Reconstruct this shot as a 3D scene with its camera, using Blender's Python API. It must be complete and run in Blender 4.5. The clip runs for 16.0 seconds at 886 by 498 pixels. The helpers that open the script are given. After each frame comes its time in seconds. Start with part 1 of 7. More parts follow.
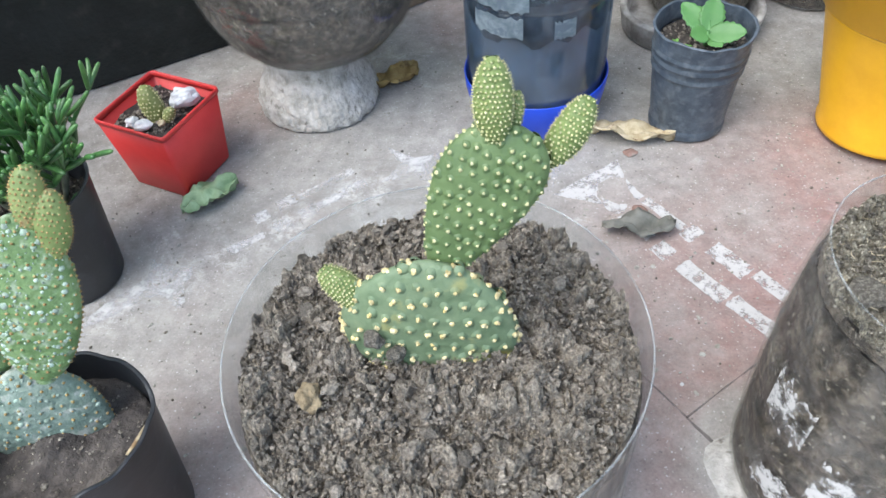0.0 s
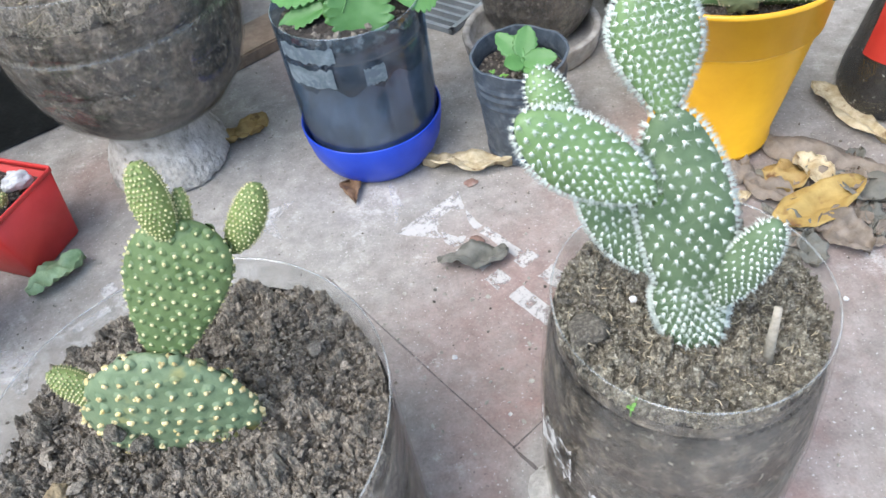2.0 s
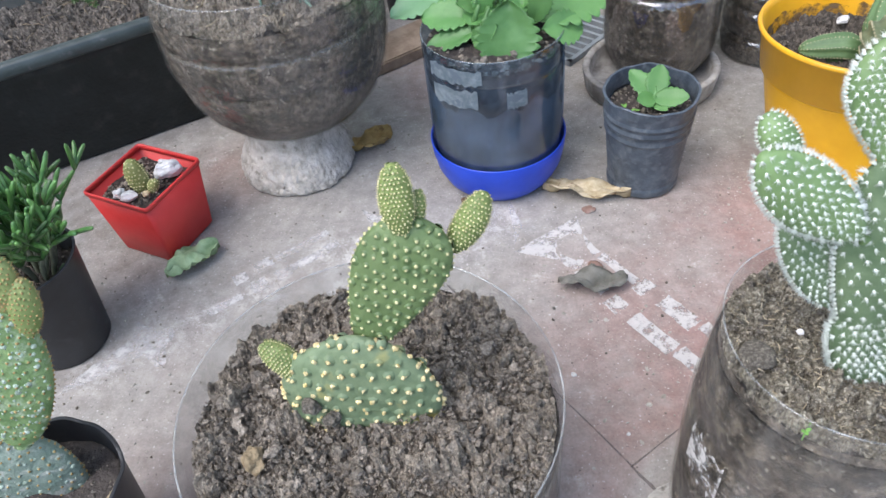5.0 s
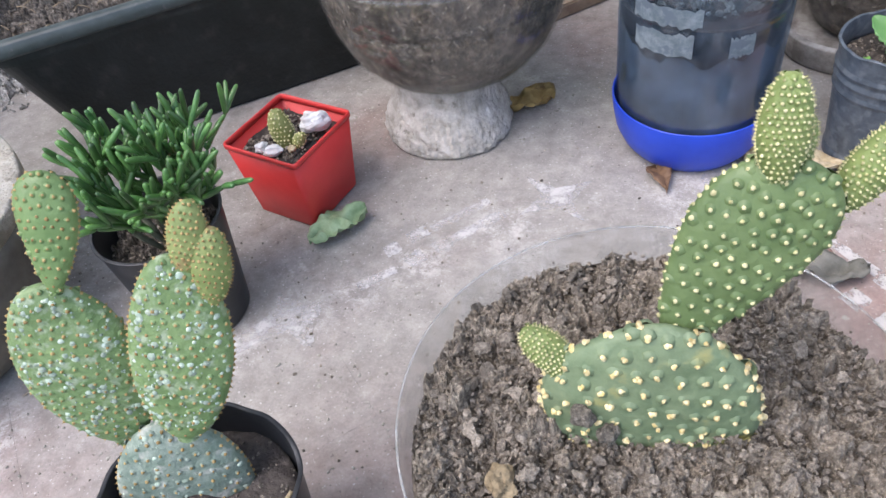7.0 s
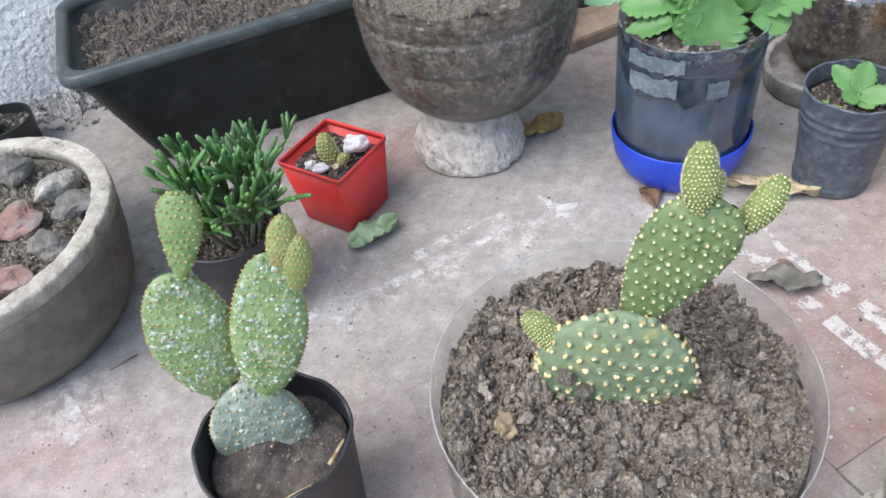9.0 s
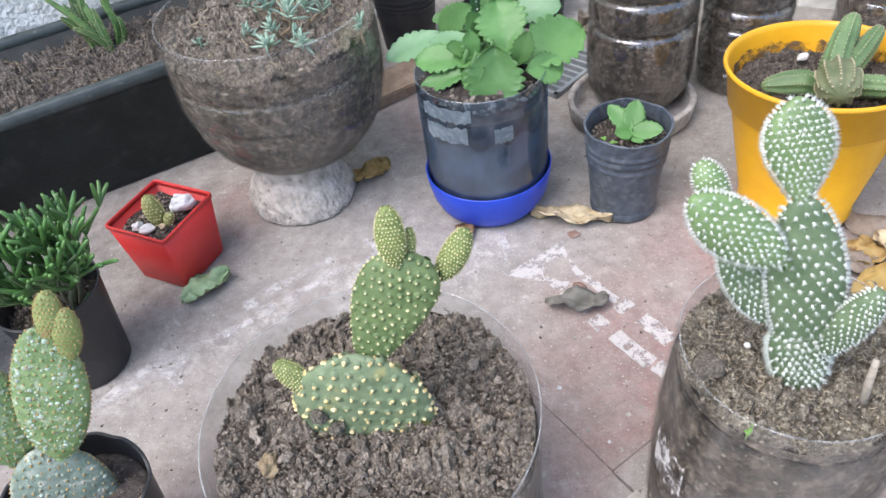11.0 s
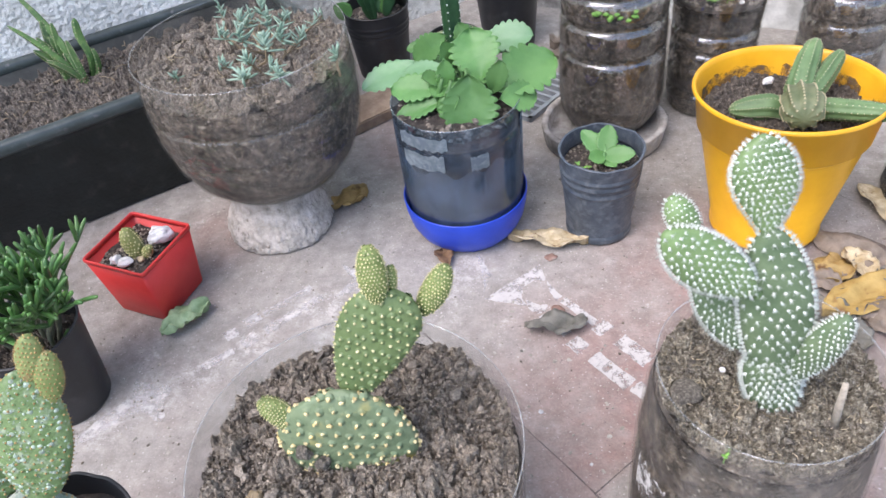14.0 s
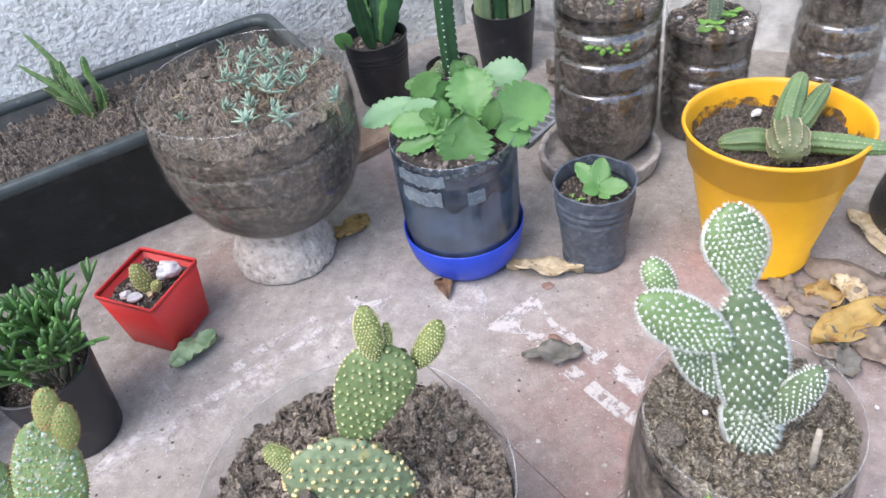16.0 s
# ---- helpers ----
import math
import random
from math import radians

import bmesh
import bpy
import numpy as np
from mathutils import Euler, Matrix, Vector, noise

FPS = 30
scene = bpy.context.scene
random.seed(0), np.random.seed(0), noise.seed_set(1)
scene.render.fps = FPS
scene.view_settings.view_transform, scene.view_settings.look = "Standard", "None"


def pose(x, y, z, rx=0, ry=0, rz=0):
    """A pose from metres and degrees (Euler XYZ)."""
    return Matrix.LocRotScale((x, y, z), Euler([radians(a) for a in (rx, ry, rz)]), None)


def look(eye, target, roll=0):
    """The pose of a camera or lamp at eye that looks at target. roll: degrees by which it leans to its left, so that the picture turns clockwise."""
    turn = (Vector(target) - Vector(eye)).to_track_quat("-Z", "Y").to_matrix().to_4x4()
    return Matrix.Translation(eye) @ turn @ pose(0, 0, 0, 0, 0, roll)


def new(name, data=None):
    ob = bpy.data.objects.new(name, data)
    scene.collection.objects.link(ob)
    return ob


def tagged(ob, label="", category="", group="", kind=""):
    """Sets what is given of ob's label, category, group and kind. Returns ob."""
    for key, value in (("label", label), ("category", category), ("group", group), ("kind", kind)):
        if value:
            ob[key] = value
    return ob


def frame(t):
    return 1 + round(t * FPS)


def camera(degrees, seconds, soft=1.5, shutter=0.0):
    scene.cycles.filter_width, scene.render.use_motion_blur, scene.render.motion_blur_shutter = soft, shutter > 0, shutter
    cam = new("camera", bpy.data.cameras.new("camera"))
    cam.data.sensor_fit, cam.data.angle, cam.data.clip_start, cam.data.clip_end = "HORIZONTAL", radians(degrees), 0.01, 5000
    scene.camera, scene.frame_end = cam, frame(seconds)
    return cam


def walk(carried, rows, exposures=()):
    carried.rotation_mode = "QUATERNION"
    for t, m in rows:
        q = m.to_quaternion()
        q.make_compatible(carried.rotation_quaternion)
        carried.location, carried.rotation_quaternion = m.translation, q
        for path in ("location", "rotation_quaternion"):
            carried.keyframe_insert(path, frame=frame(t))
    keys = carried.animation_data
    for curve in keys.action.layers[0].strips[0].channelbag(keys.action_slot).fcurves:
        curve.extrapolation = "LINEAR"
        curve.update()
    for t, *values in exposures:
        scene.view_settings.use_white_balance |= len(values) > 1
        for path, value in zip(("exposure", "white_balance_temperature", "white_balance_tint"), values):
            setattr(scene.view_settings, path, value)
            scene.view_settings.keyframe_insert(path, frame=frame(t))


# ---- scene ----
cam = camera(61.2, 16.0)
PATH = [
    (0, (0.0639, 0.0595, 0.4078), (-0.0866, 1.2259, -0.8881), -5.7),
    (0.5, (0.0630, 0.0604, 0.4069), (-0.0927, 1.2268, -0.8890), -6.3),
    (1, (0.0718, 0.0613, 0.4025), (-0.0989, 1.2320, -0.8872), -7.4),
    (1.5, (0.1208, 0.0674, 0.4086), (-0.0446, 1.2425, -0.8776), -10.2),
    (2, (0.1663, 0.0726, 0.4183), (0.0735, 1.2609, -0.8628), -10.4),
    (2.5, (0.1671, 0.0718, 0.4314), (0.1208, 1.2731, -0.8400), -8.8),
    (3, (0.1505, 0.0656, 0.4410), (0.1146, 1.2897, -0.8094), -6.7),
    (3.5, (0.1374, 0.0613, 0.4410), (0.0849, 1.2968, -0.7971), -6.3),
    (4, (0.1138, 0.0542, 0.4401), (0.0088, 1.2959, -0.7884), -6.3),
    (4.2, (0.1103, 0.0534, 0.4410), (-0.0114, 1.2933, -0.7875), -6.7),
    (6.3, (0.0700, 0.0481, 0.4314), (-0.2030, 1.2530, -0.8085), -9.8),
    (6.5, (0.0516, 0.0569, 0.4174), (-0.2328, 1.2609, -0.8207), -10.5),
    (7, (0.0114, 0.0963, 0.3824), (-0.3194, 1.2845, -0.8584), -10.4),
    (7.5, (0.0035, 0.0901, 0.3885), (-0.3430, 1.2679, -0.8592), -10.5),
    (8, (0.0070, 0.0700, 0.4051), (-0.3509, 1.2442, -0.8426), -10.8),
    (8.5, (0.0088, 0.0525, 0.4270), (-0.3544, 1.2294, -0.8155), -10.3),
    (9, (0.0245, 0.0315, 0.4489), (-0.3395, 1.2259, -0.7779), -10.1),
    (9.5, (0.0586, 0.0210, 0.4603), (-0.2923, 1.2302, -0.7560), -10.7),
    (10, (0.1024, 0.0175, 0.4725), (-0.1951, 1.2495, -0.7341), -11.9),
    (10.2, (0.1181, 0.0166, 0.4743), (-0.1522, 1.2565, -0.7306), -11.3),
    (12.3, (0.1129, 0.0306, 0.4786), (-0.0227, 1.2976, -0.7210), -6.8),
    (12.5, (0.1138, 0.0289, 0.4813), (-0.0201, 1.2968, -0.7166), -6.9),
    (13, (0.1199, 0.0227, 0.4909), (-0.0079, 1.2976, -0.7018), -7.9),
    (13.5, (0.1208, 0.0227, 0.4900), (-0.0061, 1.3029, -0.6965), -7.9),
    (14, (0.1164, 0.0227, 0.4874), (-0.0158, 1.3081, -0.6939), -8.2),
    (14.5, (0.1155, 0.0236, 0.4839), (-0.0219, 1.3064, -0.6983), -8.5),
    (15, (0.1120, 0.0227, 0.4848), (-0.0324, 1.3020, -0.7000), -8.5),
    (15.5, (0.1103, 0.0201, 0.4865), (-0.0394, 1.2976, -0.7000), -8.3),
    (16, (0.1269, 0.0262, 0.5189), (-0.0201, 1.3151, -0.6554), -9.4),
]
# seconds, stops, kelvin, tint: slow drift of exposure and white balance
DRIFT = [(0, 1.31, 6250, 8), (1.5, 1.36, 6300, 10), (2.5, 1.3, 6300, 9), (3.5, 1.17, 6250, 9), (6.5, 1.2, 6450, 18), (9, 1.28, 6500, 14), (13, 1.28, 6500, 19), (16, 1.32, 6500, 19)]
walk(cam, [(t, look(eye, target, roll)) for t, eye, target, roll in PATH], DRIFT)

# ---- world and light ----
world = bpy.data.worlds.new("overcast_sky")
scene.world = world
world.use_nodes = True
wn = world.node_tree.nodes
wl = world.node_tree.links
sky = wn.new("ShaderNodeTexSky")
sky.sky_type = "NISHITA"
sky.sun_disc = False
sky.sun_elevation = radians(62)
sky.sun_rotation = radians(232)
sky.dust_density = 2.0
sky.air_density = 1.2
wn["Background"].inputs["Strength"].default_value = 0.15
wl.new(sky.outputs["Color"], wn["Background"].inputs["Color"])
sun_data = bpy.data.lights.new("sun", "SUN")
sun_data.energy = 1.4
sun_data.angle = radians(50)
sun_data.color = (1.0, 0.985, 0.965)
sun_lamp = new("sun", sun_data)
sun_lamp.matrix_world = look((-1.3, -0.6, 2.4), (0, 0.4, 0))

# ---- materials ----
TAU = 2 * math.pi


def mat(name, colors, rough=0.7, scale=30.0, bump=0.2, bump_scale=None, metal=0.0, spec=0.5, detail=6.0, lo=0.35, hi=0.65,
        rand=0.0, island=0.0, sss=0.0, coat=0.0, relief=0.002, spots=None, spot_scale=60.0, spot_cut=(0.6, 0.68)):
    """A noise material between two or three colours, with a second, coarse layer of variation and a bump."""
    m = bpy.data.materials.new(name)
    m.use_nodes = True
    n, l = m.node_tree.nodes, m.node_tree.links
    b = n["Principled BSDF"]
    tc = n.new("ShaderNodeTexCoord")
    fine = n.new("ShaderNodeTexNoise")
    fine.inputs["Scale"].default_value = scale
    fine.inputs["Detail"].default_value = detail
    fine.inputs["Roughness"].default_value = 0.65
    l.new(tc.outputs["Object"], fine.inputs["Vector"])
    ramp = n.new("ShaderNodeValToRGB")
    ramp.color_ramp.elements[0].position, ramp.color_ramp.elements[1].position = lo, hi
    ramp.color_ramp.elements[0].color = (*colors[0], 1)
    ramp.color_ramp.elements[1].color = (*colors[-1], 1)
    if len(colors) == 3:
        e = ramp.color_ramp.elements.new((lo + hi) / 2)
        e.color = (*colors[1], 1)
    l.new(fine.outputs["Fac"], ramp.inputs["Fac"])
    out = ramp.outputs["Color"]
    coarse = n.new("ShaderNodeTexNoise")
    coarse.inputs["Scale"].default_value = scale * 0.17
    coarse.inputs["Detail"].default_value = 3.0
    l.new(tc.outputs["Object"], coarse.inputs["Vector"])
    mr = n.new("ShaderNodeMapRange")
    mr.inputs["From Min"].default_value, mr.inputs["From Max"].default_value = 0.3, 0.7
    mr.inputs["To Min"].default_value, mr.inputs["To Max"].default_value = 0.8, 1.15
    l.new(coarse.outputs["Fac"], mr.inputs["Value"])
    val = mr.outputs["Result"]
    for amount, node, sock in ((rand, "ShaderNodeObjectInfo", "Random"), (island, "ShaderNodeNewGeometry", "Random Per Island")):
        if amount:
            r = n.new(node)
            k = n.new("ShaderNodeMapRange")
            k.inputs["To Min"].default_value, k.inputs["To Max"].default_value = 1 - amount, 1 + amount
            l.new(r.outputs[sock], k.inputs["Value"])
            mul = n.new("ShaderNodeMath")
            mul.operation = "MULTIPLY"
            l.new(val, mul.inputs[0])
            l.new(k.outputs["Result"], mul.inputs[1])
            val = mul.outputs[0]
    mixn = n.new("ShaderNodeVectorMath")
    mixn.operation = "SCALE"
    l.new(out, mixn.inputs[0])
    l.new(val, mixn.inputs["Scale"])
    out = mixn.outputs["Vector"]
    if spots:
        sp = n.new("ShaderNodeTexNoise")
        sp.inputs["Scale"].default_value = spot_scale
        sp.inputs["Detail"].default_value = 5.0
        l.new(tc.outputs["Object"], sp.inputs["Vector"])
        cut = n.new("ShaderNodeMapRange")
        cut.inputs["From Min"].default_value, cut.inputs["From Max"].default_value = spot_cut
        l.new(sp.outputs["Fac"], cut.inputs["Value"])
        mx = n.new("ShaderNodeMix")
        mx.data_type = "RGBA"
        l.new(cut.outputs["Result"], mx.inputs["Factor"])
        l.new(out, mx.inputs["A"])
        mx.inputs["B"].default_value = (*spots, 1)
        out = mx.outputs["Result"]
    l.new(out, b.inputs["Base Color"])
    b.inputs["Roughness"].default_value = rough
    b.inputs["Metallic"].default_value = metal
    b.inputs["Specular IOR Level"].default_value = spec
    b.inputs["Coat Weight"].default_value = coat
    if sss:
        b.inputs["Subsurface Weight"].default_value = sss
        b.inputs["Subsurface Radius"].default_value = (0.004, 0.006, 0.002)
    if bump:
        bn = n.new("ShaderNodeBump")
        bn.inputs["Strength"].default_value = bump
        bn.inputs["Distance"].default_value = relief
        nz = n.new("ShaderNodeTexNoise")
        nz.inputs["Scale"].default_value = bump_scale or scale * 2.5
        nz.inputs["Detail"].default_value = 6.0
        l.new(tc.outputs["Object"], nz.inputs["Vector"])
        l.new(nz.outputs["Fac"], bn.inputs["Height"])
        l.new(bn.outputs["Normal"], b.inputs["Normal"])
    return m


def clear_plastic(name, tint=(0.985, 0.99, 0.99), haze=0.025, haze_color=(0.6, 0.59, 0.56), rough=0.08, gloss=0.035, edge=0.5):
    """Thin clear plastic: light passes straight through, a gloss on top, and a dusty film with streaks."""
    m = bpy.data.materials.new(name)
    m.use_nodes = True
    n, l = m.node_tree.nodes, m.node_tree.links
    n.remove(n["Principled BSDF"])
    out = n["Material Output"]
    tr = n.new("ShaderNodeBsdfTransparent")
    tr.inputs["Color"].default_value = (*tint, 1)
    film = n.new("ShaderNodeBsdfDiffuse")
    film.inputs["Color"].default_value = (*haze_color, 1)
    tc = n.new("ShaderNodeTexCoord")
    nz = n.new("ShaderNodeTexNoise")
    nz.inputs["Scale"].default_value = 35.0
    nz.inputs["Detail"].default_value = 8.0
    nz.inputs["Roughness"].default_value = 0.7
    run = n.new("ShaderNodeMapping")
    run.inputs["Scale"].default_value = (1.6, 1.6, 0.35)
    l.new(tc.outputs["Object"], run.inputs["Vector"])
    l.new(run.outputs["Vector"], nz.inputs["Vector"])
    mr = n.new("ShaderNodeMapRange")
    mr.inputs["From Min"].default_value, mr.inputs["From Max"].default_value = 0.42, 0.72
    mr.inputs["To Min"].default_value, mr.inputs["To Max"].default_value = haze * 0.3, min(1.0, haze * 4.5)
    l.new(nz.outputs["Fac"], mr.inputs["Value"])
    mix1 = n.new("ShaderNodeMixShader")
    l.new(mr.outputs["Result"], mix1.inputs["Fac"])
    l.new(tr.outputs["BSDF"], mix1.inputs[1])
    l.new(film.outputs["BSDF"], mix1.inputs[2])
    gl = n.new("ShaderNodeBsdfGlossy")
    gl.inputs["Roughness"].default_value = rough
    lw = n.new("ShaderNodeLayerWeight")
    lw.inputs["Blend"].default_value = 0.12
    fr = n.new("ShaderNodeMapRange")
    fr.inputs["To Min"].default_value, fr.inputs["To Max"].default_value = gloss, edge
    l.new(lw.outputs["Facing"], fr.inputs["Value"])
    bn = n.new("ShaderNodeBump")
    bn.inputs["Strength"].default_value = 0.25
    bn.inputs["Distance"].default_value = 0.002
    nz2 = n.new("ShaderNodeTexNoise")
    nz2.inputs["Scale"].default_value = 22.0
    l.new(tc.outputs["Object"], nz2.inputs["Vector"])
    l.new(nz2.outputs["Fac"], bn.inputs["Height"])
    l.new(bn.outputs["Normal"], gl.inputs["Normal"])
    mix2 = n.new("ShaderNodeMixShader")
    l.new(fr.outputs["Result"], mix2.inputs["Fac"])
    l.new(mix1.outputs["Shader"], mix2.inputs[1])
    l.new(gl.outputs["BSDF"], mix2.inputs[2])
    l.new(mix2.outputs["Shader"], out.inputs["Surface"])
    return m


M_FLOOR = mat("worn_cement_tile", ((0.30, 0.275, 0.275), (0.36, 0.31, 0.305), (0.42, 0.385, 0.375)), 0.85, 60, 0.25, 220)
M_SOIL = mat("dark_potting_soil", ((0.115, 0.098, 0.076), (0.205, 0.176, 0.14), (0.33, 0.29, 0.235)), 0.65, 560, 1.0, 1500, island=0.5, relief=0.0015)
M_SOIL_DAMP = mat("damp_dark_soil", ((0.034, 0.029, 0.023), (0.082, 0.07, 0.057), (0.17, 0.147, 0.12)), 0.9, 300, 0.8, 1200, relief=0.001, spots=(0.3, 0.27, 0.22), spot_scale=420, spot_cut=(0.68, 0.74))
M_TROUGH_SOIL = mat("damp_brown_trough_soil", ((0.058, 0.049, 0.039), (0.135, 0.115, 0.093), (0.26, 0.226, 0.184)), 0.9, 300, 0.8, 1200, relief=0.001, spots=(0.36, 0.32, 0.26), spot_scale=420, spot_cut=(0.66, 0.73))
M_SOIL_TOP = mat("crumbled_potting_soil", ((0.105, 0.088, 0.067), (0.22, 0.188, 0.147), (0.4, 0.35, 0.278)), 0.62, 420, 0.9, 1600, relief=0.0014, spots=(0.44, 0.39, 0.3), spot_scale=700, spot_cut=(0.62, 0.7))
M_DRY_TOP = mat("crumbled_sandy_soil", ((0.065, 0.056, 0.04), (0.19, 0.168, 0.125), (0.4, 0.368, 0.285)), 0.95, 420, 0.9, 1500, relief=0.0014, spots=(0.52, 0.485, 0.39), spot_scale=520, spot_cut=(0.6, 0.68))
# soil bed coloured near black, which paints in the shade between the crumbs
M_SOIL_BED = mat("gap_shade_soil", ((0.022, 0.018, 0.015), (0.045, 0.038, 0.032), (0.085, 0.072, 0.06)), 0.95, 200, 0.8, 500)
M_DRY = mat("dusty_sandy_soil", ((0.08, 0.07, 0.055), (0.15, 0.132, 0.105), (0.29, 0.265, 0.215)), 0.95, 700, 0.9, 1800, island=0.4, relief=0.0012)
M_CLEAR = clear_plastic("clear_bottle_plastic", haze=0.022)
M_DIRTY = clear_plastic("dusty_bottle_plastic", (0.97, 0.97, 0.96), 0.022, (0.5, 0.47, 0.44), 0.07, 0.035, 0.28)
M_RIBBED = clear_plastic("ribbed_bottle_plastic", (0.97, 0.97, 0.96), 0.012, (0.5, 0.47, 0.44), 0.05, 0.085, 0.32)
M_SOILWALL = mat("wet_soil_against_plastic", ((0.014, 0.011, 0.008), (0.06, 0.048, 0.036), (0.2, 0.165, 0.125)), 0.8, 130, 1.0, 300, spots=(0.3, 0.27, 0.22), spot_scale=300, spot_cut=(0.62, 0.7), lo=0.32, hi=0.68, relief=0.004)
M_BLACK = mat("black_nursery_plastic", ((0.014, 0.015, 0.017), (0.026, 0.028, 0.031)), 0.42, 40, 0.12, spots=(0.05, 0.052, 0.055), spot_scale=70, spot_cut=(0.6, 0.8))
M_TROUGH_RIM = mat("scuffed_grey_rim_plastic", ((0.034, 0.047, 0.045), (0.06, 0.078, 0.075)), 0.42, 60, 0.1, spots=(0.14, 0.14, 0.14), spot_scale=110, spot_cut=(0.62, 0.76))
M_TROUGH = mat("dark_grey_trough_plastic", ((0.011, 0.016, 0.016), (0.026, 0.034, 0.034)), 0.5, 30, 0.25, 260, spec=0.4, spots=(0.06, 0.059, 0.055), spot_scale=60, spot_cut=(0.58, 0.82))
M_GREYPOT = mat("faded_grey_plastic", ((0.045, 0.06, 0.078), (0.085, 0.107, 0.13)), 0.42, 110, 0.25, 300, spots=(0.14, 0.16, 0.18), spot_scale=160, spot_cut=(0.5, 0.78))
M_RED = mat("red_plastic", ((0.52, 0.028, 0.026), (0.6, 0.042, 0.038)), 0.45, 30, 0.04)
M_YELLOW = mat("yellow_plastic", ((0.68, 0.345, 0.012), (0.76, 0.4, 0.018)), 0.34, 30, 0.05)
M_BLUE = mat("blue_plastic", ((0.01, 0.05, 0.46), (0.016, 0.066, 0.55)), 0.4, 30, 0.04)
M_CONC = mat("rough_cement", ((0.34, 0.32, 0.28), (0.47, 0.445, 0.4), (0.6, 0.575, 0.53)), 0.95, 90, 0.8, 220, relief=0.003, spots=(0.22, 0.2, 0.17), spot_scale=120, spot_cut=(0.62, 0.72))
M_RING = mat("weathered_concrete", ((0.095, 0.086, 0.068), (0.135, 0.122, 0.098), (0.178, 0.163, 0.133)), 0.9, 30, 0.3, 160, spots=(0.05, 0.045, 0.04), spot_scale=55, spot_cut=(0.7, 0.74))
M_STUCCO = mat("grey_stucco", ((0.55, 0.568, 0.53), (0.72, 0.742, 0.70), (0.81, 0.83, 0.79)), 0.95, 85, 1.0, 150, relief=0.006, spots=(0.4, 0.41, 0.375), spot_scale=100, spot_cut=(0.6, 0.7))
M_STUCCO_DIRTY = mat("dirty_grey_stucco", ((0.41, 0.422, 0.4), (0.58, 0.597, 0.57), (0.71, 0.727, 0.695)), 0.95, 40, 0.9, 80, relief=0.0026, spots=(0.2, 0.19, 0.18), spot_scale=30, spot_cut=(0.55, 0.75))
M_STICK = mat("split_grey_wood", ((0.26, 0.23, 0.18), (0.42, 0.38, 0.31)), 0.85, 200, 0.5)
M_LSTONE = mat("dusty_light_stone", ((0.25, 0.235, 0.195), (0.44, 0.425, 0.375)), 0.9, 120, 0.7, spots=(0.16, 0.15, 0.125), spot_scale=90, spot_cut=(0.56, 0.68))
M_STONE = mat("pale_stone", ((0.5, 0.5, 0.49), (0.72, 0.72, 0.71)), 0.85, 80, 0.4)
M_GSTONE = mat("grey_stone", ((0.1, 0.097, 0.085), (0.21, 0.2, 0.175)), 0.9, 120, 0.7, 300, spots=(0.26, 0.25, 0.215), spot_scale=90, spot_cut=(0.6, 0.72))
M_RSTONE = mat("reddish_stone", ((0.19, 0.115, 0.09), (0.31, 0.2, 0.16)), 0.9, 90, 0.6, 300, spots=(0.26, 0.24, 0.21), spot_scale=70, spot_cut=(0.56, 0.7))
M_PADA = mat("opuntia_green", ((0.085, 0.138, 0.047), (0.138, 0.2, 0.078)), 0.5, 70, 0.3, 330, sss=0.05)
M_PADA_OLD = mat("opuntia_grey_green", ((0.115, 0.17, 0.088), (0.19, 0.25, 0.14)), 0.6, 110, 0.35, 300, spots=(0.34, 0.3, 0.09), spot_scale=55, spot_cut=(0.6, 0.72))
M_BUD = mat("opuntia_yellow_green", ((0.115, 0.165, 0.045), (0.195, 0.25, 0.075)), 0.55, 110, 0.12)
M_PADB = mat("bunny_ear_green", ((0.12, 0.205, 0.075), (0.185, 0.29, 0.115)), 0.5, 60, 0.15)
M_PADB_OLD = mat("bunny_ear_dull_green", ((0.075, 0.128, 0.06), (0.145, 0.21, 0.11)), 0.65, 70, 0.3, 260)
M_PADC = mat("pale_green_pad", ((0.115, 0.2, 0.07), (0.2, 0.3, 0.12)), 0.5, 70, 0.6, 240, spots=(0.31, 0.38, 0.25), spot_scale=210, spot_cut=(0.54, 0.68))
M_PADC_NEW = mat("smooth_green_pad", ((0.095, 0.175, 0.05), (0.16, 0.255, 0.085)), 0.45, 90, 0.3, 260)
M_FLECK = mat("pale_cork_fleck", ((0.25, 0.34, 0.25), (0.42, 0.49, 0.4)), 0.7, 300, 0.2, island=0.3)
M_PADC_OLD = mat("blue_grey_pad", ((0.14, 0.2, 0.15), (0.26, 0.32, 0.26)), 0.65, 160, 0.5, spots=(0.38, 0.4, 0.34), spot_scale=150, spot_cut=(0.56, 0.66))
M_AREO_Y = mat("yellow_areole", ((0.42, 0.4, 0.18), (0.62, 0.58, 0.34)), 0.85, 400, 0, island=0.2)
M_AREO_O = mat("golden_areole", ((0.5, 0.38, 0.13), (0.7, 0.62, 0.38)), 0.85, 500, 0.4, 900, island=0.25)
M_AREO_W = mat("white_glochids", ((0.58, 0.64, 0.57), (0.78, 0.82, 0.77)), 0.8, 200, 0)
M_AREO_B = mat("brown_areole", ((0.24, 0.15, 0.05), (0.42, 0.31, 0.13)), 0.8, 200, 0)
M_RHIP = mat("rhipsalis_green", ((0.028, 0.088, 0.026), (0.105, 0.235, 0.06)), 0.33, 45, 0.1, rand=0.5)
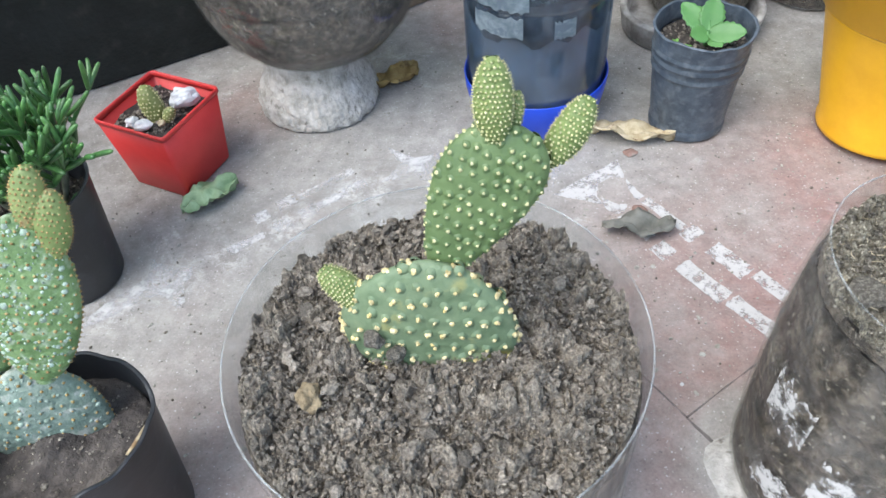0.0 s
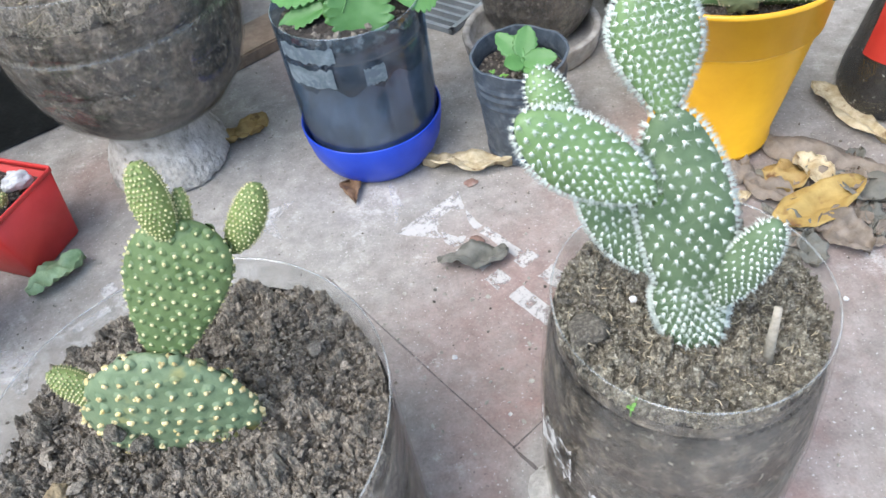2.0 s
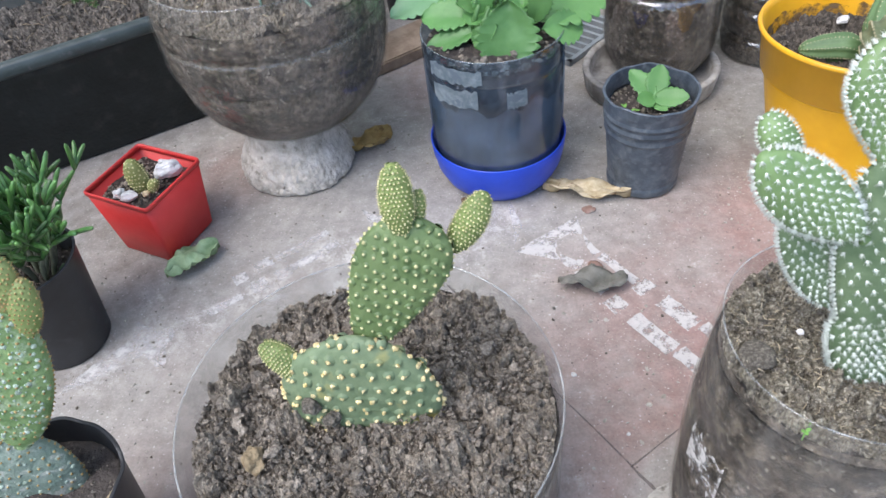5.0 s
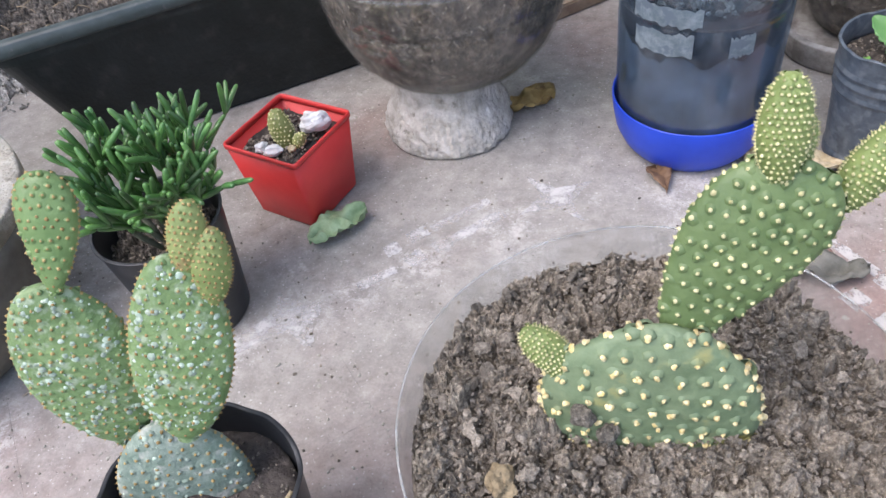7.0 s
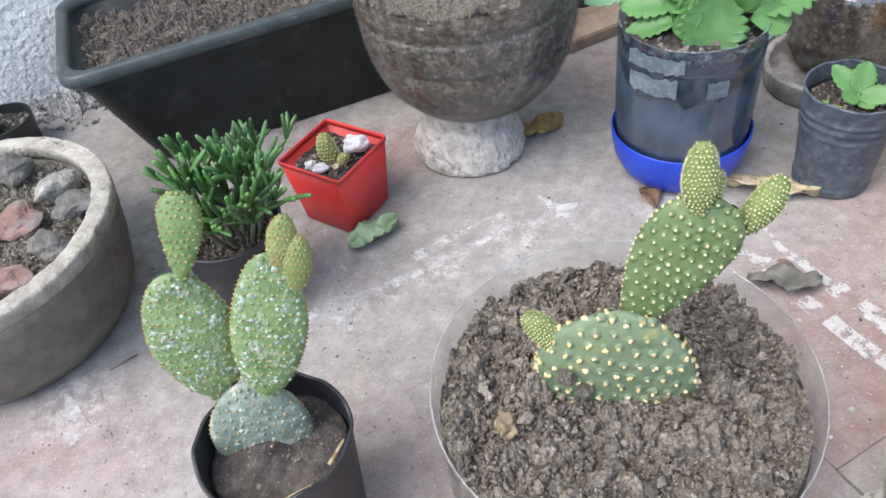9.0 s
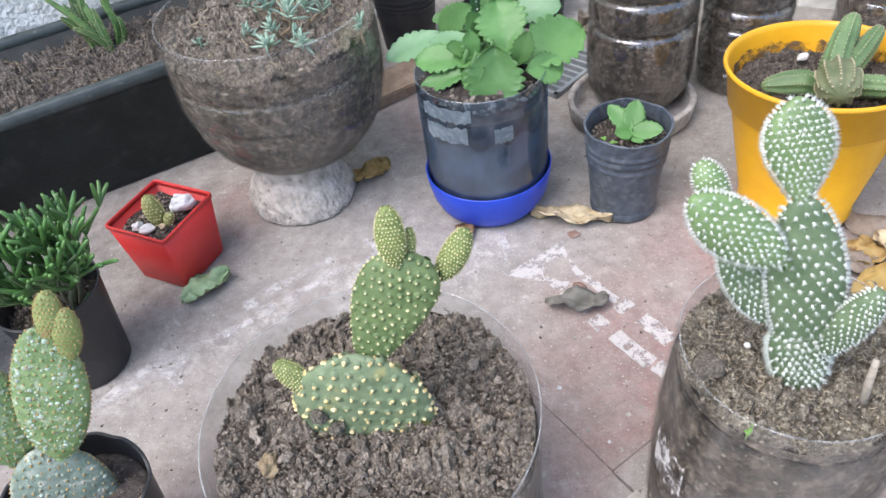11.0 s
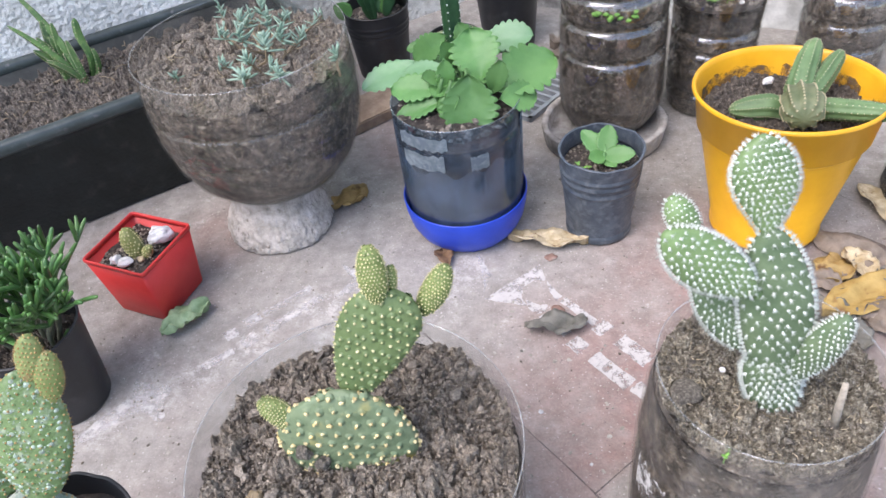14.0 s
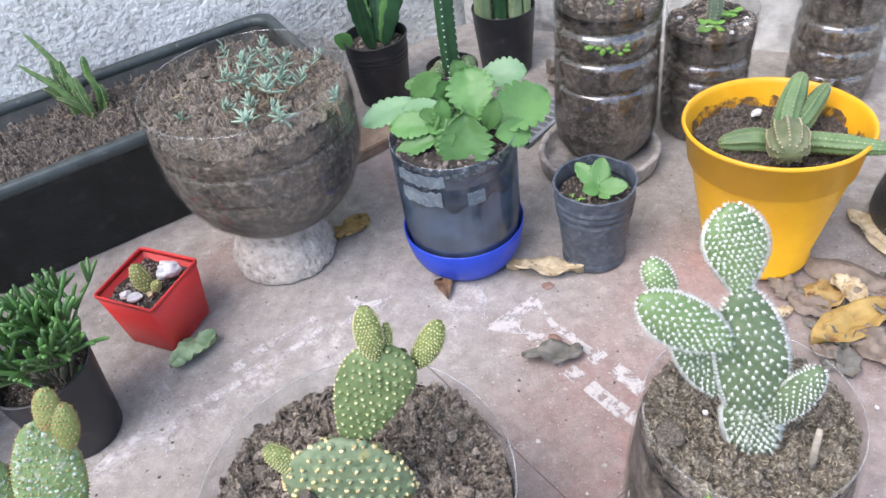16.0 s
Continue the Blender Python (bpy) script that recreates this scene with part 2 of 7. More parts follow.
M_RHIP_OLD = mat("woody_stem_green", ((0.1, 0.115, 0.065), (0.2, 0.2, 0.14)), 0.7, 120, 0.3, rand=0.4)
M_KAL = mat("kalanchoe_green", ((0.075, 0.195, 0.055), (0.122, 0.27, 0.085)), 0.42, 25, 0.08, 110, rand=0.25, sss=0.08, spec=0.35)
M_KAL_PALE = mat("kalanchoe_blue_green", ((0.13, 0.27, 0.13), (0.19, 0.34, 0.19)), 0.42, 18, 0.05, rand=0.12, sss=0.08, spec=0.35)
M_SED = mat("sedum_blue_green", ((0.19, 0.31, 0.23), (0.37, 0.5, 0.39)), 0.6, 60, 0.05, island=0.2)
M_STRAW = mat("dry_straw", ((0.26, 0.21, 0.13), (0.46, 0.4, 0.28)), 0.85, 120, 0.2, island=0.4)
M_STEM = mat("dry_stem", ((0.2, 0.15, 0.09), (0.3, 0.24, 0.16)), 0.8, 80, 0.2)
M_CER = mat("echinopsis_green", ((0.075, 0.145, 0.055), (0.135, 0.225, 0.095)), 0.55, 60, 0.1)
M_SPINE = mat("pale_spine", ((0.45, 0.4, 0.26), (0.6, 0.55, 0.4)), 0.7, 100, 0)
M_DARKGREEN = mat("dark_cactus_green", ((0.02, 0.075, 0.03), (0.04, 0.12, 0.05)), 0.45, 50, 0.05)
M_WEED = mat("fresh_weed_green", ((0.12, 0.3, 0.05), (0.2, 0.42, 0.08)), 0.5, 50, 0.05)
M_LEAF_TAN = mat("dry_tan_leaf", ((0.36, 0.28, 0.15), (0.58, 0.5, 0.34)), 0.8, 90, 0.6, 260, spots=(0.2, 0.13, 0.06), spot_scale=110, spot_cut=(0.58, 0.68))
M_LEAF_OCHRE = mat("dry_ochre_leaf", ((0.25, 0.16, 0.05), (0.4, 0.29, 0.11)), 0.7, 60, 0.3, spots=(0.12, 0.06, 0.02), spot_scale=50, spot_cut=(0.62, 0.7))
M_LEAF_YELLOW = mat("dry_yellow_leaf", ((0.31, 0.205, 0.055), (0.47, 0.335, 0.11)), 0.7, 60, 0.3, spots=(0.18, 0.09, 0.03), spot_scale=55, spot_cut=(0.6, 0.7))
M_LEAF_BROWN = mat("dry_brown_leaf", ((0.13, 0.105, 0.08), (0.27, 0.225, 0.18)), 0.75, 60, 0.3)
M_LEAF_GREY = mat("dry_grey_green_leaf", ((0.1, 0.1, 0.083), (0.195, 0.19, 0.162)), 0.75, 60, 0.3)
M_LEAF_GREEN = mat("fallen_green_leaf", ((0.17, 0.27, 0.13), (0.3, 0.42, 0.25)), 0.6, 90, 0.2)
M_WOOD = mat("weathered_wood", ((0.2, 0.142, 0.098), (0.34, 0.262, 0.19)), 0.8, 50, 0.3)
M_METAL = mat("grey_metal", ((0.2, 0.23, 0.25), (0.3, 0.33, 0.35)), 0.5, 40, 0.1, metal=0.3)
M_LABELRED = mat("red_printed_label", ((0.46, 0.028, 0.02), (0.54, 0.05, 0.035)), 0.4, 30, 0.03)
M_LABELWHITE = mat("white_print", ((0.72, 0.71, 0.7), (0.78, 0.77, 0.76)), 0.5, 60, 0)
M_FRUIT = mat("printed_fruit_yellow", ((0.55, 0.34, 0.01), (0.7, 0.5, 0.04)), 0.5, 300, 0)
M_STICKER = mat("peeling_sticker", ((0.1, 0.138, 0.162), (0.21, 0.252, 0.275)), 0.7, 140, 0.3, spots=(0.1, 0.13, 0.16), spot_scale=120, spot_cut=(0.52, 0.6))


M_SMOKE = clear_plastic("smoky_blue_plastic", (0.6, 0.72, 0.84), 0.03, (0.3, 0.36, 0.42), 0.07, 0.06)
M_SMOKE_CORE = mat("soil_behind_blue_plastic", ((0.035, 0.03, 0.028), (0.1, 0.09, 0.085)), 0.8, 120, 0.3, 200)
M_DRAIN = mat("dim_drainage_fill", ((0.045, 0.051, 0.056), (0.16, 0.178, 0.195)), 0.8, 26, 0.3, 160)
M_JUICE = clear_plastic("clean_bottle_plastic", (0.97, 0.97, 0.96), 0.004, (0.5, 0.47, 0.44), 0.06, 0.025, 0.2)
M_EDGE = clear_plastic("cut_plastic_edge", (0.93, 0.94, 0.94), 0.1, (0.62, 0.62, 0.6), 0.15)


# ---- builders ----
def mesh_object(name, bm, material=None, parent=None, smooth=True):
    bmesh.ops.recalc_face_normals(bm, faces=bm.faces[:])
    me = bpy.data.meshes.new(name)
    bm.to_mesh(me)
    bm.free()
    if smooth:
        me.shade_smooth()
    if material:
        me.materials.append(material)
    ob = new(name, me)
    if parent:
        ob.parent = parent
    return ob


def part(name, bm, material, parent, label="", smooth=True):
    ob = mesh_object(name, bm, material, parent, smooth)
    return tagged(ob, label)


def raw(name, verts, faces, material, parent=None, smooth=True):
    """A mesh object from arrays made in a loop."""
    me = bpy.data.meshes.new(name)
    me.from_pydata([tuple(v) for v in verts], [], [tuple(f) for f in faces])
    me.update()
    if smooth:
        me.shade_smooth()
    me.materials.append(material)
    ob = new(name, me)
    if parent:
        ob.parent = parent
    return ob


def thing(name, x, y, z, label, category, group="", kind=""):
    ob = new(name)
    ob.empty_display_size = 0.01
    ob.location = (x, y, z)
    return tagged(ob, label, category, group, kind)


def lathe(profile, segs=64, wobble=0.0, seed=0, oval=1.0, close=False):
    """Turns a profile of (radius, height) round z. A wobble makes the circle uneven."""
    rnd = random.Random(seed)
    ph = [rnd.uniform(0, TAU) for _ in range(4)]
    bm = bmesh.new()
    rings = []
    for r, z in profile:
        ring = []
        if r < 1e-5:
            ring = [bm.verts.new((0, 0, z))]
        else:
            for i in range(segs):
                a = TAU * i / segs
                k = 1 + wobble * (math.sin(2 * a + ph[0]) + 0.6 * math.sin(3 * a + ph[1]) + 0.4 * math.sin(5 * a + ph[2] + z * 30))
                ring.append(bm.verts.new((r * k * math.cos(a), r * k * oval * math.sin(a), z)))
        rings.append(ring)
    pairs = list(zip(rings, rings[1:]))
    if close:
        pairs.append((rings[-1], rings[0]))
    for a, b in pairs:
        for i in range(segs):
            j = (i + 1) % segs
            if len(a) == 1 and len(b) == 1:
                continue
            if len(a) == 1:
                bm.faces.new((a[0], b[i], b[j]))
            elif len(b) == 1:
                bm.faces.new((a[i], a[j], b[0]))
            else:
                bm.faces.new((a[i], a[j], b[j], b[i]))
    return bm


def shell(outer, thick):
    """Profile of a vessel wall: outer points from the foot up to the rim, and back down inside."""
    inner = [(max(0.0, r - thick), z + (thick if i == 0 else 0)) for i, (r, z) in enumerate(outer)]
    (r, z) = outer[-1]
    lip = [(r - thick * 0.15, z + thick * 0.45), (r - thick * 0.85, z + thick * 0.45)]
    return [(0.0, outer[0][1])] + outer + lip + inner[::-1] + [(0.0, outer[0][1] + thick)]


def tube(bm, pts, radii, segs=8, flat=1.0, cap=True):
    """A tapered tube along points. Returns nothing; adds to bm."""
    pts = [Vector(p) for p in pts]
    rings = []
    up = Vector((0.13, 0.31, 0.94)).normalized()
    for i, p in enumerate(pts):
        d = (pts[min(i + 1, len(pts) - 1)] - pts[max(i - 1, 0)]).normalized()
        s = d.cross(up)
        if s.length < 0.05:
            s = d.cross(Vector((1, 0, 0)))
        s.normalize()
        u = s.cross(d)
        rings.append([bm.verts.new(p + (s * math.cos(TAU * k / segs) + u * flat * math.sin(TAU * k / segs)) * radii[i]) for k in range(segs)])
    for a, b in zip(rings, rings[1:]):
        for k in range(segs):
            j = (k + 1) % segs
            bm.faces.new((a[k], a[j], b[j], b[k]))
    if cap:
        bm.faces.new(rings[0][::-1])
        bm.faces.new(rings[-1])


ICO_V, ICO_F = [], []


def _ico():
    g = (1 + 5 ** 0.5) / 2
    for a, b in ((1, g), (-1, g), (1, -g), (-1, -g)):
        ICO_V.append((a, b, 0))
    for a, b in ((1, g), (-1, g), (1, -g), (-1, -g)):
        ICO_V.append((0, a, b))
    for a, b in ((1, g), (-1, g), (1, -g), (-1, -g)):
        ICO_V.append((b, 0, a))
    v = np.array(ICO_V, float)
    dist = np.linalg.norm(v[:, None] - v[None], axis=2)
    for i in range(12):
        for j in range(i + 1, 12):
            for k in range(j + 1, 12):
                if dist[i, j] < 2.1 and dist[j, k] < 2.1 and dist[i, k] < 2.1:
                    nrm = np.cross(v[j] - v[i], v[k] - v[i])
                    ICO_F.append((i, j, k) if nrm @ v[i] > 0 else (i, k, j))


_ico()
ICO = np.array(ICO_V, float) / np.linalg.norm(ICO_V[0])
ICO_T = np.array(ICO_F)


def _finer(v, t):
    """Splits each triangle in four and pushes the new points out to the sphere."""
    v, out, seen = [tuple(p) for p in v], [], {}

    def mid(i, j):
        key = (min(i, j), max(i, j))
        if key not in seen:
            p = (np.array(v[i]) + np.array(v[j])) / 2
            seen[key] = len(v)
            v.append(tuple(p / np.linalg.norm(p)))
        return seen[key]

    for a, c, e in t:
        x, y, z = mid(a, c), mid(c, e), mid(e, a)
        out += [(a, x, z), (x, c, y), (z, y, e), (x, y, z)]
    return np.array(v), np.array(out)


ICO2, ICO2_T = _finer(ICO, ICO_T)
ICO3, ICO3_T = _finer(ICO2, ICO2_T)


def value_noise(x, y, seed):
    """Smooth noise between 0 and 1 over arrays of places."""
    xi, yi = np.floor(x), np.floor(y)
    fx, fy = x - xi, y - yi
    fx, fy = fx * fx * (3 - 2 * fx), fy * fy * (3 - 2 * fy)

    def h(i, j):
        q = np.sin(i * 127.1 + j * 311.7 + seed * 74.7) * 43758.5453
        return q - np.floor(q)

    return (h(xi, yi) * (1 - fx) + h(xi + 1, yi) * fx) * (1 - fy) + (h(xi, yi + 1) * (1 - fx) + h(xi + 1, yi + 1) * fx) * fy


def cells(x, y, seed):
    """Distances to the nearest and second nearest scattered point, and two random numbers of the nearest one."""
    xi, yi = np.floor(x), np.floor(y)
    f1, f2 = np.full(x.shape, 9.0), np.full(x.shape, 9.0)
    c1, c2 = np.zeros(x.shape), np.zeros(x.shape)
    for dx in (-1, 0, 1):
        for dy in (-1, 0, 1):
            i, j = xi + dx, yi + dy
            r = [np.modf(np.abs(np.sin(i * a + j * b + seed * 31.3) * 43758.5453))[0] for a, b in ((127.1, 311.7), (269.5, 183.3), (113.5, 271.9), (71.7, 419.2))]
            d = np.hypot(i + r[0] - x, j + r[1] - y)
            near = d < f1
            f2 = np.where(near, f1, np.minimum(f2, d))
            c1, c2 = np.where(near, r[2], c1), np.where(near, r[3], c2)
            f1 = np.where(near, d, f1)
    return f1, f2, c1, c2


def crumb_height(x, y, size, seed, low=1.0):
    """Broken, blocky clods in four sizes, heaped on each other."""
    wx = (value_noise(x / size, y / size, seed) - 0.5) * size * 1.1 + (value_noise(x / size * 3, y / size * 3, seed + 2) - 0.5) * size * 0.4
    wy = (value_noise(x / size, y / size, seed + 5) - 0.5) * size * 1.1 + (value_noise(x / size * 3, y / size * 3, seed + 7) - 0.5) * size * 0.4
    out = np.zeros(x.shape)
    for k, (q, amp, keep) in enumerate(((3.4, 0.85 * low, 0.5), (1.7, 1.0, 0.55), (0.85, 0.95, 0.7), (0.45, 0.7, 0.9))):
        s = size * q
        f1, f2, c1, c2 = cells((x + wx) / s, (y + wy) / s, seed + 11 * k)
        e = np.clip((f2 - f1) / 0.4, 0, 1)
        out += amp * s * np.sqrt(e * (2 - e)) * np.where(c1 < keep, 0.4 + 0.6 * c2, 0.12)
    out += (value_noise(x / size * 5, y / size * 5, seed + 3) - 0.5) * size * 0.12
    return out - out.mean()


def crumb_sheet(name, parent, inside, box, level, size, step, material, seed, place=None, low=1.0):
    """A finely broken soil surface over the places where inside() holds."""
    x0, y0, x1, y1 = box
    gx, gy = np.meshgrid(np.arange(x0, x1 + step / 2, step), np.arange(y0, y1 + step / 2, step), indexing="ij")
    ok = inside(gx, gy)
    z = np.vectorize(level)(gx, gy) + crumb_height(gx, gy, size, seed, low)
    jit = np.random.default_rng(seed).uniform(-0.3, 0.3, (2,) + gx.shape) * step
    index = np.full(gx.shape, -1)
    index[ok] = np.arange(ok.sum())
    v = np.stack([gx + jit[0], gy + jit[1], z], -1)[ok]
    if place:
        v = np.array([place(*p) for p in v])
    quad = np.stack([index[:-1, :-1], index[1:, :-1], index[1:, 1:], index[:-1, 1:]], -1).reshape(-1, 4)
    quad = quad[(quad >= 0).all(1)]
    return tagged(raw(name, v.tolist(), quad.tolist(), material, parent, smooth=False), kind="stuff")


def clods(name, spots, sizes, material, parent=None, seed=0, rough=0.35, squash=0.75, smooth=False, fine=0):
    """Many small uneven lumps, joined. fine: more points to a lump, for crumbly ones."""
    rng = np.random.default_rng(seed)
    n = len(spots)
    base, tris = ((ICO, ICO_T), (ICO2, ICO2_T), (ICO3, ICO3_T))[int(fine)]
    k = 1 + rng.uniform(-rough, rough, (n, len(base), 1))
    if fine:
        # broken faces on every lump
        knob = rng.normal(size=(n, 7, 3))
        knob /= np.linalg.norm(knob, axis=2, keepdims=True)
    v = np.repeat(base[None], n, 0) * k
    if fine:
        for m in range(7):
            over = np.einsum("nkj,nj->nk", v, knob[:, m]) - rng.uniform(0.35, 0.75, (n, 1))
            v -= np.clip(over, 0, None)[:, :, None] * knob[:, m][:, None, :]
    v *= rng.uniform(0.65, 1.3, (n, 1, 3)) * np.array([1, 1, squash])
    ang = rng.uniform(0, TAU, n)
    c, s = np.cos(ang), np.sin(ang)
    rot = np.zeros((n, 3, 3))
    rot[:, 0, 0], rot[:, 0, 1], rot[:, 1, 0], rot[:, 1, 1], rot[:, 2, 2] = c, -s, s, c, 1
    v = np.einsum("nij,nkj->nki", rot, v) * np.asarray(sizes)[:, None, None] + np.asarray(spots)[:, None, :]
    f = tris[None] + (np.arange(n) * len(base))[:, None, None]
    return raw(name, v.reshape(-1, 3).tolist(), f.reshape(-1, 3).tolist(), material, parent, smooth)


def height_noise(x, y, amount, scale, seed):
    return amount * (noise.noise(Vector((x * scale, y * scale, seed))) + 0.5 * noise.noise(Vector((x * scale * 2.3, y * scale * 2.3, seed + 9))))


def soil_fill(name, x, y, z, r, depth, label, material=None, bed=None, count=400, size=(0.0012, 0.003), bump=0.004, seed=1, mound=0.0, heaps=(), rise=0.55, fine=False, lumps=0, lump=(0.0012, 0.0038), crumb=None):
    """Soil in a round pot: an uneven bed with a skirt, and lumps lying on it."""
    rng = random.Random(seed)

    def level(px, py):
        z_ = mound * (1 - (px * px + py * py) / (r * r)) + height_noise(px, py, bump, 60, seed)
        for hx, hy, hr, hh in heaps:
            z_ += hh * math.exp(-((px - hx) ** 2 + (py - hy) ** 2) / (hr * hr))
        return z_

    bm = bmesh.new()
    centre = bm.verts.new((0, 0, level(0, 0)))
    prev = None
    segs, rings = 56, 14
    for k in range(1, rings + 1):
        q = r * k / rings
        ring = [bm.verts.new((q * math.cos(TAU * i / segs), q * math.sin(TAU * i / segs),
                              level(q * math.cos(TAU * i / segs), q * math.sin(TAU * i / segs)))) for i in range(segs)]
        for i in range(segs):
            j = (i + 1) % segs
            bm.faces.new((prev[i], prev[j], ring[j], ring[i])) if prev else bm.faces.new((centre, ring[i], ring[j]))
        prev = ring
    low = [bm.verts.new((v.co.x, v.co.y, -depth)) for v in prev]
    for i in range(segs):
        j = (i + 1) % segs
        bm.faces.new((prev[i], prev[j], low[j], low[i]))
    top = thing(name, x, y, z, label, "soil", kind="stuff")
    if crumb:
        bm.free()
        size_, step_, top_mat, low_ = crumb
        crumb_sheet("bed", top, lambda gx, gy: np.hypot(gx, gy) < r, (-r, -r, r, r), level, size_, step_, top_mat, seed, low=low_)
        part("side", lathe([(r, -0.012), (r, -0.0025), (r * 0.985, -0.002)], 72), M_SOILWALL, top)
    else:
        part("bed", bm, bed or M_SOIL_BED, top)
    pts, sz = [], []
    for _ in range(count):
        a, q = rng.uniform(0, TAU), r * 0.985 * math.sqrt(rng.random())
        px, py = q * math.cos(a), q * math.sin(a)
        s = (size[0] + (size[1] - size[0]) * rng.random() ** 1.8) * (1.0 if rng.random() > 0.06 else 1.6)
        if q + s * 1.2 > r:
            q = r - s * 1.2
            px, py = q * math.cos(a), q * math.sin(a)
        pts.append((px, py, level(px, py) + s * rng.uniform(-0.2, rise)))
        sz.append(s)
    if count:
        tagged(clods("crumble", pts, sz, material or M_SOIL, top, seed, 0.3 if fine else 0.42, 0.85, False, fine), kind="stuff")
    pts, sz = [], []
    while len(pts) < lumps:
        s = lump[0] + (lump[1] - lump[0]) * rng.random() ** 2
        a, q = rng.uniform(0, TAU), (r - s * 1.25) * math.sqrt(rng.random())
        px, py = q * math.cos(a), q * math.sin(a)
        pts.append((px, py, level(px, py) + s * rng.uniform(0.0, 1.0)))
        sz.append(s)
    if lumps:
        tagged(clods("lumps", pts, sz, material or M_SOIL, top, seed + 50, 0.16, 0.85, False, 2), kind="stuff")
    return top


# ---- floor and walls ----
TU = Vector((0.785, 0.62, 0)).normalized()
TV = Vector((-TU.y, TU.x, 0))
TO = Vector((0.170, 0.2905, 0))
TILE = 0.2


# where the white motif is worn to smudges: x, y, radius
SCUFFS = ((-0.05, 0.488, 0.035), (-0.105, 0.45, 0.03), (-0.18, 0.398, 0.032), (-0.215, 0.373, 0.03), (-0.365, 0.287, 0.045), (-0.145, 0.42, 0.025), (0.435, 0.4, 0.02), (0.08, 0.52, 0.03))


def floor_material():
    """Grey cement tile with worn red pigment, dust, grit and stains; placed by world position so that tiles run on."""
    m = bpy.data.materials.new("worn_red_cement_tile")
    m.use_nodes = True
    n, l = m.node_tree.nodes, m.node_tree.links
    b = n["Principled BSDF"]
    geo = n.new("ShaderNodeNewGeometry")

    def nz(scale, detail=5.0, rough=0.6, off=0.0):
        t = n.new("ShaderNodeTexNoise")
        t.inputs["Scale"].default_value, t.inputs["Detail"].default_value, t.inputs["Roughness"].default_value = scale, detail, rough
        if off:
            add = n.new("ShaderNodeVectorMath")
            add.inputs[1].default_value = (off, off * 0.7, 0)
            l.new(geo.outputs["Position"], add.inputs[0])
            l.new(add.outputs["Vector"], t.inputs["Vector"])
        else:
            l.new(geo.outputs["Position"], t.inputs["Vector"])
        return t.outputs["Fac"]

    def remap(v, a, c, lo=0.0, hi=1.0):
        r = n.new("ShaderNodeMapRange")
        r.inputs["From Min"].default_value, r.inputs["From Max"].default_value = a, c
        r.inputs["To Min"].default_value, r.inputs["To Max"].default_value = lo, hi
        l.new(v, r.inputs["Value"])
        return r.outputs["Result"]

    def math2(op, a, c):
        k = n.new("ShaderNodeMath")
        k.operation = op
        for i, v in enumerate((a, c)):
            if isinstance(v, float):
                k.inputs[i].default_value = v
            else:
                l.new(v, k.inputs[i])
        return k.outputs[0]

    def mix(f, a, c):
        k = n.new("ShaderNodeMix")
        k.data_type = "RGBA"
        l.new(f, k.inputs["Factor"])
        for key, v in (("A", a), ("B", c)):
            if isinstance(v, tuple):
                k.inputs[key].default_value = (*v, 1)
            else:
                l.new(v, k.inputs[key])
        return k.outputs["Result"]

    def patch(x, y, r):
        d = n.new("ShaderNodeVectorMath")
        d.operation = "DISTANCE"
        l.new(geo.outputs["Position"], d.inputs[0])
        d.inputs[1].default_value = (x, y, 0)
        return remap(d.outputs["Value"], r * 0.35, r, 1.0, 0.0)

    grey = mix(remap(nz(45, 8, 0.7), 0.3, 0.7), (0.262, 0.248, 0.225), (0.385, 0.364, 0.333))
    pink = mix(remap(nz(60, 6, 0.7, 3.0), 0.3, 0.7), (0.265, 0.16, 0.142), (0.345, 0.243, 0.217))
    red = math2("MAXIMUM", patch(0.26, 0.33, 0.23), patch(0.31, 0.5, 0.13))
    for x, y, r in ((-0.08, 0.22, 0.16), (0.02, 0.74, 0.08), (-0.17, 0.6, 0.07), (0.42, 0.36, 0.2), (-0.35, 0.22, 0.12)):
        red = math2("MAXIMUM", red, math2("MULTIPLY", patch(x, y, r), 0.6))
    worn = remap(nz(14, 7, 0.7, 1.3), 0.36, 0.58)
    red = math2("MULTIPLY", red, remap(worn, 0.0, 1.0, 0.42, 1.0))
    red = math2("MAXIMUM", red, math2("MULTIPLY", remap(nz(9, 6, 0.7, 5.0), 0.54, 0.74), 0.2))
    red = math2("MULTIPLY", red, remap(patch(0.215, 0.262, 0.07), 0.2, 0.6, 1.0, 0.15))
    col = mix(red, grey, pink)
    scuff = math2("MULTIPLY", remap(nz(38, 9, 0.8, 31.0), 0.55, 0.64), 0.5)
    scuff = math2("MULTIPLY", scuff, remap(nz(7, 4, 0.6, 33.0), 0.46, 0.6))
    worn_white = math2("MULTIPLY", remap(nz(70, 9, 0.85, 37.0), 0.47, 0.56), 0.62)
    place = patch(-0.03, 0.45, 0.03)
    for x, y, r in SCUFFS:
        place = math2("MAXIMUM", place, patch(x, y, r))
    scuff = math2("MAXIMUM", scuff, math2("MULTIPLY", worn_white, place))
    col = mix(scuff, col, (0.62, 0.6, 0.57))
    dust = math2("MULTIPLY", remap(nz(6, 6, 0.65, 7.0), 0.5, 0.75), 0.45)
    col = mix(dust, col, (0.46, 0.445, 0.42))
    stain = math2("MULTIPLY", remap(nz(16, 9, 0.75, 11.0), 0.5, 0.74), 0.55)
    col = mix(stain, col, (0.15, 0.135, 0.118))
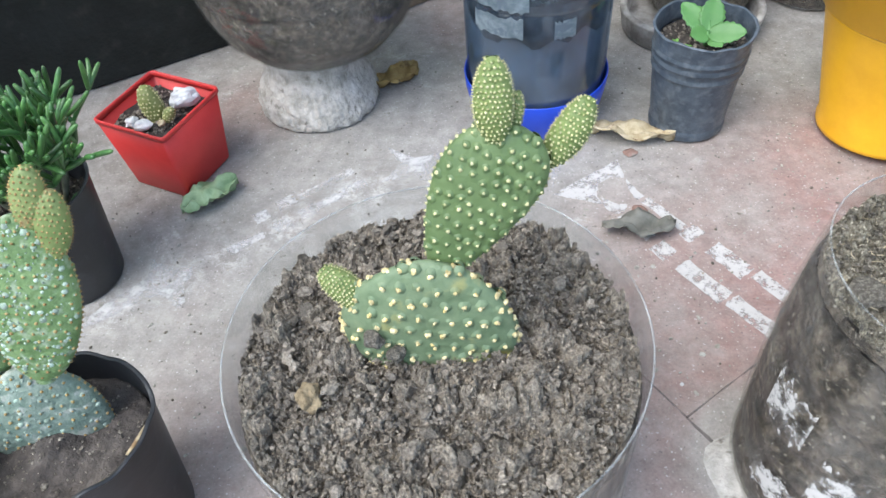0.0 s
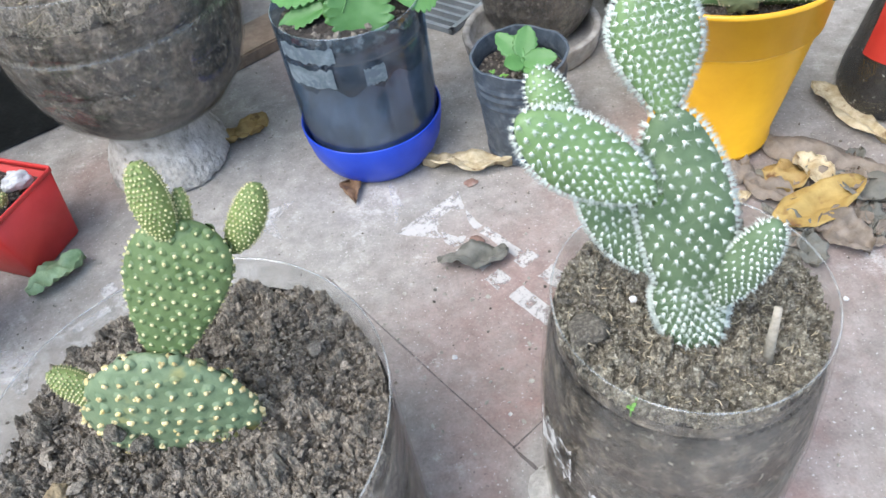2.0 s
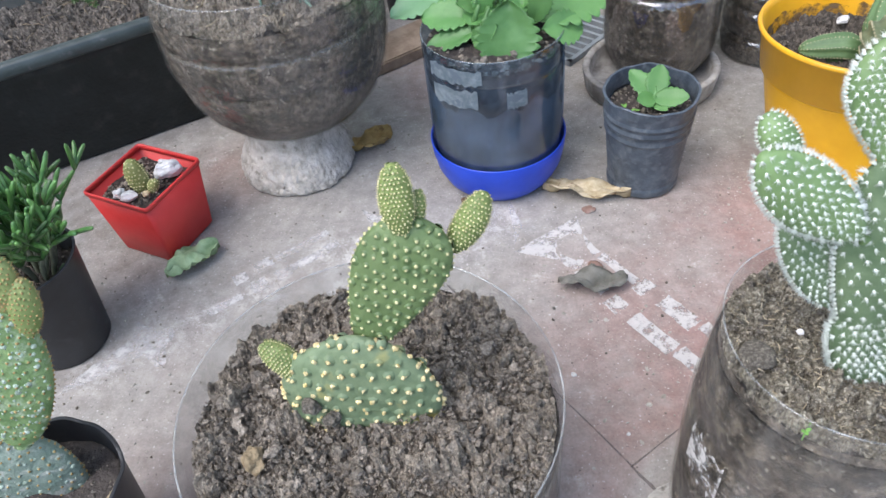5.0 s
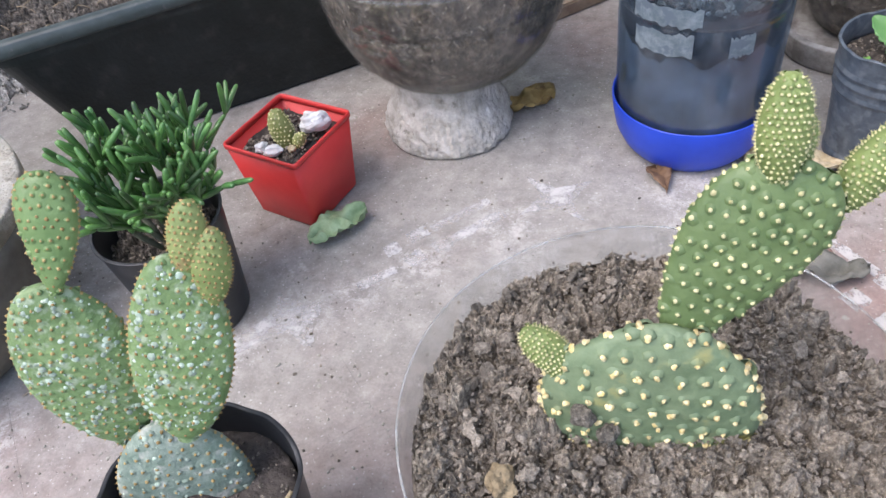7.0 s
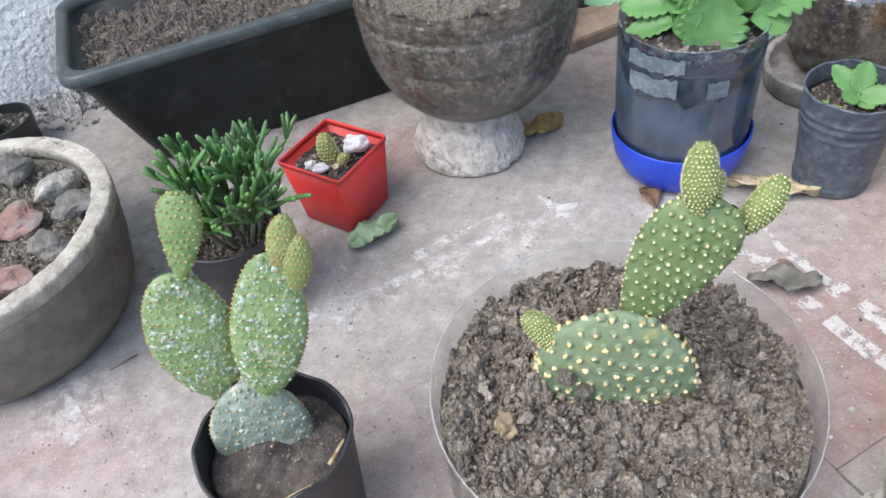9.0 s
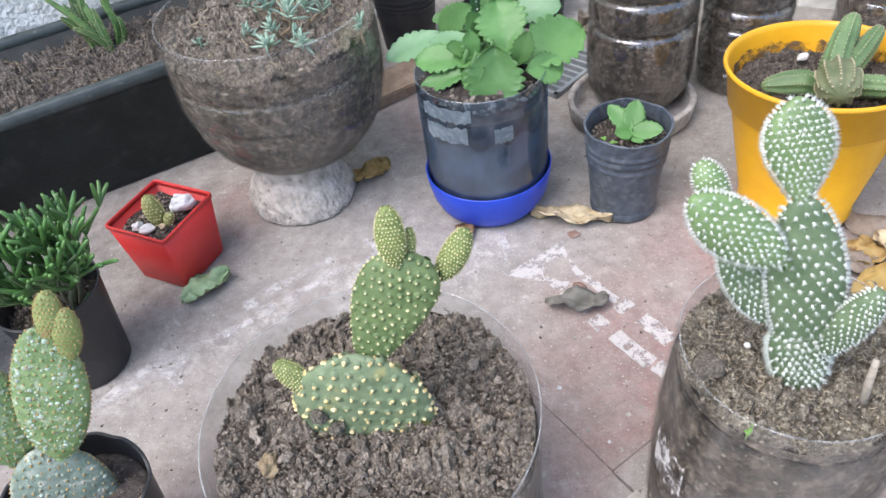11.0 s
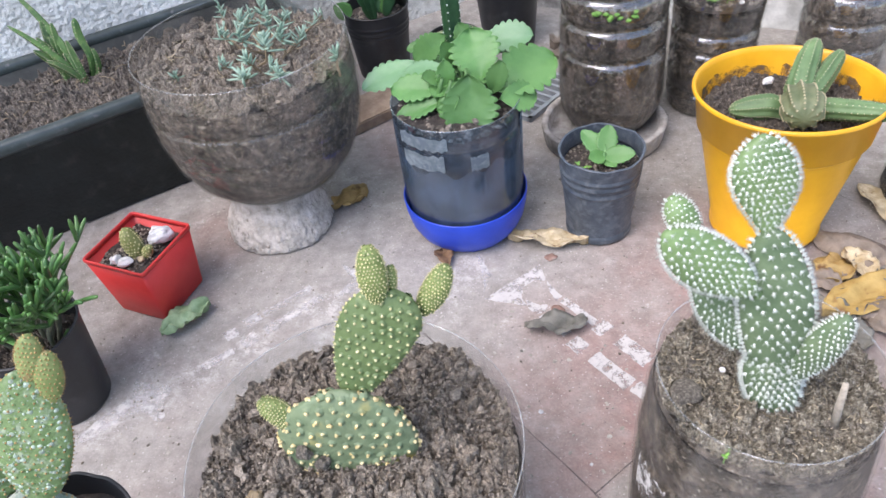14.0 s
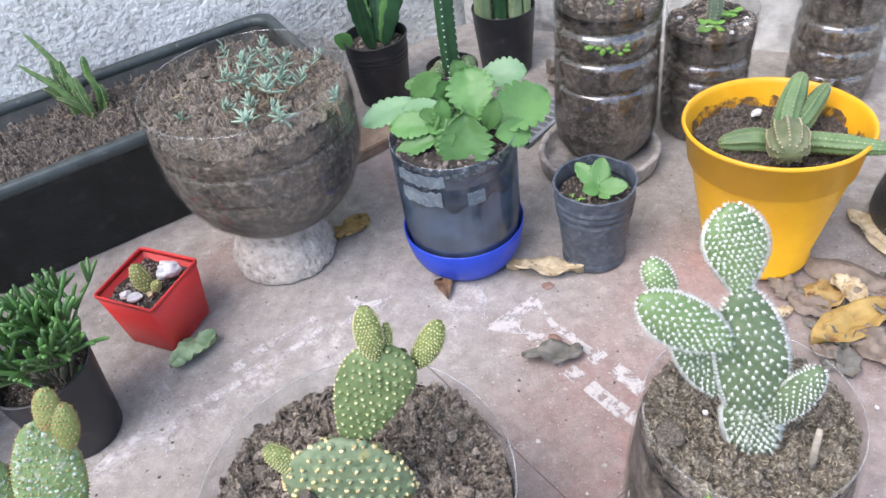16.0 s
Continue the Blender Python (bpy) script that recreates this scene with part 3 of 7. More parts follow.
    grime = math2("MAXIMUM", math2("MAXIMUM", patch(-0.36, 0.5, 0.26), patch(0.3, 0.8, 0.34)), math2("MAXIMUM", math2("MAXIMUM", patch(0.5, 0.33, 0.24), patch(0.5, 0.5, 0.24)), patch(0.62, 0.7, 0.28)))
    grime = math2("MULTIPLY", math2("MULTIPLY", grime, remap(nz(28, 8, 0.75, 21.0), 0.36, 0.62)), 0.6)
    col = mix(grime, col, (0.16, 0.142, 0.122))
    mott = remap(nz(70, 7, 0.7, 9.0), 0.3, 0.7, 0.8, 1.2)
    sc = n.new("ShaderNodeVectorMath")
    sc.operation = "SCALE"
    l.new(col, sc.inputs[0])
    l.new(math2("MULTIPLY", mott, remap(nz(520, 4, 0.6, 14.0), 0.3, 0.7, 0.9, 1.1)), sc.inputs["Scale"])
    col = sc.outputs["Vector"]
    grit = remap(nz(420, 3, 0.5, 2.0), 0.65, 0.7)
    col = mix(math2("MULTIPLY", grit, 0.7), col, (0.6, 0.58, 0.55))
    grit2 = remap(nz(300, 3, 0.5, 4.0), 0.67, 0.72)
    col = mix(math2("MULTIPLY", grit2, 0.6), col, (0.11, 0.1, 0.09))
    l.new(col, b.inputs["Base Color"])
    b.inputs["Roughness"].default_value = 0.85
    b.inputs["Specular IOR Level"].default_value = 0.3
    bn = n.new("ShaderNodeBump")
    bn.inputs["Strength"].default_value = 0.35
    bn.inputs["Distance"].default_value = 0.001
    l.new(nz(260, 8, 0.7), bn.inputs["Height"])
    l.new(bn.outputs["Normal"], b.inputs["Normal"])
    return m


M_FLOOR = floor_material()
M_JOINT = mat("dirty_tile_joint", ((0.2, 0.185, 0.175), (0.32, 0.3, 0.28)), 0.95, 60, 0.4, 200)


def worn_paint(name, keep, dark=(0.5, 0.48, 0.46), light=(0.8, 0.79, 0.77), grain=90, most=0.0):
    """A thin coat of pigment, worn through in places to the tile below."""
    m = bpy.data.materials.new(name)
    m.use_nodes = True
    n, l = m.node_tree.nodes, m.node_tree.links
    b = n["Principled BSDF"]
    b.inputs["Roughness"].default_value = 0.85
    geo = n.new("ShaderNodeNewGeometry")
    t = n.new("ShaderNodeTexNoise")
    t.inputs["Scale"].default_value, t.inputs["Detail"].default_value, t.inputs["Roughness"].default_value = grain, 9, 0.75
    l.new(geo.outputs["Position"], t.inputs["Vector"])
    r = n.new("ShaderNodeMapRange")
    r.inputs["From Min"].default_value, r.inputs["From Max"].default_value = 0.62 - keep * 0.4, (0.84 if most else 0.74) - keep * 0.4
    r.inputs["To Max"].default_value = most or 0.55 + 0.4 * keep
    l.new(t.outputs["Fac"], r.inputs["Value"])
    l.new(r.outputs["Result"], b.inputs["Alpha"])
    c = n.new("ShaderNodeValToRGB")
    c.color_ramp.elements[0].color, c.color_ramp.elements[1].color = (*dark, 1), (*light, 1)
    l.new(t.outputs["Fac"], c.inputs["Fac"])
    l.new(c.outputs["Color"], b.inputs["Base Color"])
    return m


M_PAINT = worn_paint("worn_white_pigment", 0.6, (0.42, 0.4, 0.38), (0.74, 0.725, 0.7))
M_GROUT = worn_paint("dark_dirt_in_joint", 0.7, (0.12, 0.1, 0.092), (0.27, 0.235, 0.22), 45, most=0.75)
M_PAINT_FAINT = worn_paint("faint_white_pigment", 0.6, grain=60, most=0.7)

floor = tagged(new("floor"), "worn grey and red cement tile patio floor with faded white motif", "floor", kind="structure")
bm = bmesh.new()
for x, y in ((-20, -20), (20, -20), (20, 20), (-20, 20)):
    bm.verts.new((x, y, -0.0004))
bm.faces.new(bm.verts[:])
part("ground_bed", bm, M_JOINT, floor, smooth=False)


def tile_mesh():
    """One 20 cm tile with a small worn bevel."""
    bm = bmesh.new()
    h, e = TILE / 2 - 0.00001, 0.00004
    rings = [[bm.verts.new((sx * (h - i), sy * (h - i), z)) for sx, sy in ((-1, -1), (1, -1), (1, 1), (-1, 1))] for i, z in ((0, -0.004), (0, -0.0004), (e, 0.0))]
    for a, c in zip(rings, rings[1:]):
        for i in range(4):
            bm.faces.new((a[i], a[(i + 1) % 4], c[(i + 1) % 4], c[i]))
    bm.faces.new(rings[-1])
    bmesh.ops.recalc_face_normals(bm, faces=bm.faces[:])
    me = bpy.data.meshes.new("tile")
    bm.to_mesh(me)
    bm.free()
    me.materials.append(M_FLOOR)
    return me


def flat_part(name, corners, material, parent, z=0.0004, ragged=0.0007, seed=0):
    """A thin painted patch on the floor with slightly ragged edges, from tile coordinates."""
    rnd = random.Random(seed)
    pts = []
    for i, (a, c) in enumerate(corners):
        a2, c2 = corners[(i + 1) % len(corners)]
        for k in range(6):
            f = k / 6
            pts.append((a + (a2 - a) * f + rnd.uniform(-ragged, ragged), c + (c2 - c) * f + rnd.uniform(-ragged, ragged)))
    bm = bmesh.new()
    top = [bm.verts.new(TO + TU * a + TV * c + Vector((0, 0, z))) for a, c in pts]
    bm.faces.new(top)
    bmesh.ops.triangulate(bm, faces=bm.faces[:])
    return part(name, bm, material, parent, smooth=False)


# ring of walls: stucco behind the trough, a second wall to its right
WD, WN = Vector((0.88, 0.47, 0)).normalized(), Vector((-0.47, 0.88, 0)).normalized()


def wall_slab(name, a, c, height, thick, material, label):
    """An upright slab from plan point a to c; its thickness lies to the left of the way from a to c."""
    a, c = Vector((*a, 0)), Vector((*c, 0))
    side = Vector((-(c - a).y, (c - a).x, 0)).normalized() * thick
    bm = bmesh.new()
    nx, nz_ = 60, 24
    grid = [[bm.verts.new(a.lerp(c, i / nx) + Vector((0, 0, -0.01 + (height + 0.01) * k / nz_))) for k in range(nz_ + 1)] for i in range(nx + 1)]
    for i in range(nx):
        for k in range(nz_):
            bm.faces.new((grid[i][k], grid[i + 1][k], grid[i + 1][k + 1], grid[i][k + 1]))
    back = [bm.verts.new(p + side) for p in (grid[0][0].co, grid[-1][0].co, grid[-1][-1].co, grid[0][-1].co)]
    bm.faces.new(back[::-1])
    bm.faces.new([grid[i][-1] for i in range(nx + 1)] + [back[2], back[3]])
    bm.faces.new([grid[0][k] for k in range(nz_ + 1)][::-1] + [back[0], back[3]][::1])
    bm.faces.new([grid[-1][k] for k in range(nz_ + 1)] + [back[2], back[1]])
    ob = mesh_object(name, bm, material)
    return tagged(ob, label, "wall", kind="structure")


wall_slab("wall_left", (-1.957, -0.149), (0.0956, 1.0984), 2.2, 0.12, M_STUCCO, "rough grey cement stucco patio wall")
wall_slab("wall_back", (0.0956, 1.0984), (1.9, 0.299), 2.2, 0.12, M_STUCCO_DIRTY, "rough grey cement stucco patio wall, dirty at its foot")


# ---- pots ----
def round_pot(name, x, y, r_top, r_base, h, thick, material, label, group="", bands=(), lip=0.0, wobble=0.0, seed=0, category="pot", sag=0.0):
    """A tapered round pot with a wall, a floor, an optional lip and ridges round it."""
    out = []
    steps = 64
    for i in range(steps + 1):
        f = i / steps
        r = r_base + (r_top - r_base) * f
        z = h * f
        for b0, b1, d in bands:
            if b0 <= z / h <= b1:
                r += d
        if i == 0:
            out.append((r - 0.003, z))
            z = 0.002
        out.append((r, z))
    top = thing(name, x, y, 0, label, category, group)

    def slack(bm):
        """Lets a soft rim rise and fall."""
        for v in bm.verts:
            a = math.atan2(v.co.y, v.co.x)
            v.co.z += sag * (v.co.z / h) ** 6 * (math.sin(3 * a + seed) + 0.7 * math.sin(7 * a + 2 * seed) + 0.4 * math.sin(13 * a))
        return bm

    part("body", slack(lathe(shell(out, thick), 72, wobble, seed)), material, top)
    if lip:
        ring = [(r_top + lip * math.cos(TAU * k / 10), h + lip * 0.6 * math.sin(TAU * k / 10)) for k in range(10)]
        part("rim", slack(lathe(ring, 72, wobble, seed, close=True)), material, top)
    return top


def bottle_pot(name, x, y, z, outer, material, label, thick=0.0012, wobble=0.004, seed=0, soil_top=None, soil_material=None):
    """A cut plastic bottle. The soil that stands against its wall is a part of its filling."""
    top = thing(name, x, y, z, label, "bottle planter", "cut bottle planters")
    body = part("body", lathe(shell(outer, thick), 80, wobble, seed), material, top)
    body.visible_shadow = False
    rt, zt = outer[-1]
    edge = [(rt - thick * 0.5 + 0.00045 * math.cos(TAU * k / 8), zt + thick * 0.4 + 0.00045 * math.sin(TAU * k / 8)) for k in range(8)]
    part("cut_edge", lathe(edge, 80, wobble, seed, close=True), M_EDGE, top, "pale cut plastic edge")
    if soil_top is not None:
        fill = []
        for r, q in outer:
            if q <= soil_top - 0.007:
                fill.append((r - thick - 0.0006, q))
        r_end = np.interp(soil_top, [p[1] for p in outer], [p[0] for p in outer])
        prof = [(0.0, fill[0][1] + thick + 0.001)] + [(a, max(c, fill[0][1] + thick + 0.001)) for a, c in fill] + [(float(r_end) - thick - 0.0006, soil_top - 0.007), (float(r_end) * 0.97, soil_top - 0.007), (0.0, soil_top - 0.007)]
        part("soil_core", lathe(prof, 80, wobble, seed), soil_material or M_SOILWALL, top, "damp dark soil seen through the wall")
    return top


def ridged(base, ribs, depth=0.0025, width=0.006):
    """Adds grooves at the given heights to a profile of (radius, height)."""
    zs = sorted({round(z, 5) for _, z in base} | {round(h + d, 5) for h in ribs for d in (-width, -width / 2, 0, width / 2, width) if base[0][1] < h + d < base[-1][1]})
    rr = np.interp(zs, [z for _, z in base], [r for r, _ in base])
    out = []
    for z, r in zip(zs, rr):
        g = max([0.0] + [1 - abs(z - h) / width for h in ribs])
        out.append((float(r) - depth * g, z))
    return out


# main planter: wide clear bottle with lumpy dark soil
AX, AY = 0.034, 0.2386
outer = ridged([(0.07, 0.0), (0.082, 0.004), (0.0865, 0.015), (0.087, 0.05), (0.0865, 0.09), (0.087, 0.13), (0.0878, 0.1575)], (0.03, 0.05, 0.07, 0.1))
bottle_pot("bottle_planter", AX, AY, 0, outer, M_CLEAR, "wide cut clear plastic bottle planter full of lumpy dark soil", seed=3, soil_top=0.142)
HEAPS = ((0.03, -0.012, 0.016, 0.008), (-0.03, 0.02, 0.02, 0.003), (0.045, 0.03, 0.02, 0.004))
soil_fill("soil", AX, AY, 0.1425, 0.0845, 0.004, "lumpy dark grey-brown potting soil", count=3200, size=(0.0006, 0.0019), bump=0.005, seed=5, mound=0.004, heaps=HEAPS, rise=1.3, fine=True, crumb=(0.0031, 0.00042, M_SOIL_TOP, 1.0))

gr = random.Random(99)


def soil_level(gx, gy):
    z_ = 0.004 * (1 - (gx * gx + gy * gy) / 0.0845 ** 2) + height_noise(gx, gy, 0.005, 60, 5)
    for hx, hy, hr, hh in HEAPS:
        z_ += hh * math.exp(-((gx - hx) ** 2 + (gy - hy) ** 2) / (hr * hr))
    return z_


lump_pts, lump_size = [], []
while len(lump_pts) < 520:
    gx, gy = gr.uniform(-0.082, 0.082), gr.uniform(-0.082, 0.082)
    s = 0.0011 + 0.0026 * gr.random() ** 2.2
    if math.hypot(gx, gy) + s < 0.0835:
        lump_pts.append((gx, gy, soil_level(gx, gy) + s * gr.uniform(0.0, 1.5)))
        lump_size.append(s)
tagged(clods("lumps", lump_pts, lump_size, M_SOIL, bpy.data.objects["soil"], 97, 0.16, 0.85, False, 2), kind="stuff")
grit_pts = []
while len(grit_pts) < 3500:
    gx, gy = gr.uniform(-0.083, 0.083), gr.uniform(-0.083, 0.083)
    if gx * gx + gy * gy < 0.083 ** 2:
        grit_pts.append((gx, gy, soil_level(gx, gy) + gr.uniform(0.0005, 0.0036)))
tagged(clods("grit", grit_pts, [gr.uniform(0.0003, 0.0009) for _ in grit_pts], M_SOIL, bpy.data.objects["soil"], 98, 0.4, 0.85, False), kind="stuff")

# bunny-ear planter
BX, BY = 0.2455, 0.2565
outer = ridged([(0.045, 0.0), (0.056, 0.004), (0.0595, 0.014), (0.061, 0.06), (0.061, 0.11), (0.0585, 0.15), (0.0555, 0.178)], (0.035, 0.075, 0.115))
bottle_pot("bottle_planter", BX, BY, 0, outer, M_DIRTY, "cut clear plastic bottle planter with sandy soil and white water stains", seed=6, soil_top=0.166)
soil_fill("soil", BX, BY, 0.166, 0.054, 0.004, "dry sandy grey-brown soil with small pebbles", M_DRY, M_DRY, 1800, (0.0004, 0.0013), 0.005, 8, fine=True, lumps=60, lump=(0.001, 0.0026), crumb=(0.0022, 0.0004, M_DRY_TOP, 1.0))



def soil_litter(x, y, z, r, n, seed, label, long=(0.002, 0.006), thick=0.00028):
    """Short dry root fibres and straw lying on soil."""
    rnd = random.Random(seed)
    bm = bmesh.new()
    for _ in range(n):
        a, q, d = rnd.uniform(0, TAU), r * math.sqrt(rnd.random()), rnd.uniform(0, TAU)
        p = Vector((q * math.cos(a), q * math.sin(a), rnd.uniform(0, 0.002)))
        v = Vector((math.cos(d), math.sin(d), rnd.uniform(-0.1, 0.35))) * rnd.uniform(*long)
        side = Vector((-v.y, v.x, 0)) * rnd.uniform(-0.25, 0.25)
        w = thick * rnd.uniform(0.7, 1.6)
        tube(bm, [p, p + v * 0.5 + side, p + v], [w, w, w * 0.6], 4)
    top = thing("straw", x, y, z, label, "plant litter", kind="stuff")
    part("bits", bm, M_STRAW, top)


soil_litter(BX, BY, 0.1675, 0.05, 260, 62, "dry root fibres on the sandy soil", (0.0015, 0.005), 0.0002)

# black pots
CX, CY = -0.15, 0.2235
round_pot("flower_pot", CX, CY, 0.0428, 0.034, 0.099, 0.0012, M_BLACK, "thin soft black nursery pot with a wavy rim", "black nursery pots", lip=0.0011, wobble=0.019, seed=4, sag=0.0016)
soil_fill("soil", CX, CY, 0.082, 0.0395, 0.004, "packed brown soil with bits of straw", M_DRY, mat("packed_brown_soil", ((0.035, 0.029, 0.025), (0.062, 0.052, 0.044), (0.105, 0.09, 0.077)), 0.9, 130, 0.7, 500), 260, (0.0004, 0.0011), 0.004, 9, heaps=((-0.008, -0.006, 0.018, 0.007),))
DX, DY = -0.252, 0.4015
round_pot("flower_pot", DX, DY, 0.0405, 0.0315, 0.0887, 0.0013, M_BLACK, "smooth black plastic nursery pot", "black nursery pots", lip=0.001, wobble=0.003, seed=7)
soil_fill("soil", DX, DY, 0.068, 0.037, 0.004, "dark crumbly soil", count=160, size=(0.0005, 0.0015), seed=10, crumb=(0.0022, 0.0008, M_SOIL_DAMP, 1.0))

# red square pot
red_pot = thing("square_pot", -0.206, 0.517, 0, "small bright red square plastic pot with a thin rim", "pot")
red_pot.rotation_euler = (0, 0, radians(-22))


def square_shell(top, base, h, thick, corner=0.004, rim=False):
    bm = bmesh.new()

    def ring(half, z, c):
        pts = []
        for q in range(4):
            cx, cy = ((1, 1), (-1, 1), (-1, -1), (1, -1))[q]
            for k in range(5):
                a = radians(90 * q + 22.5 * k)
                pts.append(bm.verts.new((cx * (half - c) + c * math.cos(a), cy * (half - c) + c * math.sin(a), z)))
        return pts

    if rim:
        rows = [ring(top / 2 - 0.001, h * 0.94, corner), ring(top / 2, h * 0.945, corner), ring(top / 2, h - 0.0006, corner), ring(top / 2 - 0.0006, h, corner), ring(top / 2 - thick, h, corner * 0.7), ring(top / 2 - thick - 0.0005, h - 0.001, corner * 0.7), ring(top / 2 - thick - 0.0014, h * 0.94, corner * 0.7)]
    else:
        k = base + (top - base) * 0.94
        rows = [ring(base / 2 - 0.003, 0, corner), ring(base / 2, 0.003, corner), ring(k / 2 - 0.0003, h * 0.94, corner), ring(k / 2 - 0.0012, h * 0.942, corner), ring(base / 2 - thick, thick, corner * 0.7)]
    for a, c in zip(rows, rows[1:] + (rows[:1] if rim else [])):
        for i in range(20):
            bm.faces.new((a[i], a[(i + 1) % 20], c[(i + 1) % 20], c[i]))
    if not rim:
        bm.faces.new(rows[0][::-1])
        bm.faces.new(rows[-1])
    return bm


part("body", square_shell(0.069, 0.056, 0.07, 0.0014), M_RED, red_pot)
part("rim", square_shell(0.0693, 0.056, 0.07, 0.0014, rim=True), M_RED, red_pot)
soil_r = thing("soil", -0.206, 0.517, 0.0575, "dark soil with pebbles", "soil", kind="stuff")
soil_r.rotation_euler = (0, 0, radians(-22))
bm = bmesh.new()
g = [[bm.verts.new((-0.031 + 0.062 * i / 16, -0.031 + 0.062 * j / 16, height_noise(i * 0.004, j * 0.004, 0.003, 60, 2))) for j in range(17)] for i in range(17)]
for i in range(16):
    for j in range(16):
        bm.faces.new((g[i][j], g[i + 1][j], g[i + 1][j + 1], g[i][j + 1]))
# bed colour carries the shade of the gaps under the crumbs
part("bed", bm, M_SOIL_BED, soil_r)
rs = random.Random(12)
pts = [(rs.uniform(-0.029, 0.029), rs.uniform(-0.029, 0.029), rs.uniform(0, 0.003)) for _ in range(260)]
tagged(clods("crumble", pts, [rs.uniform(0.0006, 0.002) for _ in pts], M_SOIL, soil_r, 13), kind="stuff")

# big round jug on a cement foot
GX, GY = -0.0965, 0.624
outer = ridged([(0.03, 0.05), (0.047, 0.0545), (0.066, 0.066), (0.0805, 0.083), (0.0903, 0.105), (0.0955, 0.132), (0.0965, 0.165), (0.0945, 0.201)], (0.124, 0.157), 0.002, 0.0035)
bottle_pot("jug_planter", GX, GY, 0, outer, M_DIRTY, "round cut clear water jug planter standing on a cement foot", seed=8, soil_top=0.18, thick=0.0015, wobble=0.002)
soil_fill("soil", GX, GY, 0.18, 0.0935, 0.004, "crumbly brown soil with twigs", M_SOIL, None, 900, (0.0007, 0.0022), 0.006, 14, fine=True, lumps=110, lump=(0.0014, 0.005), crumb=(0.0028, 0.0008, M_SOIL_TOP, 1.0))
soil_litter(GX, GY, 0.18, 0.085, 150, 63, "dry roots and straw on the jug's soil", (0.004, 0.012), 0.0004)
foot = thing("cement_pedestal", -0.106, 0.616, 0, "rough white-grey cast cement foot, flared like an upturned bowl", "pedestal")
prof = [(0.0, 0.0)] + [(0.052, 0.0), (0.0555, 0.003), (0.0545, 0.01), (0.051, 0.02), (0.0455, 0.032), (0.042, 0.042), (0.041, 0.056), (0.036, 0.06), (0.03, 0.055), (0.0, 0.05)]
bm = lathe(prof, 64, 0.02, 5)
bmesh.ops.subdivide_edges(bm, edges=bm.edges[:], cuts=4, use_grid_fill=True)
for v in bm.verts:
    v.co.z *= 1 + 0.35 * height_noise(v.co.x, v.co.y + v.co.z, 0.3, 80, 2)
    d = height_noise(v.co.x + v.co.z * 1.7, v.co.y - v.co.z, 0.04, 60, 3) + height_noise(v.co.x - v.co.z * 2, v.co.y + v.co.z * 3, 0.032, 240, 8)
    v.co.x *= 1 + d
    v.co.y *= 1 + d
part("body", bm, M_CONC, foot)

# smoky blue bottle in a blue saucer
HX, HY = 0.0876, 0.589
saucer = thing("saucer", HX, HY, 0, "glossy royal blue plastic saucer under the smoky bottle", "saucer")
prof = [(0.04, 0.0), (0.0445, 0.0015), (0.0505, 0.009), (0.0555, 0.02), (0.0582, 0.034), (0.0592, 0.045), (0.0588, 0.0462), (0.0578, 0.0455), (0.0568, 0.034), (0.054, 0.02), (0.049, 0.0105), (0.043, 0.003), (0.0, 0.003)]
part("body", lathe([(0.0, 0.0)] + prof, 80), M_BLUE, saucer)
outer = ridged([(0.041, 0.0035), (0.0455, 0.008), (0.0515, 0.018), (0.0555, 0.036), (0.0565, 0.06), (0.057, 0.1), (0.0572, 0.146)], (0.124,), 0.001, 0.003)
smoky = bottle_pot("bottle_planter", HX, HY, 0, outer, M_SMOKE, "smoky blue cut plastic bottle planter with peeling sticker", seed=11, wobble=0.0)
core = lathe([(0.0, 0.1), (0.0545, 0.103), (0.0549, 0.112), (0.0552, 0.1305), (0.0, 0.1305)], 64)
for v in core.verts:
    if 0.05 < v.co.xy.length and v.co.z < 0.116:
        v.co.z += height_noise(v.co.x, v.co.y, 0.012, 45, 12)
part("soil_core", core, M_SMOKE_CORE, smoky, "dark soil behind the blue plastic")
part("drainage_core", lathe([(0.0, 0.008), (0.043, 0.01), (0.0495, 0.02), (0.0535, 0.038), (0.0545, 0.06), (0.0542, 0.115), (0.0, 0.117)], 64), M_DRAIN, smoky, "dim drainage fill behind the blue plastic")
soil_fill("soil", HX, HY, 0.133, 0.0545, 0.004, "dark soil under the leaves", count=200, seed=15)

# small grey pot with a seedling
IX, IY = 0.2123, 0.569
round_pot("flower_pot", IX, IY, 0.0368, 0.0285, 0.0925, 0.0012, M_GREYPOT, "faded blue-grey nursery pot with ridges below its rim", "grey nursery pot", bands=((0.63, 0.66, 0.0012), (0.72, 0.75, 0.0013), (0.8, 0.83, 0.0013), (0.03, 0.1, 0.001)), lip=0.0012, wobble=0.012, seed=21, sag=0.0008)
soil_fill("soil", IX, IY, 0.076, 0.0338, 0.004, "dark brown soil", count=260, size=(0.0006, 0.0018), seed=16)

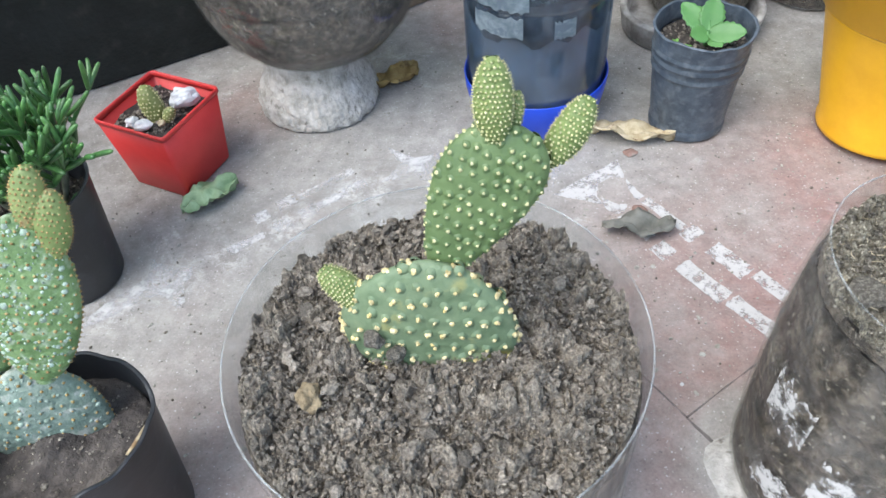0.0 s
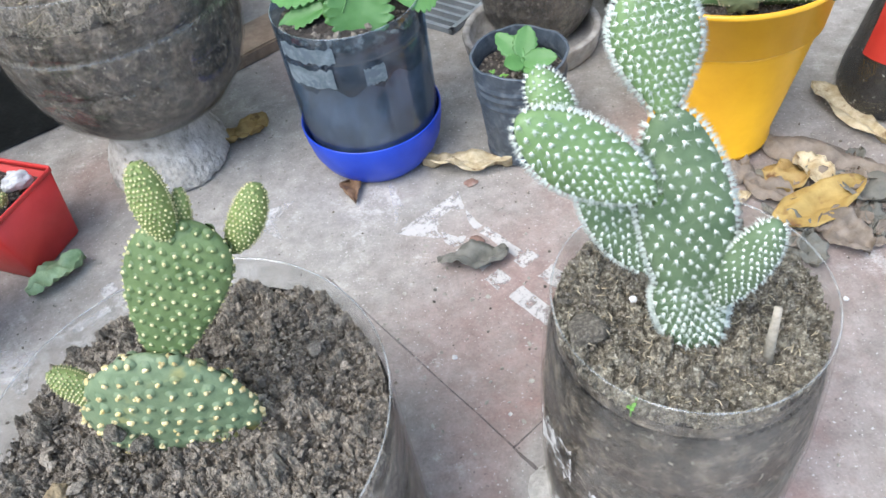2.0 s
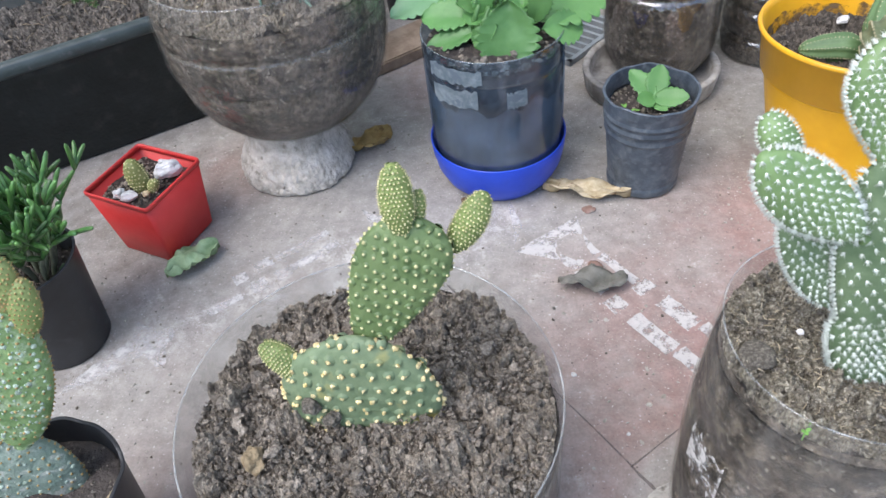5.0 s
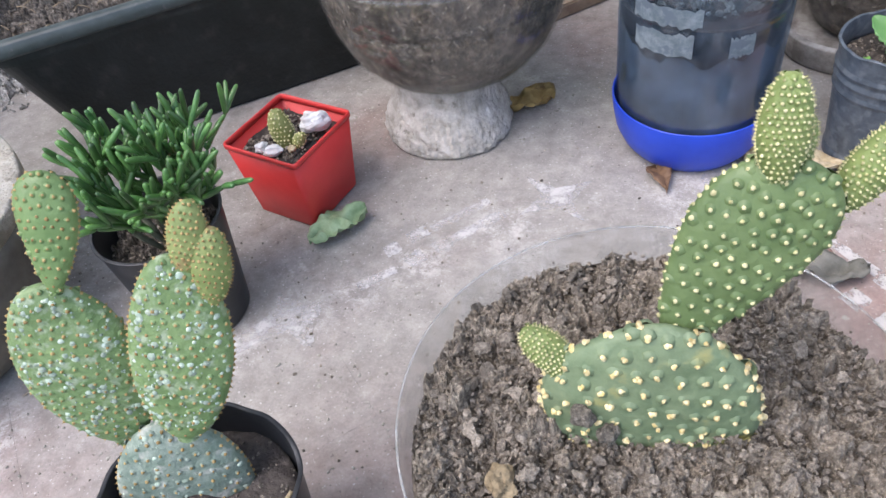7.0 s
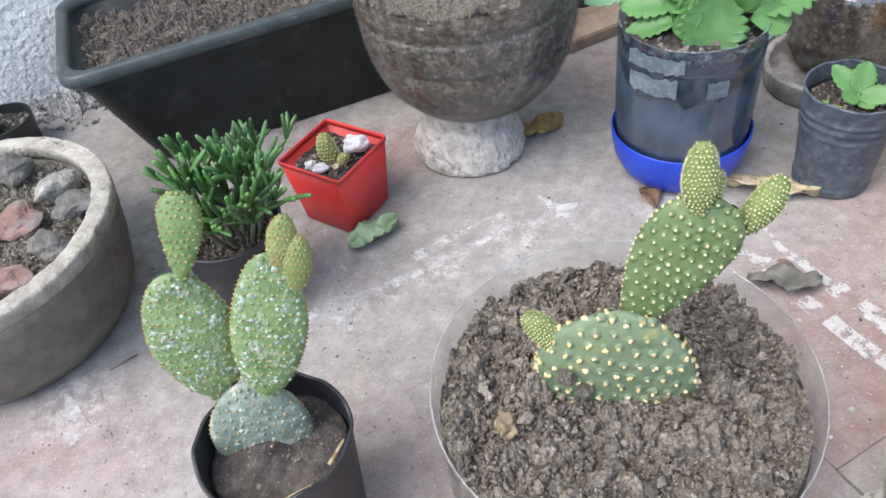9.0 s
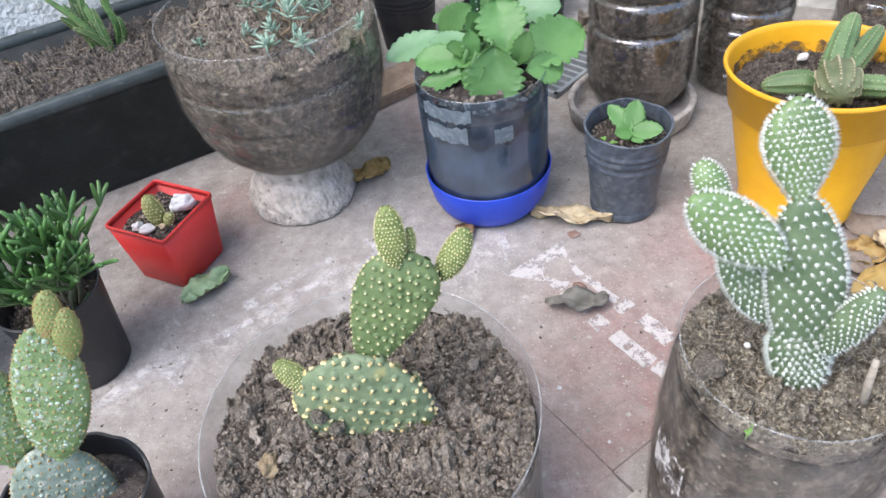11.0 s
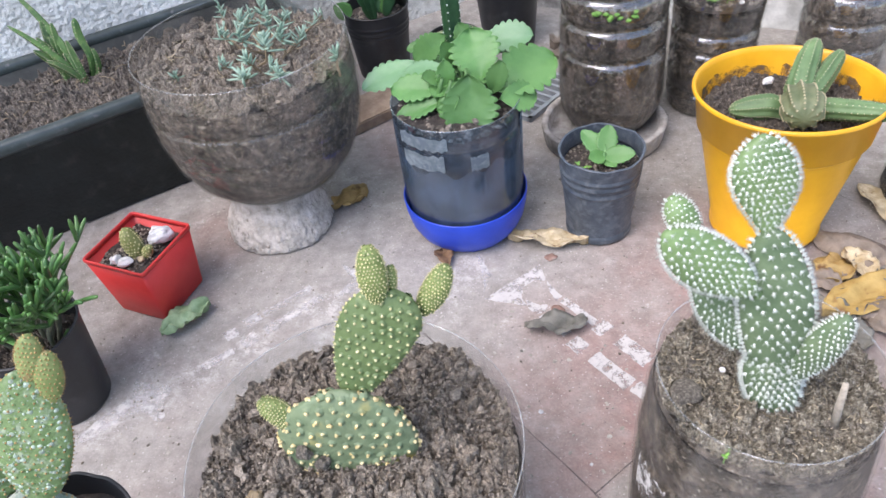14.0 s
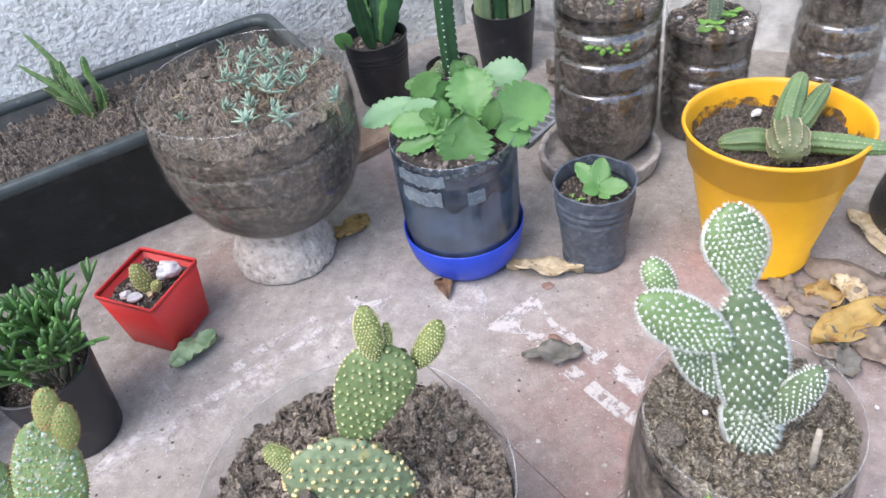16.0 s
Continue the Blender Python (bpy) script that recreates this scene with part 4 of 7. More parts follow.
# yellow pot
JX, JY = 0.362, 0.555
pot_j = thing("flower_pot", JX, JY, 0, "bright yellow plastic flower pot with wide banded rim, soil-stained inside", "pot")
out = [(0.044, 0.0), (0.0475, 0.002), (0.048, 0.006), (0.0465, 0.008), (0.066, 0.1), (0.0675, 0.1045)]
part("body", lathe([(0.0, 0.0)] + out + [(0.0655, 0.1045), (0.0445, 0.008), (0.0, 0.004)], 88), M_YELLOW, pot_j)
band = [(0.0676, 0.1035), (0.0695, 0.105), (0.0737, 0.136), (0.0762, 0.137), (0.0768, 0.1385), (0.0762, 0.1405), (0.0747, 0.141), (0.0734, 0.1395), (0.0717, 0.136), (0.0685, 0.1047)]
part("rim", lathe(band, 88, close=True), M_YELLOW, pot_j, "wide banded yellow rim")
soil_j = soil_fill("soil", JX, JY, 0.116, 0.0675, 0.004, "dark grey crumbly soil with a white pebble", count=400, material=M_SOIL_DAMP, size=(0.0006, 0.0018), bump=0.003, seed=17, lumps=60, lump=(0.0012, 0.0034), crumb=(0.0022, 0.0007, M_SOIL_DAMP, 0.8))
M_SMEAR = worn_paint("dried_soil_smear", 0.5, (0.05, 0.042, 0.036), (0.12, 0.1, 0.085))
for s0, s1, top_ in ((15, 75, 0.135), (80, 150, 0.131), (320, 360, 0.129), (160, 200, 0.126)):
    bm = bmesh.new()
    grid_ = []
    for i in range(25):
        a = radians(s0 + (s1 - s0) * i / 24)
        hi = 0.12 + (top_ - 0.12) * (0.55 + 0.45 * noise.noise(Vector((i * 0.45, s0, 3)))) * math.sin(math.pi * (i + 0.5) / 25) ** 0.4
        col_ = []
        for j in range(6):
            z = 0.113 + (hi - 0.113) * j / 5
            r = 0.0685 + (z - 0.1047) * 0.102 - 0.0007
            col_.append(bm.verts.new((r * math.cos(a), r * math.sin(a), z)))
        grid_.append(col_)
    for a, c in zip(grid_, grid_[1:]):
        for j in range(5):
            bm.faces.new((a[j], a[j + 1], c[j + 1], c[j]))
    part("soil_crust", bm, M_SMEAR, pot_j, "dark dried soil smeared on the inner wall", smooth=True)

# round concrete planter
RX, RY = -0.4626, 0.369
ring = thing("concrete_planter", RX, RY, 0, "low round weathered concrete planter with soil and stones", "planter")
prof = [(0.0, 0.0), (0.09, 0.0), (0.0955, 0.004), (0.106, 0.022), (0.1135, 0.05), (0.1185, 0.08), (0.1202, 0.09), (0.1042, 0.09), (0.1015, 0.05), (0.0, 0.05)]
part("body", lathe(prof, 96, 0.003, 9), M_RING, ring)
prof = [(0.1203, 0.0902), (0.1208, 0.1005), (0.1206, 0.1018), (0.1197, 0.1026), (0.1186, 0.1028), (0.113, 0.103), (0.107, 0.103), (0.1058, 0.1026), (0.105, 0.1012), (0.1043, 0.0902)]
rim_mesh = lathe(prof, 160, 0.003, 9, close=True)
for v in rim_mesh.verts:
    if v.co.z > 0.095:
        v.co.z += height_noise(v.co.x, v.co.y, 0.0012, 90, 4)
        v.co.x += height_noise(v.co.x, v.co.y, 0.0012, 200, 5)
        v.co.y += height_noise(v.co.x, v.co.y, 0.0012, 200, 6)
part("rim", rim_mesh, mat("pale_concrete_rim", ((0.3, 0.28, 0.225), (0.4, 0.378, 0.315), (0.5, 0.475, 0.41)), 0.95, 70, 0.9, 220, relief=0.003, spots=(0.17, 0.155, 0.12), spot_scale=110, spot_cut=(0.62, 0.72)), ring, "paler chipped concrete rim")
soil_fill("soil", RX, RY, 0.086, 0.1035, 0.004, "dry grey soil with straw bits", M_DRY, M_DRY, 1500, (0.0007, 0.002), 0.005, 18, fine=True, lumps=120, lump=(0.0012, 0.0045), crumb=(0.002, 0.0008, M_DRY_TOP, 1.0))

soil_litter(RX, RY, 0.088, 0.095, 120, 64, "dry straw bits on the concrete planter's soil", (0.004, 0.011), 0.0004)

# trough
trough = thing("planter_trough", 0, 0, 0, "long dark grey plastic window-box trough with a rolled rim", "planter")


TD = Vector((math.cos(radians(31.3)), math.sin(radians(31.3)), 0))
TN = Vector((-TD.y, TD.x, 0))


def trough_mesh(d0, d1, n0, n1, h, taper, thick, corner=0.024, rim=False):
    bm = bmesh.new()
    cx, cy, hx, hy = (d0 + d1) / 2, (n0 + n1) / 2, (d1 - d0) / 2, (n1 - n0) / 2

    def ringv(inset, z, wide=None):
        pts = []
        for q in range(4):
            sx, sy = ((1, 1), (-1, 1), (-1, -1), (1, -1))[q]
            for k in range(7):
                a = radians(90 * q + 15 * k)
                px = cx + sx * (hx - (inset if wide is None else wide) - corner) + corner * math.cos(a)
                py = cy + sy * (hy - inset - corner) + corner * math.sin(a)
                pts.append(bm.verts.new(TD * px + TN * py + Vector((0, 0, z))))
        return pts

    if rim:
        rows = [ringv(0.0092, h - 0.0135), ringv(0.001, h - 0.013), ringv(0, h - 0.01), ringv(0.0005, h - 0.002), ringv(0.003, h), ringv(0.009, h), ringv(0.0115, h - 0.002), ringv(0.0125, h - 0.0095)]
    else:
        rows = [ringv(taper + 0.004, 0, 0.054), ringv(taper, 0.004, 0.05), ringv(0.0125, h * 0.8), ringv(0.010, h * 0.81), ringv(0.0095, h - 0.0131), ringv(0.0122, h - 0.0091), ringv(taper + thick, thick, 0.05 + thick)]
    for a, c in zip(rows, rows[1:] + (rows[:1] if rim else [])):
        for i in range(28):
            bm.faces.new((a[i], a[(i + 1) % 28], c[(i + 1) % 28], c[i]))
    if not rim:
        bm.faces.new(rows[0][::-1])
        bm.faces.new(rows[-1])
    return bm


T0, T1, N0, N1, TH = -0.1141, 0.3589, 0.6924, 0.8824, 0.128
part("body", trough_mesh(T0, T1, N0, N1, TH, 0.019, 0.003), M_TROUGH, trough)
part("rim", trough_mesh(T0, T1, N0, N1, TH, 0.019, 0.003, rim=True), M_TROUGH_RIM, trough, "rolled dark grey rim")
# crumbled mortar along the foot of the wall
M_MORTAR = mat("crumbled_grey_mortar", ((0.17, 0.165, 0.15), (0.33, 0.325, 0.305), (0.52, 0.52, 0.49)), 0.95, 120, 1.0, 300, relief=0.004, spots=(0.12, 0.11, 0.095), spot_scale=110, spot_cut=(0.58, 0.68), island=0.4)
mortar = thing("trim", 0, 0, 0, "rough crumbling mortar fillet along the foot of the wall", "mortar", kind="structure")
crumb_sheet("fillet", mortar, lambda u, q: u < 9, (-0.6, 0.0, -0.1, 0.03), lambda u, q: 0.03 * max(0.0, 1 - q / 0.026) ** 1.6 - 0.004 + 0.004 * math.sin(u * 90) * math.sin(u * 37), 0.006, 0.0016, M_MORTAR, 88, lambda u, q, z: tuple(TD * u + TN * (0.8915 - q) + Vector((0, 0, z))))
mortar_rng = random.Random(89)
lumps = [(mortar_rng.uniform(-0.6, -0.1), 0.002 + 0.05 * mortar_rng.random() ** 1.7) for _ in range(420)]
tagged(clods("rubble", [tuple(TD * u + TN * (0.889 - q) + Vector((0, 0, 0.026 * max(0.0, 1 - q / 0.026) ** 1.6 + 0.001))) for u, q in lumps], [0.0008 + 0.0042 * mortar_rng.random() ** 3 for _ in lumps], M_MORTAR, mortar, 90, 0.35, 0.8, False, 1), kind="stuff")
soil_t = thing("soil", 0, 0, 0.105, "crumbly brown soil with dry roots in the trough", "soil", kind="stuff")
na, nb = 48, 22


def trough_level(a, c):
    return height_noise((a - T0) / (T1 - T0) * na * 0.01, (c - N0) / (N1 - N0) * nb * 0.01, 0.008, 30, 6)


def in_trough(a, c):
    """Inside the rounded outline of the bed."""
    da, dc = np.abs(a - (T0 + T1) / 2) - (T1 - T0) / 2 + 0.034, np.abs(c - (N0 + N1) / 2) - (N1 - N0) / 2 + 0.034
    return np.hypot(np.maximum(da, 0), np.maximum(dc, 0)) < 0.0175


crumb_sheet("bed", soil_t, in_trough, (T0 + 0.0165, N0 + 0.017, T1 - 0.0165, N1 - 0.017), trough_level, 0.0048, 0.0011, M_TROUGH_SOIL, 6, lambda a, c, z: tuple(TD * a + TN * c + Vector((0, 0, z))), 0.75)
rs = random.Random(19)
pts, sz = [], []
for _ in range(1800):
    i, j = rs.uniform(0.015, 0.985), rs.uniform(0.03, 0.97)
    p = TD * (T0 + 0.02 + (T1 - T0 - 0.04) * i) + TN * (N0 + 0.02 + (N1 - N0 - 0.04) * j)
    pts.append((p.x, p.y, trough_level(T0 + 0.02 + (T1 - T0 - 0.04) * i, N0 + 0.02 + (N1 - N0 - 0.04) * j) + rs.uniform(0, 0.003)))
    sz.append(0.0006 + 0.0026 * rs.random() ** 3)
tagged(clods("crumble", pts, sz, M_TROUGH_SOIL, soil_t, 20, 0.3, 0.9, False, 1), kind="stuff")

# ribbed bottles at the back
KX, KY = 0.249, 0.742
dish = thing("plastic_dish", 0.239, 0.72, 0, "shallow pale grey cement-stained plastic dish", "dish")
part("body", lathe([(0.0, 0.0), (0.06, 0.0), (0.0625, 0.003), (0.0655, 0.022), (0.0648, 0.0235), (0.0595, 0.0235), (0.058, 0.02), (0.057, 0.006), (0.0, 0.006)], 64, 0.02, 3), mat("dusty_pale_grey", ((0.2, 0.185, 0.165), (0.46, 0.445, 0.415)), 0.85, 50, 0.3), dish)
RIBS = (0.103, 0.137, 0.168)
outer = ridged([(0.03, 0.007), (0.044, 0.012), (0.054, 0.03), (0.0565, 0.05), (0.0565, 0.09), (0.055, 0.13), (0.055, 0.18), (0.053, 0.206)], RIBS, 0.005, 0.006)
bottle_pot("bottle_planter", KX, KY, 0, outer, M_RIBBED, "tall ribbed clear bottle planter with mossy soil", seed=31, soil_top=0.186)
soil_fill("soil", KX, KY, 0.186, 0.051, 0.004, "mossy brown soil", count=250, seed=32)
LX, LY = 0.362, 0.772
outer = ridged([(0.036, 0.0), (0.042, 0.004), (0.0455, 0.02), (0.0465, 0.05), (0.0465, 0.1), (0.0475, 0.13), (0.047, 0.147)], (0.03, 0.06, 0.08, 0.1), 0.0038, 0.005)
bottle_pot("bottle_planter", LX, LY, 0, outer, M_RIBBED, "ribbed clear bottle planter with dark soil and weeds", seed=33, soil_top=0.13)
soil_fill("soil", LX, LY, 0.131, 0.0455, 0.004, "dark soil with white pebbles", count=250, seed=34)
MX, MY = 0.52, 0.815
outer = ridged([(0.036, 0.0), (0.043, 0.004), (0.047, 0.02), (0.048, 0.08), (0.045, 0.12), (0.048, 0.14), (0.048, 0.165)], (0.045, 0.075, 0.105), 0.004, 0.006)
bottle_pot("bottle_planter", MX, MY, 0, outer, M_RIBBED, "ribbed clear bottle planter with brown soil", seed=35, soil_top=0.145)
soil_fill("soil", MX, MY, 0.146, 0.0465, 0.004, "brown soil", count=200, seed=36)

# black pots by the wall
NX, NY = -0.016, 0.912
round_pot("flower_pot", NX, NY, 0.041, 0.033, 0.089, 0.0013, M_BLACK, "black nursery pot with ridged rim beside the wall", "black nursery pots", lip=0.0012, bands=((0.66, 0.69, 0.0008), (0.73, 0.76, 0.0008), (0.8, 0.83, 0.0008)), seed=37)
soil_fill("soil", NX, NY, 0.075, 0.038, 0.003, "brown soil", count=150, seed=38)
OX, OY = 0.15, 0.957
round_pot("flower_pot", OX, OY, 0.0415, 0.034, 0.088, 0.0013, M_BLACK, "black nursery pot of columnar cacti beside the wall", "black nursery pots", seed=39)
soil_fill("soil", OX, OY, 0.075, 0.039, 0.003, "brown soil", count=150, seed=40)
PX, PY = 0.082, 0.82
round_pot("flower_pot", PX, PY, 0.031, 0.026, 0.085, 0.0013, M_BLACK, "black nursery pot hidden behind broad leaves", "black nursery pots", seed=41)
soil_fill("soil", PX, PY, 0.074, 0.0288, 0.003, "brown soil", count=150, seed=42)


# ---- plants ----
def frame_of(base, tip, normal):
    """Unit axes along, across and out of a blade or pad."""
    along = (Vector(tip) - Vector(base))
    length = along.length
    along.normalize()
    out = Vector(normal)
    out = (out - along * out.dot(along)).normalized()
    return along, along.cross(out), out, length


class Tufts:
    """Collects small bumps and bristles into one mesh."""

    def __init__(self):
        self.v, self.f = [], []
        self.rnd = random.Random(4)

    def bump(self, p, n, r, h):
        n = Vector(n).normalized()
        a = n.orthogonal().normalized()
        c = n.cross(a)
        i = len(self.v)
        p = Vector(p)
        for k in range(6):
            t = TAU * k / 6
            self.v.append(p + (a * math.cos(t) + c * math.sin(t)) * r * self.rnd.uniform(0.8, 1.2) - n * r * 0.3)
        for k in range(6):
            t = TAU * (k + 0.5) / 6
            self.v.append(p + (a * math.cos(t) + c * math.sin(t)) * r * self.rnd.uniform(0.45, 0.85) + n * h * self.rnd.uniform(0.5, 0.95))
        self.v.append(p + n * h)
        for k in range(6):
            j = (k + 1) % 6
            self.f += [(i + k, i + j, i + 6 + k), (i + j, i + 6 + j, i + 6 + k), (i + 6 + k, i + 6 + j, i + 12)]

    def bristle(self, p, d, length, r):
        d = Vector(d).normalized()
        a = d.orthogonal().normalized()
        c = d.cross(a)
        i = len(self.v)
        p = Vector(p)
        for k in range(3):
            t = TAU * k / 3
            self.v.append(p + (a * math.cos(t) + c * math.sin(t)) * r)
        self.v.append(p + d * length)
        self.f += [(i, i + 1, i + 3), (i + 1, i + 2, i + 3), (i + 2, i, i + 3)]


def pad(parent, origin, base, tip, half, thick, normal, material, areole, rows, size, seed, peak=1.25, blunt=0.62, bristles=0, bristle_len=0.002, name="pad", edge_mat=None, areole_label="", bow=0.0, obovate=False, tubercle=0.0, cluster=1, flecks=0):
    """One flattened cactus joint with its areoles. base and tip are world points."""
    rnd = random.Random(seed)
    base, tip = Vector(base) - Vector(origin), Vector(tip) - Vector(origin)
    along, across, out, length = frame_of(base, tip, normal)
    ns, nr = 26, 26

    def half_at(s):
        if obovate:
            s = min(1, max(0, s))
            return half * s ** 0.6 * math.sqrt(max(0.0, 1 - s ** 4)) / 0.7
        return half * max(0.0, math.sin(math.pi * min(1, max(0, s)) ** peak)) ** blunt

    def thick_at(s):
        return thick * (max(0.02, half_at(s) / half)) ** 0.75

    def centre(s):
        return base + along * (length * s) + out * (bow * math.sin(math.pi * s)) + across * (half * 0.05 * math.sin(5 * s + seed))

    bm = bmesh.new()
    rings = []
    for i in range(ns + 1):
        s = 0.5 - 0.5 * math.cos(math.pi * i / ns)
        w, t = (half_at(s), thick_at(s)) if 0 < i < ns else (half * 0.02, thick * 0.02)
        if i == 0:
            w, t = half * 0.22, thick * 0.5
        ring = []
        for k in range(nr):
            a = TAU * k / nr
            p = centre(s) + across * (w * math.cos(a)) + out * (t * math.copysign(abs(math.sin(a)) ** 0.85, math.sin(a)))
            p += out * height_noise(p.x * 2 + seed, p.z * 2 + p.y, half * 0.035, 40, seed)
            ring.append(bm.verts.new(p))
        rings.append(ring)
    for a, c in zip(rings, rings[1:]):
        for k in range(nr):
            j = (k + 1) % nr
            bm.faces.new((a[k], a[j], c[j], c[k]))
    bm.faces.new(rings[0][::-1])
    bm.faces.new(rings[-1])
    ob = part(name, bm, material, parent)
    tf, knobs = Tufts(), Tufts()
    pitch = length / rows
    for i in range(rows):
        s = (i + 0.6) / (rows + 0.1)
        w, t = half_at(s), thick_at(s)
        n = max(1, int(round(1.05 * w / pitch)))
        for k in range(-n, n + 1):
            u = (k + (0.5 if i % 2 else 0.0)) / (n + 0.3)
            if abs(u) > 1.02:
                continue
            u = max(-0.995, min(0.995, u + rnd.uniform(-0.15, 0.15) * pitch / (w + 1e-6) * 0.6))
            for side in (1, -1):
                a = math.acos(u)
                nrm = (across * (math.cos(a) / w) + out * side * (math.sin(a) / t)).normalized() + along * 0.25 * (s - 0.4)
                ss = s + rnd.uniform(-0.2, 0.2) / rows + 0.45 * (0.5 - u * u) / rows * side
                p = centre(ss) + across * (w * u) + out * side * (t * math.sin(a) ** 0.85)
                r = size * rnd.uniform(0.75, 1.25)
                if tubercle:
                    knobs.bump(p - nrm.normalized() * r * 0.4, nrm, size * tubercle * rnd.uniform(0.85, 1.15), size * tubercle * 0.4)
                    p = p + nrm.normalized() * (size * tubercle * 0.36 - r * 0.4)
                for q in range(cluster):
                    shift = Vector((rnd.uniform(-1, 1), rnd.uniform(-1, 1), rnd.uniform(-1, 1))) * r * (0.7 if cluster > 1 else 0)
                    tf.bump(p + shift, nrm, r * (0.72 if q else 1), r * 0.8)
                for _ in range(bristles):
                    d = nrm.normalized() + Vector((rnd.uniform(-1, 1), rnd.uniform(-1, 1), rnd.uniform(-1, 1))) * 0.7
                    tf.bristle(p, d, bristle_len * rnd.uniform(0.6, 1.2), bristle_len * 0.055)
    # the rim of the joint carries areoles too
    m = int(rows * 1.6)
    for i in range(m):
        s = 0.12 + 0.86 * i / (m - 1)
        for side in (1, -1):
            p = centre(s) + across * side * half_at(s)
            nrm = across * side + along * (2.2 * (s - 0.55))
            r = size * rnd.uniform(0.8, 1.2)
            for q in range(cluster):
                tf.bump(p + Vector((rnd.uniform(-1, 1), rnd.uniform(-1, 1), rnd.uniform(-1, 1))) * r * (0.9 if q else 0), nrm, r, r * 0.8)
            for _ in range(int(bristles * 1.5)):
                d = nrm.normalized() + Vector((rnd.uniform(-1, 1), rnd.uniform(-1, 1), rnd.uniform(-1, 1))) * 0.7
                tf.bristle(p, d, bristle_len * rnd.uniform(0.6, 1.3), bristle_len * 0.07)
    tagged(raw("glochid_coat", tf.v, tf.f, areole, ob, smooth=True), areole_label, kind="stuff")
    if flecks:
        scars = Tufts()
        for _ in range(flecks):
            s, u, side = rnd.uniform(0.12, 0.97), rnd.uniform(-0.93, 0.93), rnd.choice((1, -1))
            w, t = half_at(s), thick_at(s)
            a = math.acos(u)
            nrm = (across * (math.cos(a) / w) + out * side * (math.sin(a) / t)).normalized()
            r = 0.0004 + 0.0014 * rnd.random() ** 2.6
            scars.bump(centre(s) + across * (w * u) + out * side * (t * math.sin(a) ** 0.85) + nrm * 0.0002, nrm, r, 0.0003)
        tagged(raw("fleck_coat", scars.v, scars.f, M_FLECK, ob, smooth=True), "pale corky flecks", kind="stuff")
    if tubercle:
        tagged(raw("tubercle_coat", knobs.v, knobs.f, material, ob, smooth=True), kind="stuff")
    return ob


# golden opuntia in the main planter
o = (0.034, 0.238, 0.146)
cact = thing("prickly_pear", *o, "yellow-dotted opuntia cactus with young buds in lumpy soil", "cactus", "opuntia cacti")
face = (0.02, -0.9, 0.42)
pad(cact, o, (0.029, 0.2355, 0.116), (0.0365, 0.2405, 0.1995), 0.036, 0.0075, face, M_PADA_OLD, M_AREO_O, 11, 0.0011, 1, 1.1, 0.55, name="lower_pad", areole_label="golden areoles", bristles=9, bristle_len=0.0016, cluster=3, tubercle=2.7)
pad(cact, o, (0.0354, 0.244, 0.187), (0.0688, 0.2575, 0.2485), 0.0186, 0.0055, (0.1, -0.9, 0.45), M_PADA, M_AREO_Y, 14, 0.00074, 2, bristles=9, bristle_len=0.0012, name="upper_pad", areole_label="pale yellow areoles", obovate=True, tubercle=3.2)
for k, (a, c, h, rows) in enumerate((((0.0603, 0.2545, 0.2445), (0.0588, 0.2605, 0.2738), 0.0065, 15), ((0.0648, 0.258, 0.243), (0.067, 0.2635, 0.2585), 0.003, 9),
                                     ((0.0778, 0.2595, 0.2295), (0.0922, 0.2675, 0.2525), 0.0063, 14), ((0.0075, 0.2395, 0.1745), (-0.0085, 0.246, 0.1895), 0.0063, 12))):
    pad(cact, o, a, c, h, h * 0.85, face, M_BUD, M_AREO_Y, rows + 2, 0.00044, 3 + k, 1.0, 0.42, bristles=8, bristle_len=0.0011, name="bud", areole_label="dense pale areoles", tubercle=2.4)

# bunny-ear opuntia with white glochids
o = (0.2455, 0.2535, 0.168)
cact = thing("prickly_pear", *o, "bunny-ear opuntia cactus thick with white glochids", "cactus", "opuntia cacti")
face = (-0.08, -0.9, 0.42)
WT = "white tufts of glochids"
pad(cact, o, (0.2515, 0.2425, 0.14), (0.2368, 0.2495, 0.203), 0.0132, 0.0085, face, M_PADB_OLD, M_AREO_W, 18, 0.0006, 11, 1.0, 0.5, 24, 0.0029, "base_pad", areole_label=WT, obovate=True)
pad(cact, o, (0.2472, 0.2455, 0.168), (0.2272, 0.253, 0.274), 0.0158, 0.0075, face, M_PADB_OLD, M_AREO_W, 22, 0.0005, 12, 1.15, 0.5, 24, 0.0026, "main_pad", areole_label=WT)
pad(cact, o, (0.2262, 0.2525, 0.268), (0.2208, 0.265, 0.3125), 0.0126, 0.0058, face, M_PADB, M_AREO_W, 18, 0.0004, 13, 1.4, 0.66, 20, 0.0023, "upper_pad", areole_label=WT)
pad(cact, o, (0.2235, 0.245, 0.2435), (0.1802, 0.2415, 0.286), 0.0116, 0.0066, face, M_PADB, M_AREO_W, 18, 0.0004, 14, 1.2, 0.56, 20, 0.0023, "side_pad", areole_label=WT)
pad(cact, o, (0.197, 0.254, 0.272), (0.1872, 0.264, 0.2855), 0.0062, 0.005, face, M_PADB, M_AREO_W, 9, 0.0004, 15, 1.0, 0.45, 12, 0.0016, "bud", areole_label=WT)
pad(cact, o, (0.231, 0.253, 0.197), (0.2025, 0.26, 0.248), 0.0112, 0.006, face, M_PADB_OLD, M_AREO_W, 18, 0.00052, 16, 1.1, 0.5, 18, 0.0023, "rear_pad", areole_label=WT)
